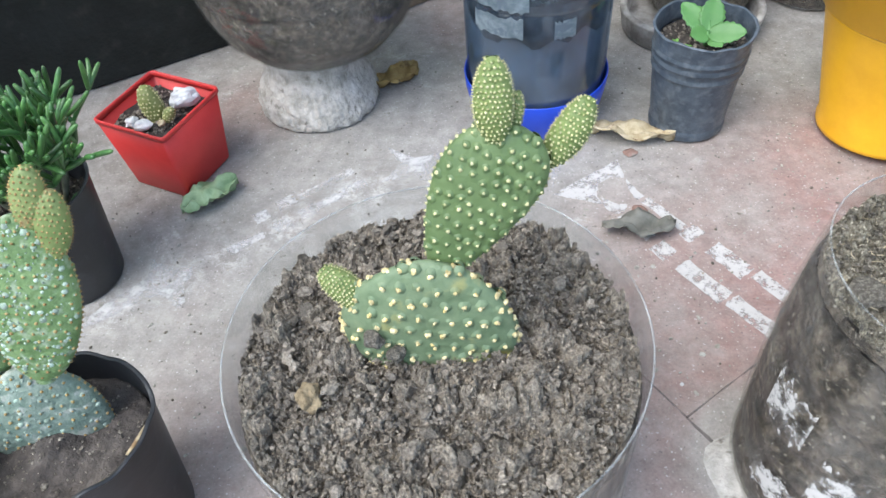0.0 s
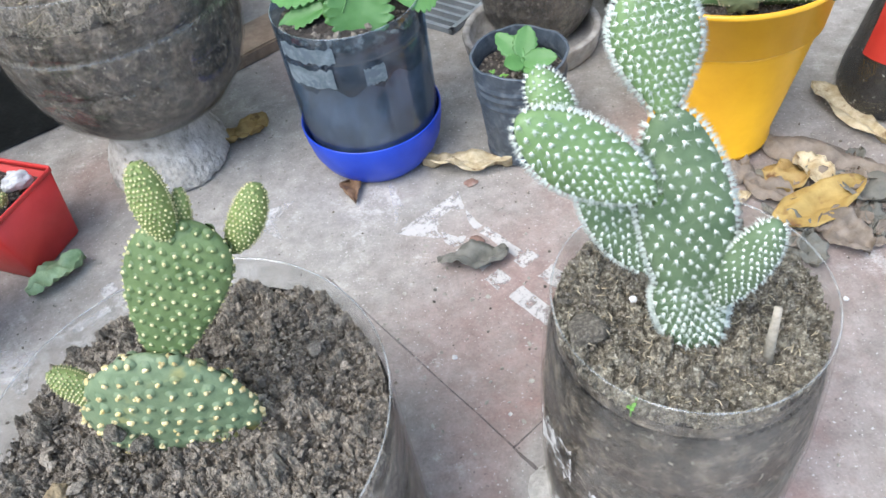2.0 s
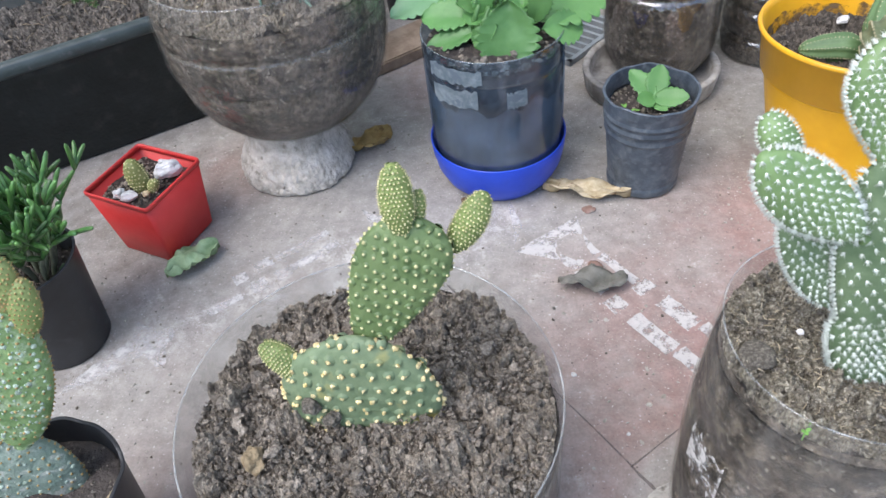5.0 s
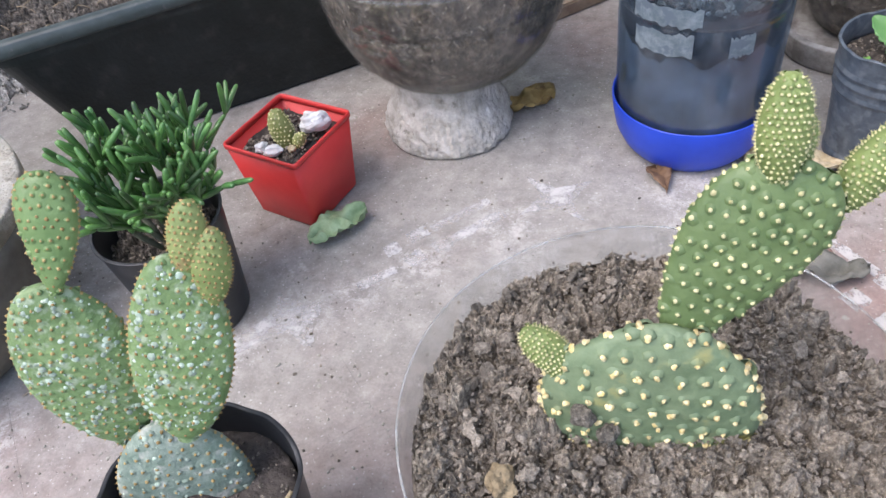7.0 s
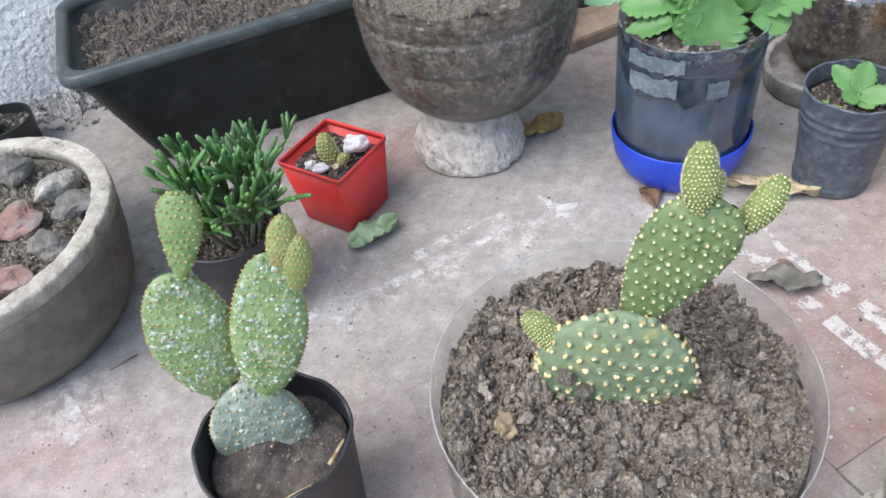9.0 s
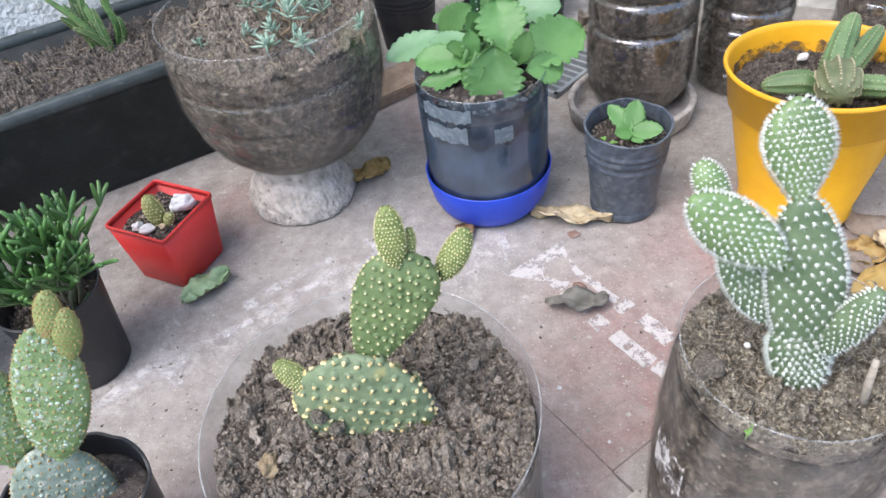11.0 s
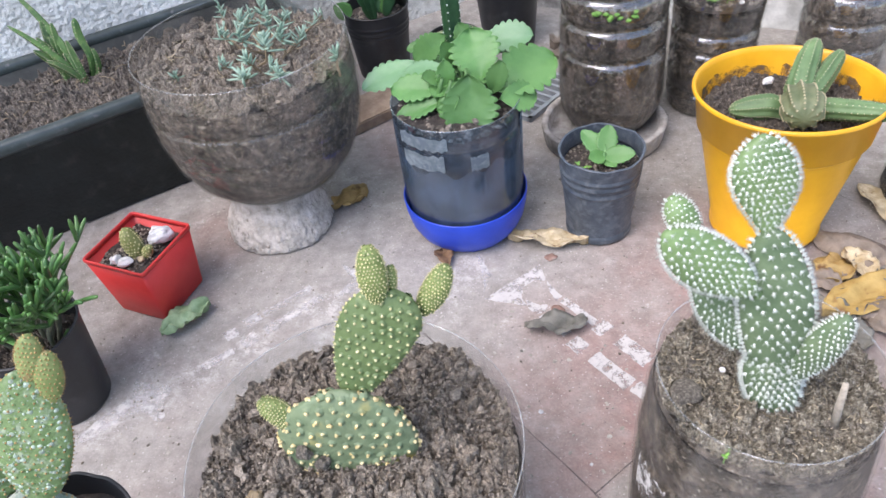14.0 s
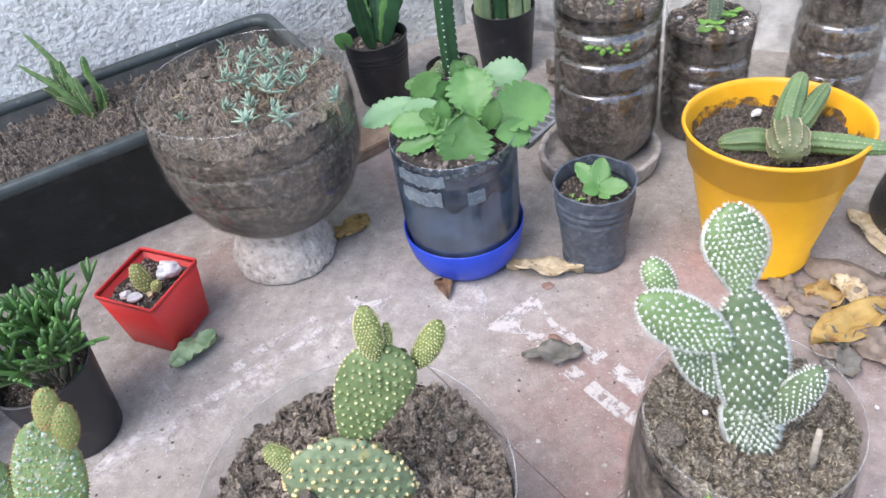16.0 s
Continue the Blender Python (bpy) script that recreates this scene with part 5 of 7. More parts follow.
pad(cact, o, (0.249, 0.2445, 0.182), (0.263, 0.2395, 0.2315), 0.0088, 0.006, face, M_PADB_OLD, M_AREO_W, 18, 0.00048, 17, 1.1, 0.48, 13, 0.0019, "side_pad", areole_label=WT)

# opuntia with pale flecks in the wavy black pot
o = (-0.155, 0.232, 0.083)
cact = thing("prickly_pear", *o, "green opuntia cactus with brown areoles and pale flecks", "cactus", "opuntia cacti")
face = (0.3, -0.85, 0.42)
BA = "brown areoles"
pad(cact, o, (-0.156, 0.227, 0.05), (-0.164, 0.2375, 0.128), 0.0285, 0.0075, face, M_PADC_OLD, M_AREO_B, 14, 0.0008, 21, 1.0, 0.5, 3, 0.0012, name="lower_pad", areole_label=BA, tubercle=2.0, flecks=200)
pad(cact, o, (-0.1795, 0.2375, 0.114), (-0.1822, 0.247, 0.203), 0.0232, 0.0068, face, M_PADC, M_AREO_B, 18, 0.0007, 22, 1.12, 0.46, 4, 0.0014, "big_pad", areole_label=BA, tubercle=2.3, flecks=420)
pad(cact, o, (-0.1478, 0.2355, 0.1235), (-0.1308, 0.258, 0.209), 0.0193, 0.0066, face, M_PADC, M_AREO_B, 18, 0.0007, 23, 1.02, 0.44, 4, 0.0014, "big_pad", areole_label=BA, tubercle=2.3, flecks=420)
pad(cact, o, (-0.1722, 0.2455, 0.201), (-0.1705, 0.268, 0.239), 0.0103, 0.0048, face, M_PADC_NEW, M_AREO_B, 12, 0.00066, 24, 1.35, 0.62, 3, 0.0012, "upper_pad", obovate=True, areole_label=BA, tubercle=2.2)
M_PADY = mat("young_pad_green", ((0.15, 0.21, 0.06), (0.25, 0.29, 0.1)), 0.5, 80, 0.2, spots=(0.28, 0.17, 0.08), spot_scale=150, spot_cut=(0.56, 0.7))
pad(cact, o, (-0.1275, 0.2565, 0.2), (-0.1185, 0.2646, 0.2285), 0.0071, 0.0045, face, M_PADY, M_AREO_B, 12, 0.00058, 25, 1.05, 0.48, 4, 0.0013, "bud", areole_label=BA, tubercle=1.8)
pad(cact, o, (-0.1216, 0.254, 0.187), (-0.1134, 0.2625, 0.218), 0.0072, 0.0045, face, M_PADY, M_AREO_B, 12, 0.00058, 26, 1.1, 0.48, 4, 0.0013, "bud", areole_label=BA, tubercle=1.8)

# rhipsalis: forking chains of smooth pencil stems
o = (DX, DY, 0.07)
rhip = thing("rhipsalis", *o, "bushy green mistletoe cactus of forking pencil stems", "cactus")
rr = random.Random(5)


def stem_segment(p, d, length, r, material):
    side = Vector((rr.uniform(-1, 1), rr.uniform(-1, 1), rr.uniform(-0.4, 0.8))) * length * 0.05
    pts = [p + d * length * f + side * (4 * f * (1 - f)) for f in (0, 0.1, 0.35, 0.7, 0.92, 1.0)]
    bm = bmesh.new()
    tube(bm, pts, [r * q for q in (0.6, 0.85, 1.0, 1.0, 0.8, 0.4)], 8)
    part("stem", bm, material, rhip)
    return pts[-1]


def rhip_grow(p, d, level, r):
    length = rr.uniform(0.014, 0.026) * (1.0 if level else 1.25)
    q = stem_segment(p, d, length, r, M_RHIP if level else M_RHIP_OLD)
    if level >= 3 or (level >= 2 and rr.random() < 0.12):
        return
    for _ in range(rr.choice((2, 3, 3)) if level else 3):
        e = (d + Vector((rr.uniform(-1, 1), rr.uniform(-1, 1), rr.uniform(-0.35, 0.85))) * 0.66).normalized()
        if e.z < -0.1:
            e.z *= -0.3
        rhip_grow(q, e, level + 1, r * rr.uniform(0.9, 1.04))


for k in range(11):
    a = TAU * k / 11 * 2 + rr.uniform(-0.3, 0.3)
    q = rr.uniform(0.003, 0.014)
    lean = Vector((math.cos(a) * 0.42 + 0.03, math.sin(a) * 0.42 + 0.08, rr.uniform(0.65, 1.6))).normalized()
    rhip_grow(Vector((q * math.cos(a) + 0.01, q * math.sin(a), 0.003)), lean, 0, 0.00205)
# short fresh shoots at the foot of the bush
for k in range(5):
    a = -1.3 + 0.5 * k
    stem_segment(Vector((0.014 + 0.012 * math.cos(a), 0.012 * math.sin(a) - 0.003, 0.001)), Vector((math.cos(a) * 0.7, math.sin(a) * 0.7, 0.6)).normalized(), rr.uniform(0.007, 0.013), 0.0018, M_RHIP)


def blade(parent, name, base, tip, half, up, material, thick=0.0012, teeth=0, depth=0.06, droop=0.0, fold=0.1, peak=0.8, blunt=0.6, ns=22, nw=8, stalk=0.0, wave=0.0, seed=0, origin=(0, 0, 0), label=""):
    """A leaf with two sides and a toothed edge; droop bends it down, fold lifts its halves, wave crumples it."""
    rnd = random.Random(seed)
    base, tip = Vector(base) - Vector(origin), Vector(tip) - Vector(origin)
    along, across, out, length = frame_of(base, tip, up)
    bm = bmesh.new()
    layers = []
    for side in (1, -1):
        rows = []
        for i in range(ns + 1):
            s = i / ns
            w = half * max(0.03, math.sin(math.pi * min(0.999, s) ** peak) ** blunt)
            if s < stalk:
                w = half * 0.1
            tooth = depth * (abs(math.sin(teeth * math.pi * (s - 0.22))) ** 0.7 - 0.7) if teeth and s > 0.22 else 0.0
            row = []
            for k in range(nw + 1):
                u = 2 * k / nw - 1
                th = thick * (1 - 0.8 * abs(u) ** 3) * (0.4 + 0.6 * math.sin(math.pi * min(0.98, 0.08 + s * 0.9)))
                z = fold * half * abs(u) ** 1.5 - droop * length * s * s + wave * half * (noise.noise(Vector((s * 3 + seed, u * 1.6, seed * 0.7))) + 0.45 * noise.noise(Vector((s * 9 + seed, u * 4, seed * 1.7))))
                row.append(bm.verts.new(base + along * (length * s) + across * (w * u * (1 + tooth * abs(u) ** 5)) + out * (z + side * th * 0.5)))
            rows.append(row)
        for a, c in zip(rows, rows[1:]):
            for k in range(nw):
                bm.faces.new((a[k], a[k + 1], c[k + 1], c[k]) if side > 0 else (a[k], c[k], c[k + 1], a[k + 1]))
        layers.append(rows)
    a, c = layers
    for i in range(ns):
        bm.faces.new((a[i][0], a[i + 1][0], c[i + 1][0], c[i][0]))
        bm.faces.new((a[i][nw], c[i][nw], c[i + 1][nw], a[i + 1][nw]))
    for k in range(nw):
        bm.faces.new((a[0][k], c[0][k], c[0][k + 1], a[0][k + 1]))
        bm.faces.new((a[ns][k], a[ns][k + 1], c[ns][k + 1], c[ns][k]))
    if parent is None:
        return mesh_object(name, bm, material)
    return part(name, bm, material, parent, label)


# kalanchoe in the smoky bottle
o = (HX, HY, 0.134)
kal = thing("kalanchoe", *o, "kalanchoe with broad scalloped bright green leaves", "succulent plant")
KAL = ((0.055, 0.632, 0.155, 0.003, 0.617, 0.148, 0.0145, (-0.1, -0.3, 0.9), 1), (0.08, 0.592, 0.153, 0.031, 0.597, 0.154, 0.0125, (-0.1, -0.55, 0.8), 0),
       (0.08, 0.583, 0.145, 0.034, 0.581, 0.137, 0.009, (-0.1, -0.5, 0.9), 0), (0.101, 0.58, 0.17, 0.098, 0.555, 0.128, 0.0235, (0, -0.8, 0.6), 0),
       (0.112, 0.594, 0.155, 0.104, 0.622, 0.191, 0.0205, (0, -0.85, 0.5), 0), (0.118, 0.583, 0.15, 0.176, 0.609, 0.167, 0.0225, (-0.1, -0.6, 0.8), 0),
       (0.115, 0.645, 0.165, 0.158, 0.632, 0.176, 0.014, (0, -0.6, 0.8), 1), (0.085, 0.619, 0.187, 0.051, 0.625, 0.164, 0.0125, (-0.2, -0.7, 0.6), 0),
       (0.065, 0.646, 0.165, 0.045, 0.648, 0.164, 0.006, (0, -0.5, 0.8), 0), (0.08, 0.59, 0.15, 0.082, 0.59, 0.179, 0.008, (0.2, -0.9, 0.3), 0),
       (0.119, 0.581, 0.15, 0.129, 0.577, 0.18, 0.0088, (-0.1, -0.9, 0.4), 0), (0.08, 0.606, 0.165, 0.042, 0.616, 0.16, 0.0075, (0, -0.5, 0.85), 1),
       (0.093, 0.57, 0.156, 0.071, 0.574, 0.141, 0.0088, (-0.2, -0.7, 0.6), 0), (0.09, 0.618, 0.155, 0.082, 0.606, 0.186, 0.009, (0.3, -0.85, 0.3), 0),
       (0.105, 0.646, 0.155, 0.094, 0.65, 0.182, 0.009, (0, -0.9, 0.4), 0), (0.125, 0.57, 0.15, 0.158, 0.58, 0.146, 0.013, (0, -0.7, 0.7), 0))
for k, (x0, y0, z0, x1, y1, z1, h, up, pale) in enumerate(KAL):
    blade(kal, "leaf", (x0, y0, z0), (x1, y1, z1), h * 1.05, up, M_KAL_PALE if pale else M_KAL, 0.0024, 7.5, 0.25, 0.14, 0.24, 1.25, 0.6, 84, 14, seed=k, origin=o, wave=0.05)
kr = random.Random(72)
for k in range(16):
    a = TAU * k / 16 + kr.uniform(-0.15, 0.15)
    q, z = kr.uniform(0.024, 0.042), kr.uniform(0.132, 0.158)
    blade(kal, "leaf", (HX + 0.008 * math.cos(a), HY + 0.012 + 0.008 * math.sin(a), z), (HX + 0.004 + q * math.cos(a), HY + 0.014 + q * math.sin(a), z + kr.uniform(-0.004, 0.014)), kr.uniform(0.008, 0.014), (0.2 * math.cos(a), -0.35, 0.9), M_KAL, 0.002, 6.5, 0.25, 0.12, 0.2, 1.25, 0.6, 56, 12, seed=200 + k, origin=o, wave=0.05)
bm = bmesh.new()
for k in range(9):
    a = TAU * k / 9
    tube(bm, [(0.012 * math.cos(a), 0.012 * math.sin(a), -0.004), (0.016 * math.cos(a), 0.016 * math.sin(a), 0.015), (0.012 * math.cos(a + 0.4), 0.012 * math.sin(a + 0.4), 0.034)], [0.0028, 0.0024, 0.0018], 7)
part("stems", bm, M_KAL, kal, "pale green fleshy stems")

# seedling in the grey pot
o = (IX, IY, 0.078)
seedling = thing("kalanchoe", *o, "young kalanchoe seedling of four scalloped leaves", "succulent plant")
for k, (tip, h, z0) in enumerate((((0.197, 0.587, 0.101), 0.0085, 0.086), ((0.2215, 0.587, 0.104), 0.0095, 0.086), ((0.2385, 0.555, 0.094), 0.0085, 0.085), ((0.2, 0.556, 0.092), 0.0075, 0.085), ((0.222, 0.551, 0.085), 0.005, 0.082))):
    blade(seedling, "leaf", (0.2145, 0.5665, z0), tip, h, (0, -0.6, 0.8), M_KAL, 0.0014, 6, 0.2, 0.1, 0.15, 0.9, 0.6, 48, seed=30 + k, origin=o)
bm = bmesh.new()
tube(bm, [(0.0022, -0.0025, -0.002), (0.0022, -0.0025, 0.01)], [0.002, 0.0016], 8)
part("stem", bm, M_KAL, seedling)
wr = random.Random(61)


def weeds(x, y, z, n, r, label="tiny bright green weed seedlings", size=0.004, group=""):
    """A patch of small round seedling leaves."""
    top = thing("weed", x, y, z, label, "weed")
    for k in range(n):
        a, q = wr.uniform(0, TAU), r * math.sqrt(wr.random())
        p = Vector((q * math.cos(a), q * math.sin(a), 0))
        hgt = wr.uniform(0.002, 0.007)
        for m in range(wr.choice((2, 3))):
            b = a + m * 2.3 + wr.uniform(-0.5, 0.5)
            blade(top, "leaf", p + Vector((0, 0, hgt)), p + Vector((size * math.cos(b), size * math.sin(b), hgt + wr.uniform(0, 0.002))), size * 0.42, (0, 0, 1), M_WEED, 0.0004, ns=7, nw=4, seed=k)
        bm = bmesh.new()
        tube(bm, [p - Vector((0, 0, 0.001)), p + Vector((0, 0, hgt))], [0.0004, 0.0003], 5)
        part("stalk", bm, M_WEED, top)
    return top


weeds(0.1955, 0.5585, 0.0785, 4, 0.007, size=0.003)

# sedum in the jug
o = (GX, GY, 0.178)
sed = thing("sedum", *o, "straggly blue-green stonecrop with small rosettes", "succulent plant")
sr = random.Random(9)
ROSETTES = ((-0.0845, 0.6823, 0.206, 1.1), (-0.092, 0.6153, 0.207, 1.3), (-0.1282, 0.691, 0.203, 0.9), (-0.0791, 0.5564, 0.196, 1.3), (-0.0504, 0.5597, 0.195, 1.2), (-0.1504, 0.5978, 0.184, 0.8),
            (-0.007, 0.5865, 0.197, 1.0), (-0.0672, 0.601, 0.207, 1.3), (-0.0572, 0.658, 0.201, 1.1), (-0.101, 0.652, 0.206, 1.2), (-0.038, 0.625, 0.198, 1.0), (-0.105, 0.585, 0.197, 0.9), (-0.07, 0.64, 0.21, 1.1), (-0.03, 0.672, 0.194, 0.8), (-0.112, 0.625, 0.206, 1.1), (-0.082, 0.585, 0.2, 1.0), (-0.06, 0.575, 0.197, 0.9), (-0.055, 0.61, 0.208, 1.1), (-0.095, 0.67, 0.203, 0.9))
for k, (x, y, z, q) in enumerate(ROSETTES):
    tip = Vector((x, y, z)) - Vector(o)
    root = Vector((-0.078 - GX + sr.uniform(-0.015, 0.015), 0.615 - GY + sr.uniform(-0.02, 0.02), -0.002)) if k not in (5, 6) else Vector((tip.x, tip.y, -0.002))
    mid = root.lerp(tip, 0.55) + Vector((sr.uniform(-0.008, 0.008), sr.uniform(-0.008, 0.008), -0.003))
    bm = bmesh.new()
    tube(bm, [root, mid, tip - Vector((0, 0, 0.002)), tip], [0.0013, 0.0011, 0.0009, 0.0005], 6)
    stalk = part("stem", bm, M_STEM, sed, "thin brown woody stem")
    n = int(13 * q)
    axis = Euler((sr.uniform(-0.5, 0.5), sr.uniform(-0.5, 0.5), sr.uniform(0, TAU))).to_matrix()
    bm = bmesh.new()
    tube(bm, [tip - Vector((0, 0, 0.005)), tip, tip + Vector((0, 0, 0.003))], [0.0008, 0.0012, 0.0004], 6)
    rosette = part("rosette", bm, M_SED, sed)
    for j in range(n):
        bm = bmesh.new()
        a = 2.4 * j
        lift = 0.25 + 1.0 * j / n + sr.uniform(-0.3, 0.3)
        d = Vector((math.cos(a) * math.cos(lift), math.sin(a) * math.cos(lift), math.sin(lift)))
        d = axis @ d
        ln = q * 0.0115 * (1 - 0.4 * j / n) * sr.uniform(0.6, 1.3)
        p = tip.lerp(mid, 0.45 * (1 - j / n)) + Vector((0, 0, -0.001 + 0.004 * j / n))
        tube(bm, [p, p + d * ln * 0.3, p + d * ln * 0.75, p + d * ln], [0.0006, 0.0014 * q, 0.0012 * q, 0.0002], 6, 0.6)
        part("leaf", bm, M_SED, rosette)

# cactus of ribbed fingers in the yellow pot
o = (JX, JY, 0.12)
ech = thing("finger_cactus", *o, "sprawling green ribbed cactus of several thick fingers", "cactus")


def ribbed_finger(parent, origin, pts, radii, ribs, depth, material, spine_rows=0, seed=0, name="finger", round_tip=True, spine=0.0022, tuft=0.0006, spine_mat=None):
    """A ribbed stem along a curved path, with spine tufts on its ribs."""
    rnd = random.Random(seed)
    pts = [Vector(p) - Vector(origin) for p in pts]
    n = 22
    path, rad = [], []
    for i in range(n + 1):
        f = i / n * (len(pts) - 1)
        k = min(int(f), len(pts) - 2)
        q = f - k
        p0, p1 = pts[max(k - 1, 0)], pts[k]
        p2, p3 = pts[k + 1], pts[min(k + 2, len(pts) - 1)]
        path.append(0.5 * ((2 * p1) + (p2 - p0) * q + (2 * p0 - 5 * p1 + 4 * p2 - p3) * q * q + (3 * p1 - p0 - 3 * p2 + p3) * q ** 3))
        rad.append(float(np.interp(f, range(len(radii)), radii)))
    bm = bmesh.new()
    tf = Tufts()
    segs = ribs * 4
    rings = []
    for i, p in enumerate(path):
        d = (path[min(i + 1, n)] - path[max(i - 1, 0)]).normalized()
        s = d.cross(Vector((0.2, 0.1, 0.97))).normalized() if abs(d.z) < 0.9 else d.cross(Vector((0, 1, 0))).normalized()
        u = s.cross(d)
        r = rad[i]
        if round_tip and i > n - 4:
            r *= (1, 0.88, 0.65, 0.2)[i - (n - 3)]
        ring = []
        for k in range(segs):
            a = TAU * k / segs
            g = 1 + depth * (math.cos(ribs * a))
            ring.append(bm.verts.new(p + (s * math.cos(a) + u * math.sin(a)) * r * g))
        if spine_rows and i % max(1, n // spine_rows) == 0 and i < n:
            for k in range(ribs):
                a = TAU * k / ribs
                w = s * math.cos(a) + u * math.sin(a)
                q = p + w * r * (1 + depth)
                tf.bump(q, w, tuft, tuft * 0.7)
                for _ in range(4):
                    tf.bristle(q, w + Vector((rnd.uniform(-1, 1), rnd.uniform(-1, 1), rnd.uniform(-1, 1))) * 0.7, spine, spine * 0.055)
        rings.append(ring)
    for a, c in zip(rings, rings[1:]):
        for k in range(segs):
            j = (k + 1) % segs
            bm.faces.new((a[k], a[j], c[j], c[k]))
    bm.faces.new(rings[0][::-1])
    bm.faces.new(rings[-1])
    ob = part(name, bm, material, parent)
    if tf.v:
        tagged(raw("spine_coat", tf.v, tf.f, spine_mat or M_SPINE, ob), "short pale spines", kind="stuff")
    return ob


C0 = (0.371, 0.557, 0.124)
ribbed_finger(ech, o, [C0, (0.376, 0.57, 0.14), (0.387, 0.588, 0.156), (0.396, 0.6, 0.168)], [0.007, 0.0108, 0.0092, 0.0045], 9, 0.1, M_CER, 22, 1, spine=0.0014, tuft=0.00042)
ribbed_finger(ech, o, [C0, (0.386, 0.566, 0.137), (0.402, 0.581, 0.148), (0.416, 0.594, 0.158)], [0.006, 0.0088, 0.0078, 0.0042], 9, 0.1, M_CER, 22, 2, spine=0.0014, tuft=0.00042)
ribbed_finger(ech, o, [C0, (0.387, 0.543, 0.134), (0.41, 0.524, 0.14), (0.437, 0.503, 0.146)], [0.006, 0.0088, 0.008, 0.0035], 9, 0.1, M_CER, 22, 3, spine=0.0014, tuft=0.00042)
ribbed_finger(ech, o, [(0.363, 0.556, 0.125), (0.35, 0.559, 0.13), (0.334, 0.562, 0.129), (0.319, 0.564, 0.128)], [0.007, 0.0108, 0.0095, 0.004], 9, 0.1, M_CER, 22, 4, spine=0.0014, tuft=0.00042)
M_CERB = mat("corky_cactus_body", ((0.1, 0.13, 0.06), (0.17, 0.19, 0.1)), 0.65, 70, 0.2)
M_CORK = mat("straw_rib_cork", ((0.33, 0.29, 0.17), (0.46, 0.42, 0.28)), 0.8, 90, 0.1)
ribbed_finger(ech, o, [(0.372, 0.557, 0.126), (0.366, 0.541, 0.145), (0.36, 0.522, 0.151), (0.355, 0.503, 0.15)], [0.01, 0.0138, 0.0152, 0.0122], 10, 0.1, M_CERB, 22, 5, spine=0.0011, tuft=0.0009, spine_mat=M_CORK)

ech.location += Vector((-0.004, -0.009, -0.006))
# the yellow pot leans back on the uneven floor, with all that is in it
LEAN = Matrix.Translation((JX, JY, 0.0028)) @ Euler((radians(-3.5), 0, 0)).to_matrix().to_4x4() @ Matrix.Translation((-JX, -JY, 0))
for leaning in (pot_j, soil_j, ech):
    leaning.location = LEAN @ leaning.location
    leaning.rotation_euler = (radians(-3.5), 0, 0)

# small cactus and stones in the red pot
o = (-0.208, 0.513, 0.06)
mini = thing("small_cactus", *o, "small stubby yellow-green cactus with tubercles", "cactus")
M_MINI = mat("olive_cactus", ((0.14, 0.17, 0.045), (0.24, 0.26, 0.09)), 0.6, 90, 0.2)
pad(mini, o, (-0.208, 0.513, 0.055), (-0.2105, 0.517, 0.0855), 0.0088, 0.008, (0, -1, 0.3), M_MINI, M_AREO_Y, 9, 0.0009, 51, 0.9, 0.4, 2, 0.0015, "body", areole_label="straw-coloured areoles")
pad(mini, o, (-0.2, 0.509, 0.058), (-0.191, 0.51, 0.0695), 0.0045, 0.004, (0, -1, 0.3), M_MINI, M_AREO_Y, 5, 0.0007, 52, 0.9, 0.4, 2, 0.0012, "offset", areole_label="straw-coloured areoles")


def rock(name, x, y, z, sx, sy, sz, material, label, seed, rot=0.0, tilt=0.0, rough=0.3, group="", category="stone"):
    """A faceted uneven stone resting at height z."""
    rnd = random.Random(seed)
    bm = bmesh.new()
    bmesh.ops.create_icosphere(bm, subdivisions=4, radius=1)
    for v in bm.verts:
        k = 1 + rough * noise.noise(v.co * 1.3 + Vector((seed * 3.1, seed, 0))) - 0.3 * rough * abs(noise.noise(v.co * 2.6 + Vector((seed, 0, seed)))) + 0.12 * rough * noise.noise(v.co * 9 + Vector((0, seed, 0)))
        v.co = Vector((v.co.x * sx, v.co.y * sy, v.co.z * sz)) * k
    low = min(v.co.z for v in bm.verts)
    ob = mesh_object(name, bm, material, smooth=False)
    ob.location = (x, y, z - low * 0.85)
    ob.rotation_euler = (tilt, 0, rot)
    return tagged(ob, label, category, group)


for k, (x, y, z, sx, sy, sz, m, r) in enumerate(((-0.186, 0.523, 0.061, 0.0125, 0.006, 0.0085, M_STONE, 0.4), (-0.212, 0.4965, 0.0605, 0.007, 0.0045, 0.004, M_STONE, 0.2), (-0.2225, 0.5015, 0.0605, 0.005, 0.004, 0.0035, M_STONE, 1.0),
                                                 (-0.194, 0.535, 0.0605, 0.007, 0.005, 0.005, M_STONE, 0.0), (-0.199, 0.5, 0.0605, 0.003, 0.003, 0.003, M_LEAF_TAN, 0.0))):
    rock("stone", x, y, z, sx, sy, sz, m, "small white chalky stone in the red pot", 70 + k, r, 0.3, 0.35, "white stones in the red pot")

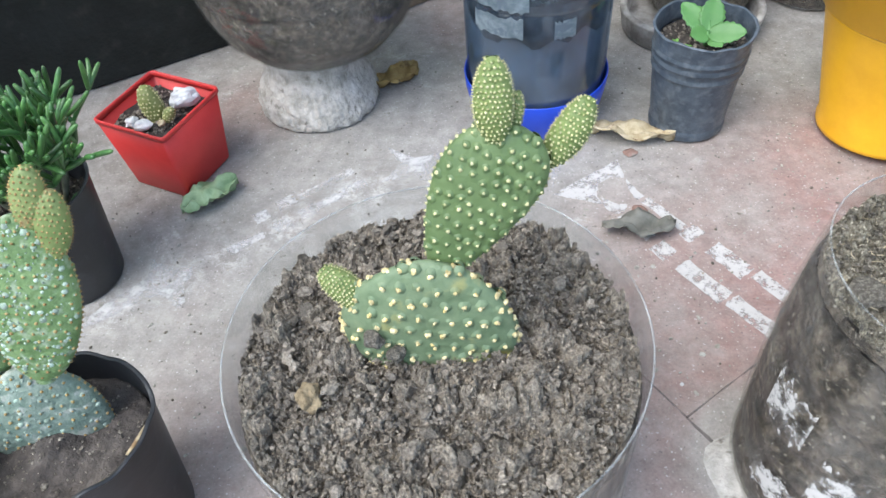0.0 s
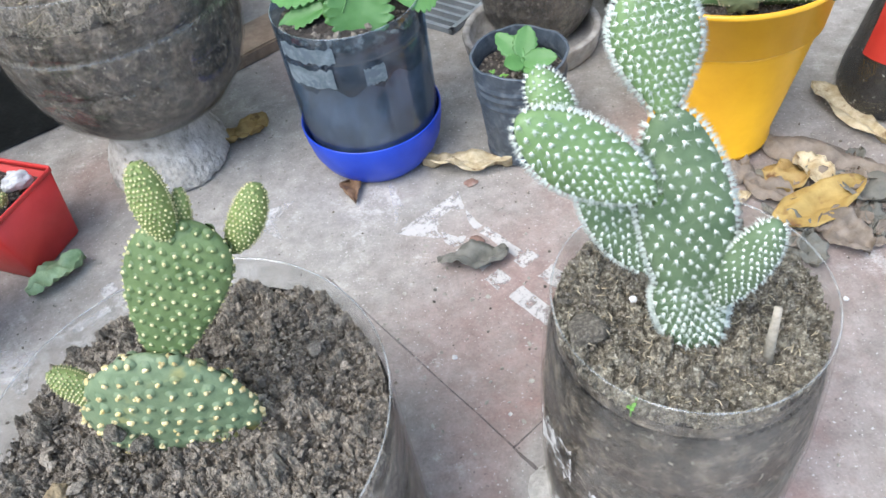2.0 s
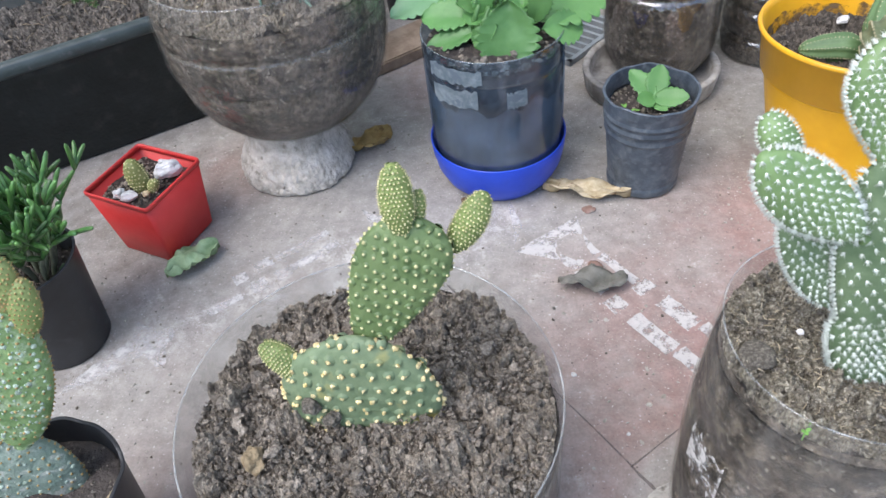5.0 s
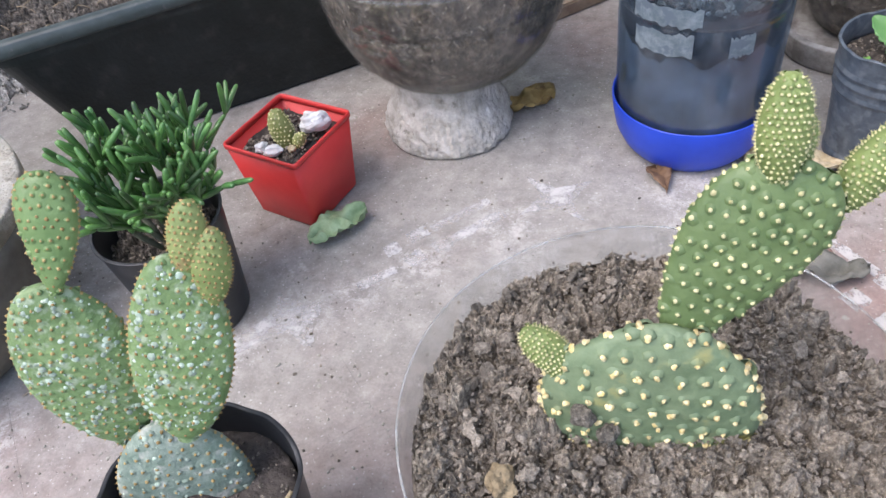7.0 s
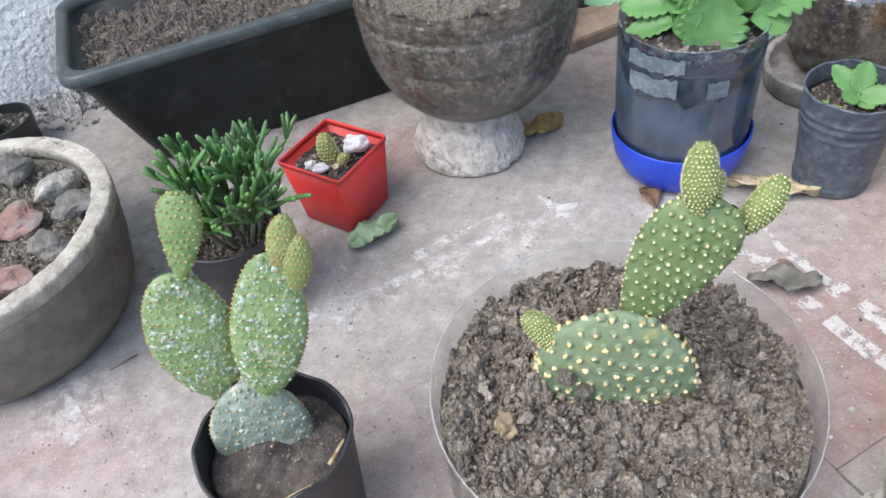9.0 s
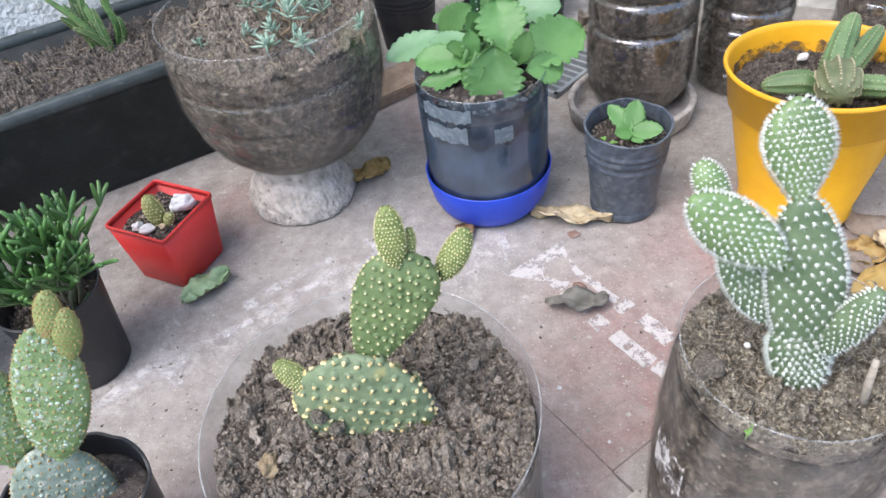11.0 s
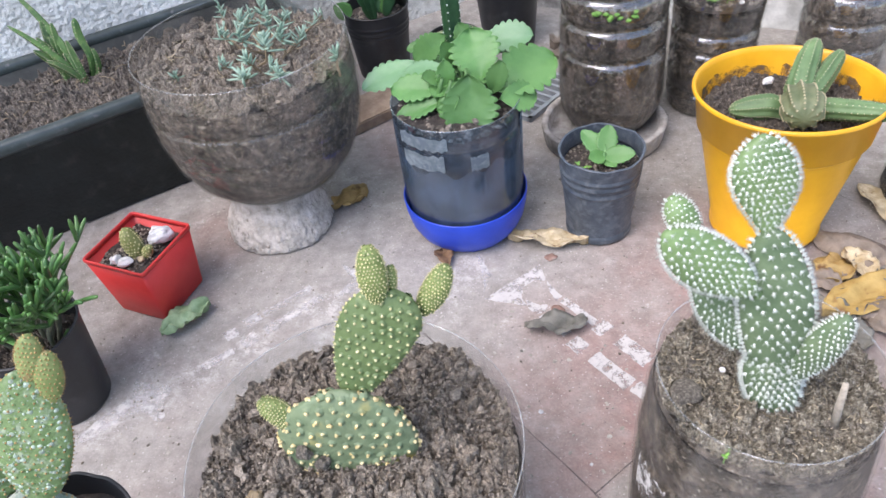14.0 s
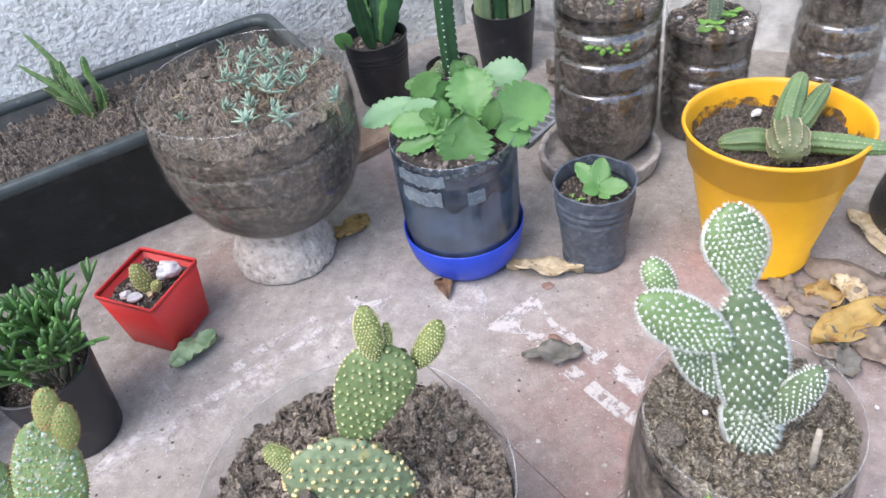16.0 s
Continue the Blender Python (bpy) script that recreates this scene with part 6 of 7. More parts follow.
# stones in the concrete planter
for k, (x, y, sx, sy, sz, m, r, lab) in enumerate(((-0.466, 0.449, 0.017, 0.015, 0.012, M_GSTONE, 0.3, "rounded shiny grey stone on dry soil"), (-0.412, 0.431, 0.0075, 0.02, 0.01, M_LSTONE, -0.75, "long pale flat stone on dry soil"),
                                                   (-0.385, 0.413, 0.018, 0.013, 0.009, M_GSTONE, 0.4, "dull grey-brown stone on dry soil"), (-0.428, 0.39, 0.021, 0.018, 0.009, M_RSTONE, 0.2, "flat reddish brick fragment on dry soil"),
                                                   (-0.38, 0.366, 0.016, 0.013, 0.011, M_GSTONE, -0.2, "angular blue-grey stone on dry soil"), (-0.391, 0.327, 0.02, 0.013, 0.009, M_RSTONE, 0.5, "orange-brown brick fragment on dry soil"))):
    rock("stone", x, y, 0.086, sx, sy, sz, m, lab, 90 + k, r, 0.15, 0.4, "stones in the concrete planter")

# plants in the trough
o = (-0.338, 0.772, 0.092)
clump = thing("grass_like_cactus", *o, "clump of thin green upright segmented stems", "succulent plant")
tr = random.Random(23)
M_CLUMP = mat("knobbly_stem_green", ((0.04, 0.1, 0.026), (0.1, 0.195, 0.05)), 0.5, 90, 0.2, rand=0.3, spots=(0.17, 0.23, 0.08), spot_scale=120, spot_cut=(0.58, 0.7))
CLUMP_O = Vector(o)
for k, (tx, ty, tz, r) in enumerate(((-0.378, 0.8, 0.189, 0.0042), (-0.383, 0.77, 0.168, 0.0033), (-0.358, 0.79, 0.162, 0.0045), (-0.348, 0.79, 0.158, 0.0045), (-0.338, 0.785, 0.139, 0.004),
                                     (-0.366, 0.766, 0.14, 0.0042), (-0.352, 0.782, 0.146, 0.0046), (-0.362, 0.775, 0.15, 0.004), (-0.356, 0.762, 0.128, 0.0036), (-0.343, 0.778, 0.128, 0.0038))):
    a = tr.uniform(0, TAU)
    root = CLUMP_O + Vector((0.009 * math.cos(a), 0.006 * math.sin(a), -0.002))
    tip = Vector((tx, ty, tz))
    bend = Vector((tr.uniform(-0.002, 0.006), tr.uniform(-0.003, 0.003), 0.004))
    ribbed_finger(clump, o, [root, root.lerp(tip, 0.35) + bend, root.lerp(tip, 0.7) + bend * 0.8, tip], [r * 0.7, r, r * 0.85, r * 0.4], 4, 0.24, M_CLUMP, 14, k, "stem", spine=0.0009, tuft=0.0005)
ribbed_finger(clump, o, [(-0.329, 0.785, 0.088), (-0.322, 0.789, 0.115), (-0.327, 0.795, 0.138), (-0.3265, 0.8, 0.156)], [0.0022, 0.0034, 0.0044, 0.003], 4, 0.2, M_CLUMP, 10, 33, "stem", spine=0.0009, tuft=0.0005)
ribbed_finger(clump, o, [(-0.325, 0.784, 0.088), (-0.317, 0.787, 0.102), (-0.316, 0.79, 0.115), (-0.318, 0.792, 0.124)], [0.002, 0.0028, 0.003, 0.0018], 4, 0.2, M_CLUMP, 10, 34, "stem", spine=0.0009, tuft=0.0005)
clump.location += Vector((0.003, -0.015, 0.009))
sr2 = random.Random(77)
straw = thing("straw", 0, 0, 0.107, "dry straw and root bits on the soil", "plant litter", kind="stuff")
bm = bmesh.new()
for _ in range(150):
    i, j = sr2.random(), sr2.random()
    p = TD * (T0 + 0.025 + (T1 - T0 - 0.05) * i) + TN * (N0 + 0.022 + (N1 - N0 - 0.044) * j)
    a = sr2.uniform(0, TAU)
    d = Vector((math.cos(a), math.sin(a), sr2.uniform(-0.1, 0.3))) * sr2.uniform(0.005, 0.018)
    p = Vector((p.x, p.y, sr2.uniform(0.002, 0.005)))
    tube(bm, [p, p + d * 0.5 + Vector((0, 0, 0.001)), p + d], [0.0005, 0.0005, 0.0003], 5)
part("bits", bm, M_STEM, straw)

# plants by the wall
o = (NX, NY, 0.076)
seg = thing("christmas_cactus", *o, "upright dark green flat-stemmed cactus", "cactus")
nr_ = random.Random(31)
for k in range(13):
    a = nr_.uniform(0, TAU)
    root = Vector((0.011 * math.cos(a), 0.011 * math.sin(a), -0.002)) + Vector(o)
    tip = root + Vector((0.05 * math.cos(a) * nr_.uniform(0.3, 1), 0.035 * math.sin(a), nr_.uniform(0.07, 0.12)))
    blade(seg, "stem", root, tip, nr_.uniform(0.006, 0.01), (nr_.uniform(-0.4, 0.4), -1, 0.2), M_DARKGREEN if k % 3 else M_KAL, 0.003, 5, 0.35, -0.05, 0.0, 0.8, 0.5, seed=k, origin=o)
blade(seg, "leaf", (NX - 0.03, NY - 0.008, 0.083), (NX - 0.048, NY - 0.018, 0.102), 0.011, (-0.2, -0.8, 0.6), M_KAL, 0.0016, 5, 0.06, origin=o)
o = (PX, PY, 0.074)
col = thing("column_cactus", *o, "dark green ribbed column cactus with white spine tufts", "cactus")
ribbed_finger(col, o, [(PX, PY, 0.07), (PX, PY, 0.13), (PX + 0.001, PY, 0.19), (PX + 0.001, PY, 0.25)], [0.0095, 0.0099, 0.0099, 0.009], 5, 0.2, M_DARKGREEN, 30, 8, "column", spine=0.0018, tuft=0.0011, spine_mat=M_AREO_W)
for k, (dx, dy, r) in enumerate(((-0.018, -0.006, 0.009), (0.018, 0.004, 0.0115), (-0.014, 0.014, 0.007))):
    ob_ = (PX + dx, PY + dy, 0.074)
    ball = thing("globe_cactus", *ob_, "small round ribbed cactus with straw-coloured spines", "cactus", "globe cacti")
    ribbed_finger(ball, ob_, [(ob_[0], ob_[1], 0.072), (ob_[0], ob_[1], 0.072 + r * 0.6), (ob_[0], ob_[1], 0.072 + r * 1.2), (ob_[0], ob_[1], 0.072 + r * 1.8)], [r * 0.6, r, r * 0.95, r * 0.4], 10, 0.1, M_CER, 6, 60 + k, "body")
o = (OX, OY, 0.075)
M_COLP = mat("pale_column_green", ((0.15, 0.23, 0.11), (0.26, 0.35, 0.19)), 0.55, 50, 0.1)
cols = thing("column_cactus", *o, "group of pale green column cacti in a black pot", "cactus")
for k, (dx, r, m) in enumerate(((-0.026, 0.0105, M_COLP), (-0.004, 0.0085, M_DARKGREEN), (0.016, 0.0095, M_COLP), (0.03, 0.006, M_COLP))):
    ribbed_finger(cols, o, [(OX + dx, OY - 0.006, 0.07), (OX + dx, OY - 0.006, 0.12), (OX + dx * 1.1, OY - 0.006, 0.16), (OX + dx * 1.15, OY - 0.006, 0.2)], [r, r, r, r * 0.8], 5, 0.14, m, 0, 70 + k, "column")
o = (LX, LY, 0.131)
ml = thing("column_cactus", *o, "thin grey-green knobbly column cactus", "cactus")
ribbed_finger(ml, o, [(LX + 0.002, LY, 0.125), (LX + 0.003, LY, 0.15), (LX + 0.002, LY + 0.002, 0.18), (LX, LY + 0.002, 0.21)], [0.007, 0.0075, 0.0075, 0.006], 8, 0.12, mat("grey_green_cactus", ((0.1, 0.15, 0.1), (0.18, 0.24, 0.17)), 0.6, 80, 0.2), 14, 81, "column")
weeds(LX - 0.008, LY - 0.022, 0.132, 7, 0.011, size=0.0085)
weeds(LX + 0.022, LY - 0.006, 0.132, 5, 0.01, size=0.0085)
weeds(MX - 0.005, MY - 0.01, 0.147, 6, 0.02, "small green weeds on soil", 0.006)
weeds(KX, KY, 0.188, 5, 0.03, "small green weeds on mossy soil", 0.005)
for k, (dx, dy) in enumerate(((0.03, -0.02), (0.012, -0.034), (0.034, -0.008), (-0.03, 0.01))):
    rock("pebble", LX + dx, LY + dy, 0.131, 0.003, 0.0025, 0.002, M_STONE, "small white pebble on dark soil", 120 + k, k, 0, 0.3, "white pebbles")
# moss and seedlings pressed against the wall of the tall bottle
bm = bmesh.new()
mr_ = random.Random(8)
for k in range(14):
    a = radians(mr_.uniform(238, 282))
    z = 0.155 + mr_.uniform(-0.005, 0.005)
    p = Vector((0.0562 * math.cos(a), 0.0562 * math.sin(a), z))
    d = Vector((-math.sin(a), math.cos(a), 0)) * mr_.choice((-1, 1)) * mr_.uniform(0.004, 0.007) + Vector((0, 0, mr_.uniform(-0.003, 0.004)))
    tube(bm, [p, p + d * 0.5, p + d], [0.001, 0.0042, 0.0014], 8, 0.5)
seedlings = thing("seedling", KX, KY, 0, "bright green seedlings at the wall of the tall bottle", "weed", kind="stuff")
part("leaves", bm, M_WEED, seedlings)


# ---- loose things on the floor ----
def fallen_leaf(x0, y0, x1, y1, half, material, label, seed, z=0.003, wave=0.6, fold=0.25, droop=0.0, peak=0.9, blunt=0.7, lift=0.0, tilt=0.0, name="fallen_leaf", teeth=0):
    """A dry curled leaf lying on the floor from stalk to tip."""
    ob = blade(None, name, (x0, y0, z), (x1, y1, z + lift), half, (tilt, tilt * 0.5, 1), material, 0.0005, teeth, 0.3 if teeth else 0, droop, fold, peak, blunt, 24, 10, wave=wave, seed=seed)
    low = min(v.co.z for v in ob.data.vertices)
    ob.location.z = 0.0006 - low
    return tagged(ob, label, "leaf", "dry leaves on the floor")


leaf_rnd = random.Random(15)
fallen_leaf(0.125, 0.556, 0.199, 0.541, 0.0125, M_LEAF_TAN, "dry crumpled tan leaf beside the grey pot", 1, wave=0.8)
fallen_leaf(0.062, 0.549, 0.068, 0.519, 0.0095, mat("dark_brown_leaf", ((0.1, 0.056, 0.03), (0.19, 0.115, 0.065)), 0.75, 60, 0.3), "dry dark brown triangular leaf scrap", 2, peak=0.4, blunt=0.9, wave=0.4)
fallen_leaf(0.185, 0.4435, 0.132, 0.441, 0.0125, M_LEAF_GREY, "curled grey-brown dead leaf on the white motif", 3, wave=0.9, fold=0.3, blunt=0.5, peak=0.75)
fallen_leaf(-0.1905, 0.462, -0.153, 0.4955, 0.0135, M_LEAF_GREEN, "fallen pale green leaf beside the red pot", 4, wave=0.8, peak=0.8, blunt=0.5, teeth=5)
fallen_leaf(-0.055, 0.622, -0.018, 0.648, 0.015, M_LEAF_OCHRE, "dry ochre leaf beside the cement foot", 5, blunt=0.5)
fallen_leaf(0.372, 0.434, 0.452, 0.468, 0.017, M_LEAF_YELLOW, "large dry yellow-ochre leaf with a curled tip", 6, wave=0.5, lift=0.004)
fallen_leaf(0.393, 0.536, 0.48, 0.462, 0.0185, M_LEAF_BROWN, "long curved brown dead leaf", 7, wave=0.6, fold=-0.3, lift=0.004)
fallen_leaf(0.462, 0.594, 0.489, 0.507, 0.0125, M_LEAF_TAN, "pale tan dead leaf beside the juice bottle", 8, wave=0.5)
fallen_leaf(0.402, 0.503, 0.399, 0.468, 0.0165, M_LEAF_OCHRE, "round dry brown-yellow leaf", 9, blunt=0.4)
fallen_leaf(0.41, 0.44, 0.428, 0.402, 0.0145, M_LEAF_BROWN, "small dry brown leaf", 10, blunt=0.5)
fallen_leaf(0.43, 0.475, 0.5, 0.44, 0.02, M_LEAF_GREY, "dull grey-brown dead leaf", 11, wave=0.5)
fallen_leaf(0.35, 0.468, 0.374, 0.478, 0.006, M_LEAF_TAN, "small torn tan leaf scrap", 12)
fallen_leaf(0.37, 0.488, 0.4, 0.458, 0.012, M_LEAF_BROWN, "torn brown leaf scrap", 13)
fallen_leaf(0.415, 0.505, 0.43, 0.47, 0.013, M_LEAF_TAN, "pale torn leaf scrap", 14)
fallen_leaf(0.385, 0.415, 0.372, 0.44, 0.01, M_LEAF_BROWN, "torn brown leaf scrap", 15)
fallen_leaf(0.44, 0.42, 0.47, 0.425, 0.009, M_LEAF_BROWN, "small dry brown leaf", 16)
fallen_leaf(0.2, 0.915, 0.26, 0.93, 0.022, M_LEAF_BROWN, "dry brown leaf at the foot of the wall", 17, blunt=0.5)
fallen_leaf(0.2, 0.895, 0.24, 0.905, 0.012, M_LEAF_BROWN, "dry brown leaf behind the bottle", 18)
for k in range(34):
    a, q = leaf_rnd.uniform(0, TAU), 0.055 * math.sqrt(leaf_rnd.random())
    x, y, w = 0.43 + 1.3 * q * math.cos(a), 0.462 + q * math.sin(a), leaf_rnd.uniform(0.006, 0.016)
    b_ = leaf_rnd.uniform(0, TAU)
    fallen_leaf(x, y, x + 2 * w * math.cos(b_), y + 2 * w * math.sin(b_), w * leaf_rnd.uniform(0.4, 0.8), leaf_rnd.choice((M_LEAF_BROWN, M_LEAF_BROWN, M_LEAF_GREY, M_LEAF_GREY)), "torn scrap of a dry brown leaf", 300 + k, wave=0.7, blunt=leaf_rnd.uniform(0.35, 0.9), peak=leaf_rnd.uniform(0.6, 1.3), teeth=leaf_rnd.choice((0, 2, 3)))
rock("pebble", 0.1627, 0.4625, 0, 0.0065, 0.004, 0.003, M_RSTONE, "smooth brown pebble on the white motif", 140, -0.5, 0, 0.15)
rock("pebble", 0.163, 0.53, 0, 0.0055, 0.005, 0.0012, M_RSTONE, "flat pinkish tile chip", 141, 0.3, 0, 0.3)
for k, (x, y, s, m) in enumerate(((0.1385, 0.36, 0.0019, M_STONE), (0.1705, 0.313, 0.0012, M_STONE), (0.128, 0.421, 0.0014, M_GSTONE), (0.4, 0.37, 0.0018, M_STONE))):
    rock("pebble", x, y, 0, s, s, s * 0.6, m, "tiny white grain on the floor", 150 + k, k, 0, 0.3, "grains on the floor")
bm = bmesh.new()
tube(bm, [(-0.352, 0.322, 0.0015), (-0.343, 0.331, 0.002), (-0.335, 0.338, 0.0015)], [0.0006, 0.0008, 0.0005], 6)
tagged(mesh_object("twig", bm, M_LEAF_BROWN), "thin dark dry twig on the floor", "twig")
for k, (pts, m, lab) in enumerate((([(-0.173, 0.2305, 0.0855), (-0.164, 0.2255, 0.086)], M_STEM, "short straw chip on soil"), ([(-0.118, 0.217, 0.086), (-0.113, 0.232, 0.088)], M_STEM, "pale bark chip on soil"),
                                   ([(-0.137, 0.194, 0.0855), (-0.124, 0.204, 0.087)], M_STEM, "pale bark chip on soil"))):
    bm = bmesh.new()
    tube(bm, pts, [0.0013, 0.001], 7, 0.4)
    tagged(mesh_object("wood_chip", bm, M_LEAF_TAN), lab, "wood chip", "chips in the wavy pot")
bm = bmesh.new()
tube(bm, [(0.2685, 0.228, 0.16), (0.2675, 0.229, 0.179), (0.2668, 0.23, 0.197)], [0.002, 0.0019, 0.0014], 8, 0.6)
tagged(mesh_object("stick", bm, M_STICK), "pale broken stick standing in sandy soil", "stick")
rock("pebble", 0.36, 0.604, 0.121, 0.005, 0.0035, 0.003, M_STONE, "small white pebble on dark soil", 165, 0.5, 0, 0.4)
rock("pebble", 0.225, 0.2625, 0.168, 0.0016, 0.0016, 0.0013, M_LABELWHITE, "tiny white pebble on sandy soil", 160)
rock("pebble", 0.2045, 0.2505, 0.165, 0.0085, 0.007, 0.004, M_DRY, "rounded soil lump on sandy soil", 161, 0.4)
rock("pebble", -0.0155, 0.2125, 0.146, 0.005, 0.006, 0.004, mat("tan_clod", ((0.16, 0.12, 0.068), (0.3, 0.235, 0.14)), 0.9, 160, 0.9, 400), "tan root clod in lumpy soil", 162, 0.4, 0.3, 0.45)
weeds(0.213, 0.216, 0.166, 2, 0.004, "tiny green sprouts at the bottle wall", 0.002)
for k, (x, y, z) in enumerate(((0.0105, 0.2285, 0.162), (0.0193, 0.2275, 0.154))):
    rock("soil_clod", x, y + 0.001, z, 0.0042, 0.0032, 0.0036, M_DRY, "dry soil crumb stuck on a cactus joint", 170 + k, k, 0, 0.5, "crumbs on the cactus")

# crumbs of soil and sand strewn over the tiles
cr_ = random.Random(404)
crumb_pts, crumb_size = [], []
for cx, cy, spread, n_ in ((0.28, 0.5, 0.07, 330), (0.02, 0.5, 0.12, 330), (-0.1, 0.42, 0.12, 260), (-0.28, 0.28, 0.1, 700), (-0.1, 0.36, 0.1, 300), (0.16, 0.4, 0.08, 160), (-0.33, 0.5, 0.08, 220), (0.42, 0.46, 0.08, 260), (0.14, 0.66, 0.1, 220), (-0.2, 0.64, 0.07, 180), (0.14, 0.2, 0.06, 80)):
    for _ in range(n_):
        s = 0.00035 + 0.0009 * cr_.random() ** 3
        crumb_pts.append((cr_.gauss(cx, spread), cr_.gauss(cy, spread), s * 0.5))
        crumb_size.append(s)
for _ in range(1700):
    s = 0.0003 + 0.0008 * cr_.random() ** 3
    crumb_pts.append((cr_.uniform(-0.5, 0.55), cr_.uniform(0.12, 0.78), s * 0.4))
    crumb_size.append(s)
flake_rng = random.Random(909)
flake_pts = [(flake_rng.uniform(-0.45, 0.5), flake_rng.uniform(0.14, 0.72), 0.0002) for _ in range(900)]
crumbs = thing("floor_grit", 0, 0, 0, "scattered soil crumbs and sand grains on the tiles", "grit", kind="stuff")
tagged(clods("paint_flakes", flake_pts, [0.0005 + 0.0014 * flake_rng.random() ** 3 for _ in flake_pts], M_LSTONE, crumbs, 43, 0.45, 0.2), kind="stuff")
tagged(clods("soil_grains", crumb_pts[::3], crumb_size[::3], M_SOIL, crumbs, 41, 0.3, 0.7), kind="stuff")
tagged(clods("sand_grains", crumb_pts[1::3] + crumb_pts[2::3], crumb_size[1::3] + crumb_size[2::3], M_LSTONE, crumbs, 42, 0.3, 0.7), kind="stuff")

# weathered board and metal grate behind the bottle
bm = bmesh.new()
bmesh.ops.create_cube(bm, size=1)
bmesh.ops.scale(bm, verts=bm.verts[:], vec=(0.16, 0.055, 0.014))
bmesh.ops.bevel(bm, geom=bm.edges[:], offset=0.0015, segments=2, affect="EDGES")
board = mesh_object("board", bm, M_WOOD, smooth=False)
board.location, board.rotation_euler = (-0.02, 0.81, 0.0072), (0, 0, radians(37))
tagged(board, "weathered brown wooden board lying on the floor", "board")
grate = thing("grate", 0.17, 0.815, 0.0, "dark grey slotted metal grate lying on the floor", "grate")
grate.rotation_euler = (0, 0, radians(50))
for sx, sy, px, py in ((0.1, 0.005, 0, 0.03), (0.1, 0.005, 0, -0.03), (0.005, 0.065, 0.0475, 0), (0.005, 0.065, -0.0475, 0), *((0.004, 0.055, -0.036 + 0.012 * k, 0) for k in range(7))):
    bm = bmesh.new()
    bmesh.ops.create_cube(bm, size=1)
    bmesh.ops.scale(bm, verts=bm.verts[:], vec=(sx, sy, 0.006))
    bmesh.ops.translate(bm, verts=bm.verts[:], vec=(px, py, 0.0035))
    part("bar", bm, M_METAL, grate, smooth=False)

# small black pot with a tuft behind the concrete planter
round_pot("flower_pot", -0.613, 0.597, 0.034, 0.029, 0.042, 0.0012, M_BLACK, "small black nursery pot behind the concrete planter", "black nursery pots", seed=52)
soil_fill("soil", -0.613, 0.597, 0.032, 0.0305, 0.003, "brown soil", count=80, seed=53)
tuft = thing("tuft", -0.619, 0.59, 0.033, "small green moss-like tuft", "plant")
bm = bmesh.new()
for k in range(60):
    a = tr.uniform(0, TAU)
    p = Vector((0.012 * math.cos(a) * tr.random(), 0.012 * math.sin(a) * tr.random(), 0))
    tube(bm, [p, p + Vector((tr.uniform(-0.006, 0.006), tr.uniform(-0.006, 0.006), tr.uniform(0.01, 0.022)))], [0.0012, 0.0004], 5)
part("leaves", bm, M_DARKGREEN, tuft)

# juice bottle with a printed red label, filled with gravelly soil
QX, QY = 0.518, 0.572
outer = [(0.036, 0.0), (0.042, 0.003), (0.0445, 0.014), (0.0435, 0.03), (0.039, 0.055), (0.035, 0.08), (0.0325, 0.11), (0.031, 0.145), (0.03, 0.17)]
juice = bottle_pot("juice_bottle", QX, QY, 0, outer, M_JUICE, "clear juice bottle with red passion fruit label, full of dark soil", seed=71, soil_top=0.16, soil_material=mat("gravelly_black_soil", ((0.008, 0.0075, 0.007), (0.03, 0.028, 0.026)), 0.75, 160, 0.8, 300, spots=(0.32, 0.32, 0.3), spot_scale=300, spot_cut=(0.64, 0.7)))


def wrap(name, parent, a0, a1, z0, z1, lift, material, label="", shape=None, n=24, m=14):
    """A patch bent round the juice bottle; shape(u, v) tells whether a point belongs to it."""
    zs = [q for _, q in outer]
    rs_ = [r for r, _ in outer]
    bm = bmesh.new()
    grid = {}

    def at(i, j):
        if (i, j) not in grid:
            u, v = i / n, j / m
            if shape:
                u, v = shape(u, v)
            a, z = a0 + (a1 - a0) * u, z0 + (z1 - z0) * v
            r = float(np.interp(z, zs, rs_)) + lift
            grid[i, j] = bm.verts.new((r * math.cos(a), r * math.sin(a), z))
        return grid[i, j]

    for i in range(n):
        for j in range(m):
            bm.faces.new((at(i, j), at(i + 1, j), at(i + 1, j + 1), at(i, j + 1)))
    return part(name, bm, material, parent, label)


def disc(u, v):
    """Maps the unit square to a disc."""
    x, y = 2 * u - 1, 2 * v - 1
    return (0.5 + 0.5 * x * math.sqrt(1 - y * y / 2), 0.5 + 0.5 * y * math.sqrt(1 - x * x / 2))


label_mid = math.atan2(-0.572, 0.17 - 0.525) + radians(2)
lab = wrap("label", juice, label_mid - 0.85, label_mid + 0.95, 0.052, 0.163, 0.0004, M_LABELRED, "red printed label")
wrap("fruit_rim", lab, label_mid - 0.42, label_mid + 0.18, 0.082, 0.103, 0.0007, M_LABELWHITE, "white ring of a cut passion fruit", disc, 12, 12)
wrap("fruit_pulp", lab, label_mid - 0.34, label_mid + 0.10, 0.0845, 0.1005, 0.0010, M_FRUIT, "yellow fruit pulp", disc, 12, 12)
for k in range(3):
    a = label_mid - 0.42 + 0.36 * k
    wrap("brand_mark", lab, a, a + 0.24, 0.12, 0.142, 0.0008, M_LABELWHITE, "plain white shape of a brand mark", disc if k else None, 8, 8)
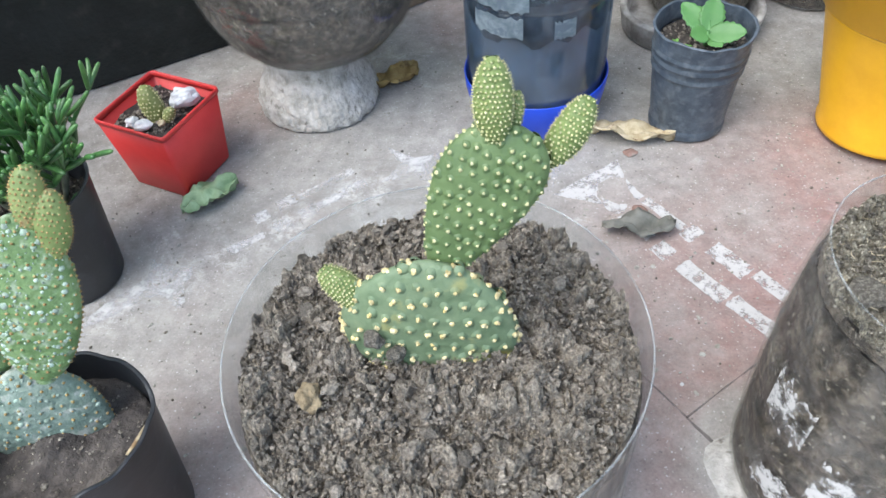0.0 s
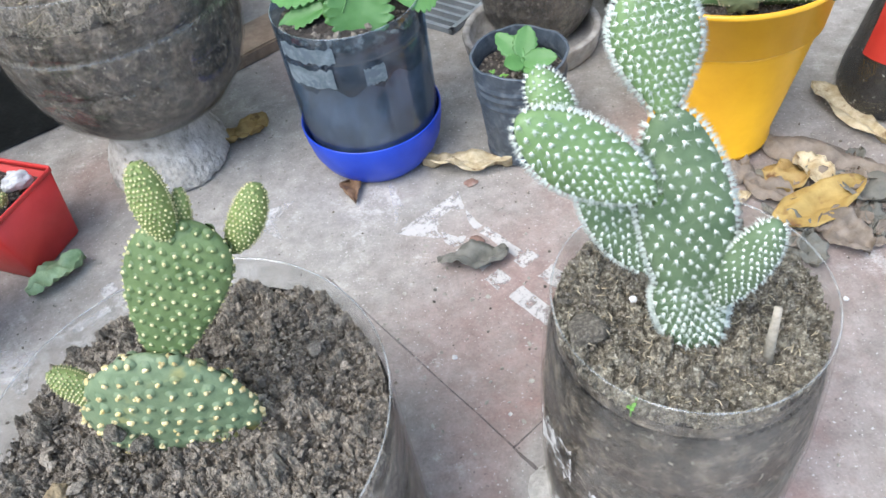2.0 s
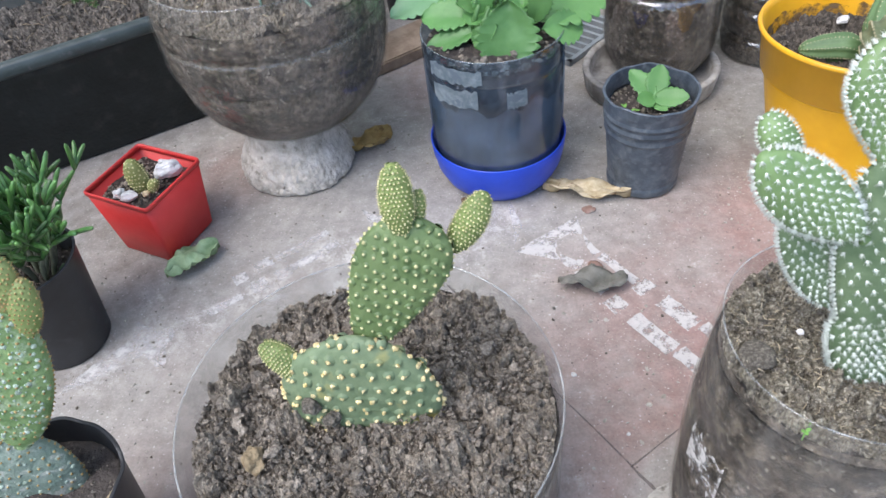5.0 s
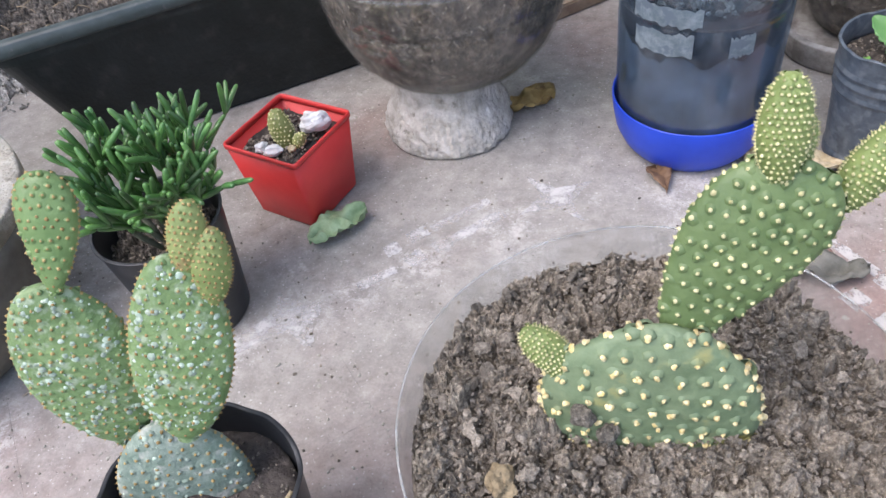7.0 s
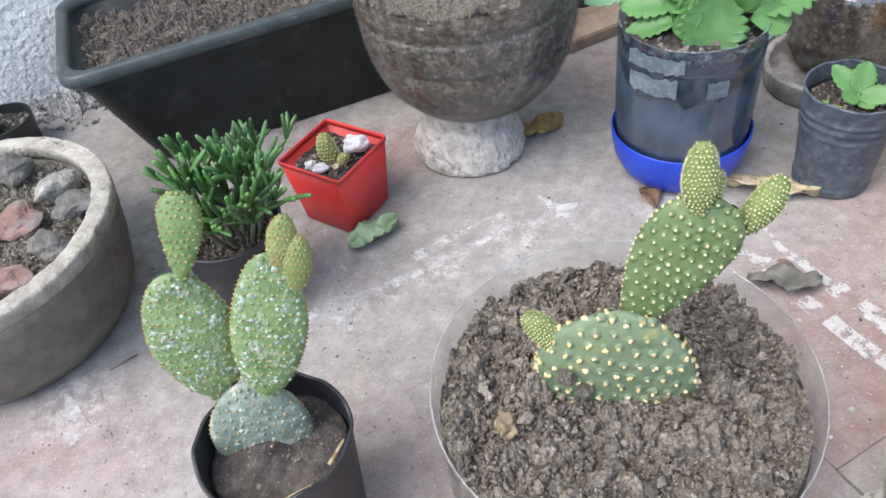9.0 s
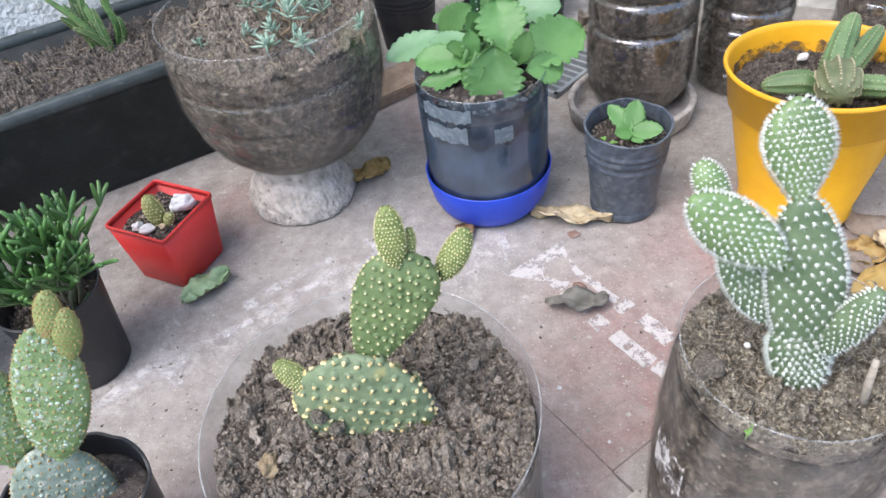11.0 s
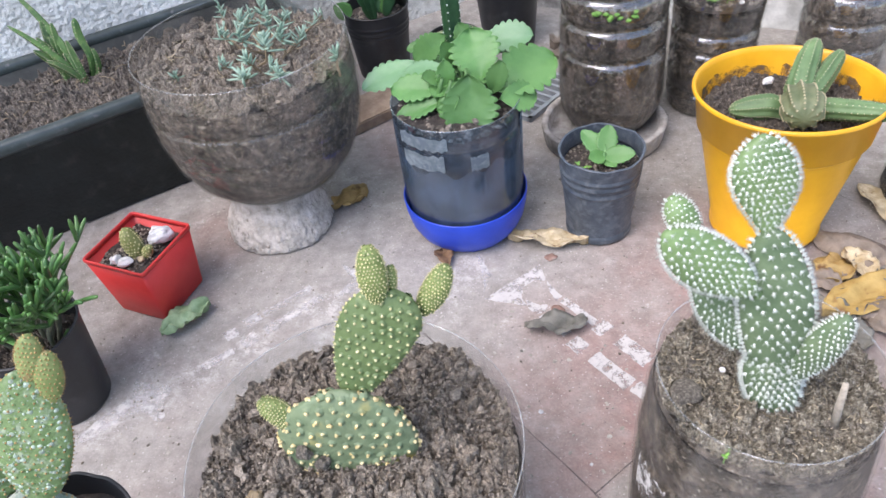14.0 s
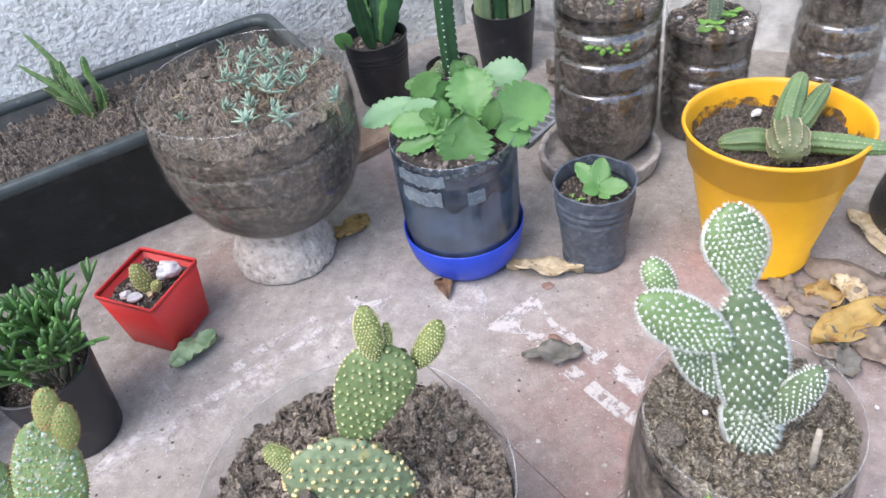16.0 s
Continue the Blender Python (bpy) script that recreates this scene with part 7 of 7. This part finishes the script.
# the flavour's name, bent round the label letter by letter
for k, ch in enumerate("MARAC"):
    cu = bpy.data.curves.new("letter", "FONT")
    cu.body, cu.size, cu.extrude, cu.align_x = ch, 0.0095, 0.0001, "CENTER"
    tmp = bpy.data.objects.new("letter", cu)
    scene.collection.objects.link(tmp)
    bpy.context.view_layer.update()
    me = bpy.data.meshes.new_from_object(tmp.evaluated_get(bpy.context.evaluated_depsgraph_get()))
    bpy.data.objects.remove(tmp)
    me.materials.clear()
    me.materials.append(M_LABELWHITE)
    a, z = label_mid - 0.38 + 0.2 * k, 0.1075
    r = float(np.interp(z, [q for _, q in outer], [w for w, _ in outer])) + 0.0012
    ob = new("letter", me)
    ob.parent = lab
    ob.matrix_local = Matrix.Translation((r * math.cos(a), r * math.sin(a), z)) @ Euler((radians(84), 0, a + math.pi / 2)).to_matrix().to_4x4()

# stickers on the smoky bottle
zs_, rs_h = [0.0035, 0.036, 0.06, 0.1, 0.146], [0.045, 0.0555, 0.0565, 0.057, 0.0572]


def sticker(a0, a1, z0, z1, seed):
    """A torn remnant of a paper sticker on the smoky bottle."""
    bm = bmesh.new()
    n, m = 18, 8
    rnd = random.Random(seed)
    jag0, jag1 = [rnd.uniform(-0.0015, 0.0015) for _ in range(n + 1)], [rnd.uniform(-0.0015, 0.0015) for _ in range(n + 1)]
    grid = []
    for i in range(n + 1):
        col_ = []
        for j in range(m + 1):
            a = a0 + (a1 - a0) * i / n
            z = z0 + jag0[i] + (z1 + jag1[i] - z0 - jag0[i]) * j / m
            r = float(np.interp(z, zs_, rs_h)) + 0.0012
            col_.append(bm.verts.new((r * math.cos(a), r * math.sin(a), z)))
        grid.append(col_)
    for i in range(n):
        for j in range(m):
            bm.faces.new((grid[i][j], grid[i + 1][j], grid[i + 1][j + 1], grid[i][j + 1]))
    part("sticker", bm, M_STICKER, smoky, "peeling grey-white sticker remnant")


sticker(radians(215), radians(262), 0.127, 0.14, 1)
sticker(radians(217), radians(258), 0.106, 0.122, 2)
sticker(radians(280), radians(296), 0.106, 0.12, 3)

# white water stains on the sandy planter
B_PLANTER = bpy.data.objects["bottle_planter.001"]
M_STAIN = worn_paint("white_water_stain", 0.42)


def stain(a0, a1, z0, z1, r, seed):
    bm = bmesh.new()
    n, m = 16, 10
    rnd = random.Random(seed)
    lo = [rnd.uniform(0, 0.25) for _ in range(n + 1)]
    hi = [rnd.uniform(0.75, 1) for _ in range(n + 1)]
    g_ = [[bm.verts.new((r * math.cos(a0 + (a1 - a0) * i / n), r * math.sin(a0 + (a1 - a0) * i / n), z0 + (z1 - z0) * (lo[i] + (hi[i] - lo[i]) * j / m))) for j in range(m + 1)] for i in range(n + 1)]
    for i in range(n):
        for j in range(m):
            bm.faces.new((g_[i][j], g_[i + 1][j], g_[i + 1][j + 1], g_[i][j + 1]))
    part("water_stain", bm, M_STAIN, B_PLANTER, "white mineral stain on the bottle wall")


stain(radians(188), radians(212), 0.085, 0.125, 0.0622, 1)
stain(radians(196), radians(226), 0.035, 0.062, 0.0622, 2)
stain(radians(222), radians(240), 0.06, 0.1, 0.0622, 3)

# rough cement patch on the floor under the right-hand planter
bm = bmesh.new()
cr = random.Random(3)
rim = []
for k in range(40):
    a = TAU * k / 40
    q = 0.045 * (1 + 0.25 * noise.noise(Vector((math.cos(a) * 1.5, math.sin(a) * 1.5, 7))))
    rim.append((q * math.cos(a), q * math.sin(a)))
ctr = bm.verts.new((0, 0, 0.004))
lo_ = [bm.verts.new((x, y, 0.0002)) for x, y in rim]
hi_ = [bm.verts.new((x * 0.88, y * 0.88, 0.0032 + cr.uniform(-0.0008, 0.0008))) for x, y in rim]
for k in range(40):
    j = (k + 1) % 40
    bm.faces.new((lo_[k], lo_[j], hi_[j], hi_[k]))
    bm.faces.new((ctr, hi_[k], hi_[j]))
patch_ob = mesh_object("cement_patch", bm, M_CONC)
patch_ob.location = (0.2225, 0.2475, 0)
tagged(patch_ob, "rough white cement patch on the tiles under the bottle", "cement patch")

# ---- floor tiles and their painted motif ----
TILE_MESH = tile_mesh()
turn = math.atan2(TU.y, TU.x)
for i in range(-6, 6):
    for j in range(-4, 6):
        c = TO + TU * (TILE * (i + 0.5)) + TV * (TILE * (j + 0.5))
        if WN.dot(c) > 1.05:
            continue
        ob = new("tile", TILE_MESH)
        ob.parent = floor
        jit = random.Random(i * 31 + j)
        ob.matrix_local = Matrix.Translation((c.x, c.y, jit.uniform(-0.0001, 0.0))) @ Euler((jit.uniform(-0.0004, 0.0004), jit.uniform(-0.0004, 0.0004), turn)).to_matrix().to_4x4()


def bar(u, v, w, h, material, seed):
    """A painted bar round the tile coordinates u, v."""
    flat_part("painted_mark", [(u - w / 2, v - h / 2), (u + w / 2, v - h / 2), (u + w / 2, v + h / 2), (u - w / 2, v + h / 2)], material, floor, seed=seed)


# open joints full of dirt between the red tiles
for k, (u, v, w, h) in enumerate(((0.0, 0.1, 0.0012, 0.2), (-0.0005, -0.012, 0.002, 0.024), (0.035, 0.0, 0.07, 0.0011))):
    flat_part("grout_line", [(u - w / 2, v - h / 2), (u + w / 2, v - h / 2), (u + w / 2, v + h / 2), (u - w / 2, v + h / 2)], M_GROUT, floor, seed=180 + k, ragged=0.0004)

for k, (u, v, w, h) in enumerate(((0.0865, 0.102, 0.0145, 0.014), (0.0885, 0.131, 0.009, 0.03), (0.1135, 0.127, 0.0085, 0.04), (0.1145, 0.101, 0.016, 0.011), (0.0865, 0.0655, 0.0145, 0.039), (0.089, 0.022, 0.013, 0.042), (0.115, 0.067, 0.0145, 0.032), (0.119, 0.03, 0.011, 0.036))):
    bar(u, v, w, h, M_PAINT, 200 + k)
flat_part("painted_mark", [(0.0625, 0.1955), (0.13, 0.193), (0.119, 0.174), (0.1115, 0.1815), (0.0985, 0.1815), (0.089, 0.173), (0.086, 0.162)], M_PAINT, floor, seed=220)
flat_part("painted_mark", [(0.0845, 0.158), (0.0895, 0.17), (0.0945, 0.155), (0.1, 0.152), (0.094, 0.146), (0.086, 0.149)], M_PAINT, floor, seed=221)
flat_part("painted_mark", [(0.119, 0.173), (0.116, 0.15), (0.108, 0.149), (0.112, 0.163)], M_PAINT, floor, seed=222)
flat_part("painted_mark", [(0.068, 0.2005), (0.088, 0.213), (0.1, 0.246), (0.094, 0.242), (0.081, 0.217)], M_PAINT_FAINT, floor, seed=223)
for k, (u, v, w, h) in enumerate(((-0.119, 0.3, 0.014, 0.013), (-0.096, 0.3, 0.014, 0.012), (-0.068, 0.3005, 0.05, 0.009), (-0.069, 0.319, 0.05, 0.008), (-0.105, 0.32, 0.016, 0.012), (-0.128, 0.319, 0.012, 0.012), (-0.15, 0.3, 0.03, 0.008))):
    bar(u, v, w, h, M_PAINT_FAINT, 230 + k)
flat_part("painted_mark", [(-0.002, 0.258), (0.004, 0.28), (0.03, 0.289), (0.004, 0.3), (-0.006, 0.325), (-0.01, 0.3), (-0.035, 0.292), (-0.009, 0.281)], M_PAINT_FAINT, floor, seed=240)
flat_part("painted_mark", [(-0.214, 0.27), (-0.203, 0.288), (-0.19, 0.303), (-0.204, 0.312), (-0.213, 0.332), (-0.223, 0.313), (-0.275, 0.308), (-0.285, 0.298), (-0.222, 0.294)], M_PAINT_FAINT, floor, seed=241, ragged=0.002)
flat_part("painted_mark", [(-0.4298, 0.2936), (-0.4113, 0.3011), (-0.416, 0.319), (-0.4235, 0.346), (-0.4264, 0.3553), (-0.4285, 0.32)], M_PAINT_FAINT, floor, seed=242)
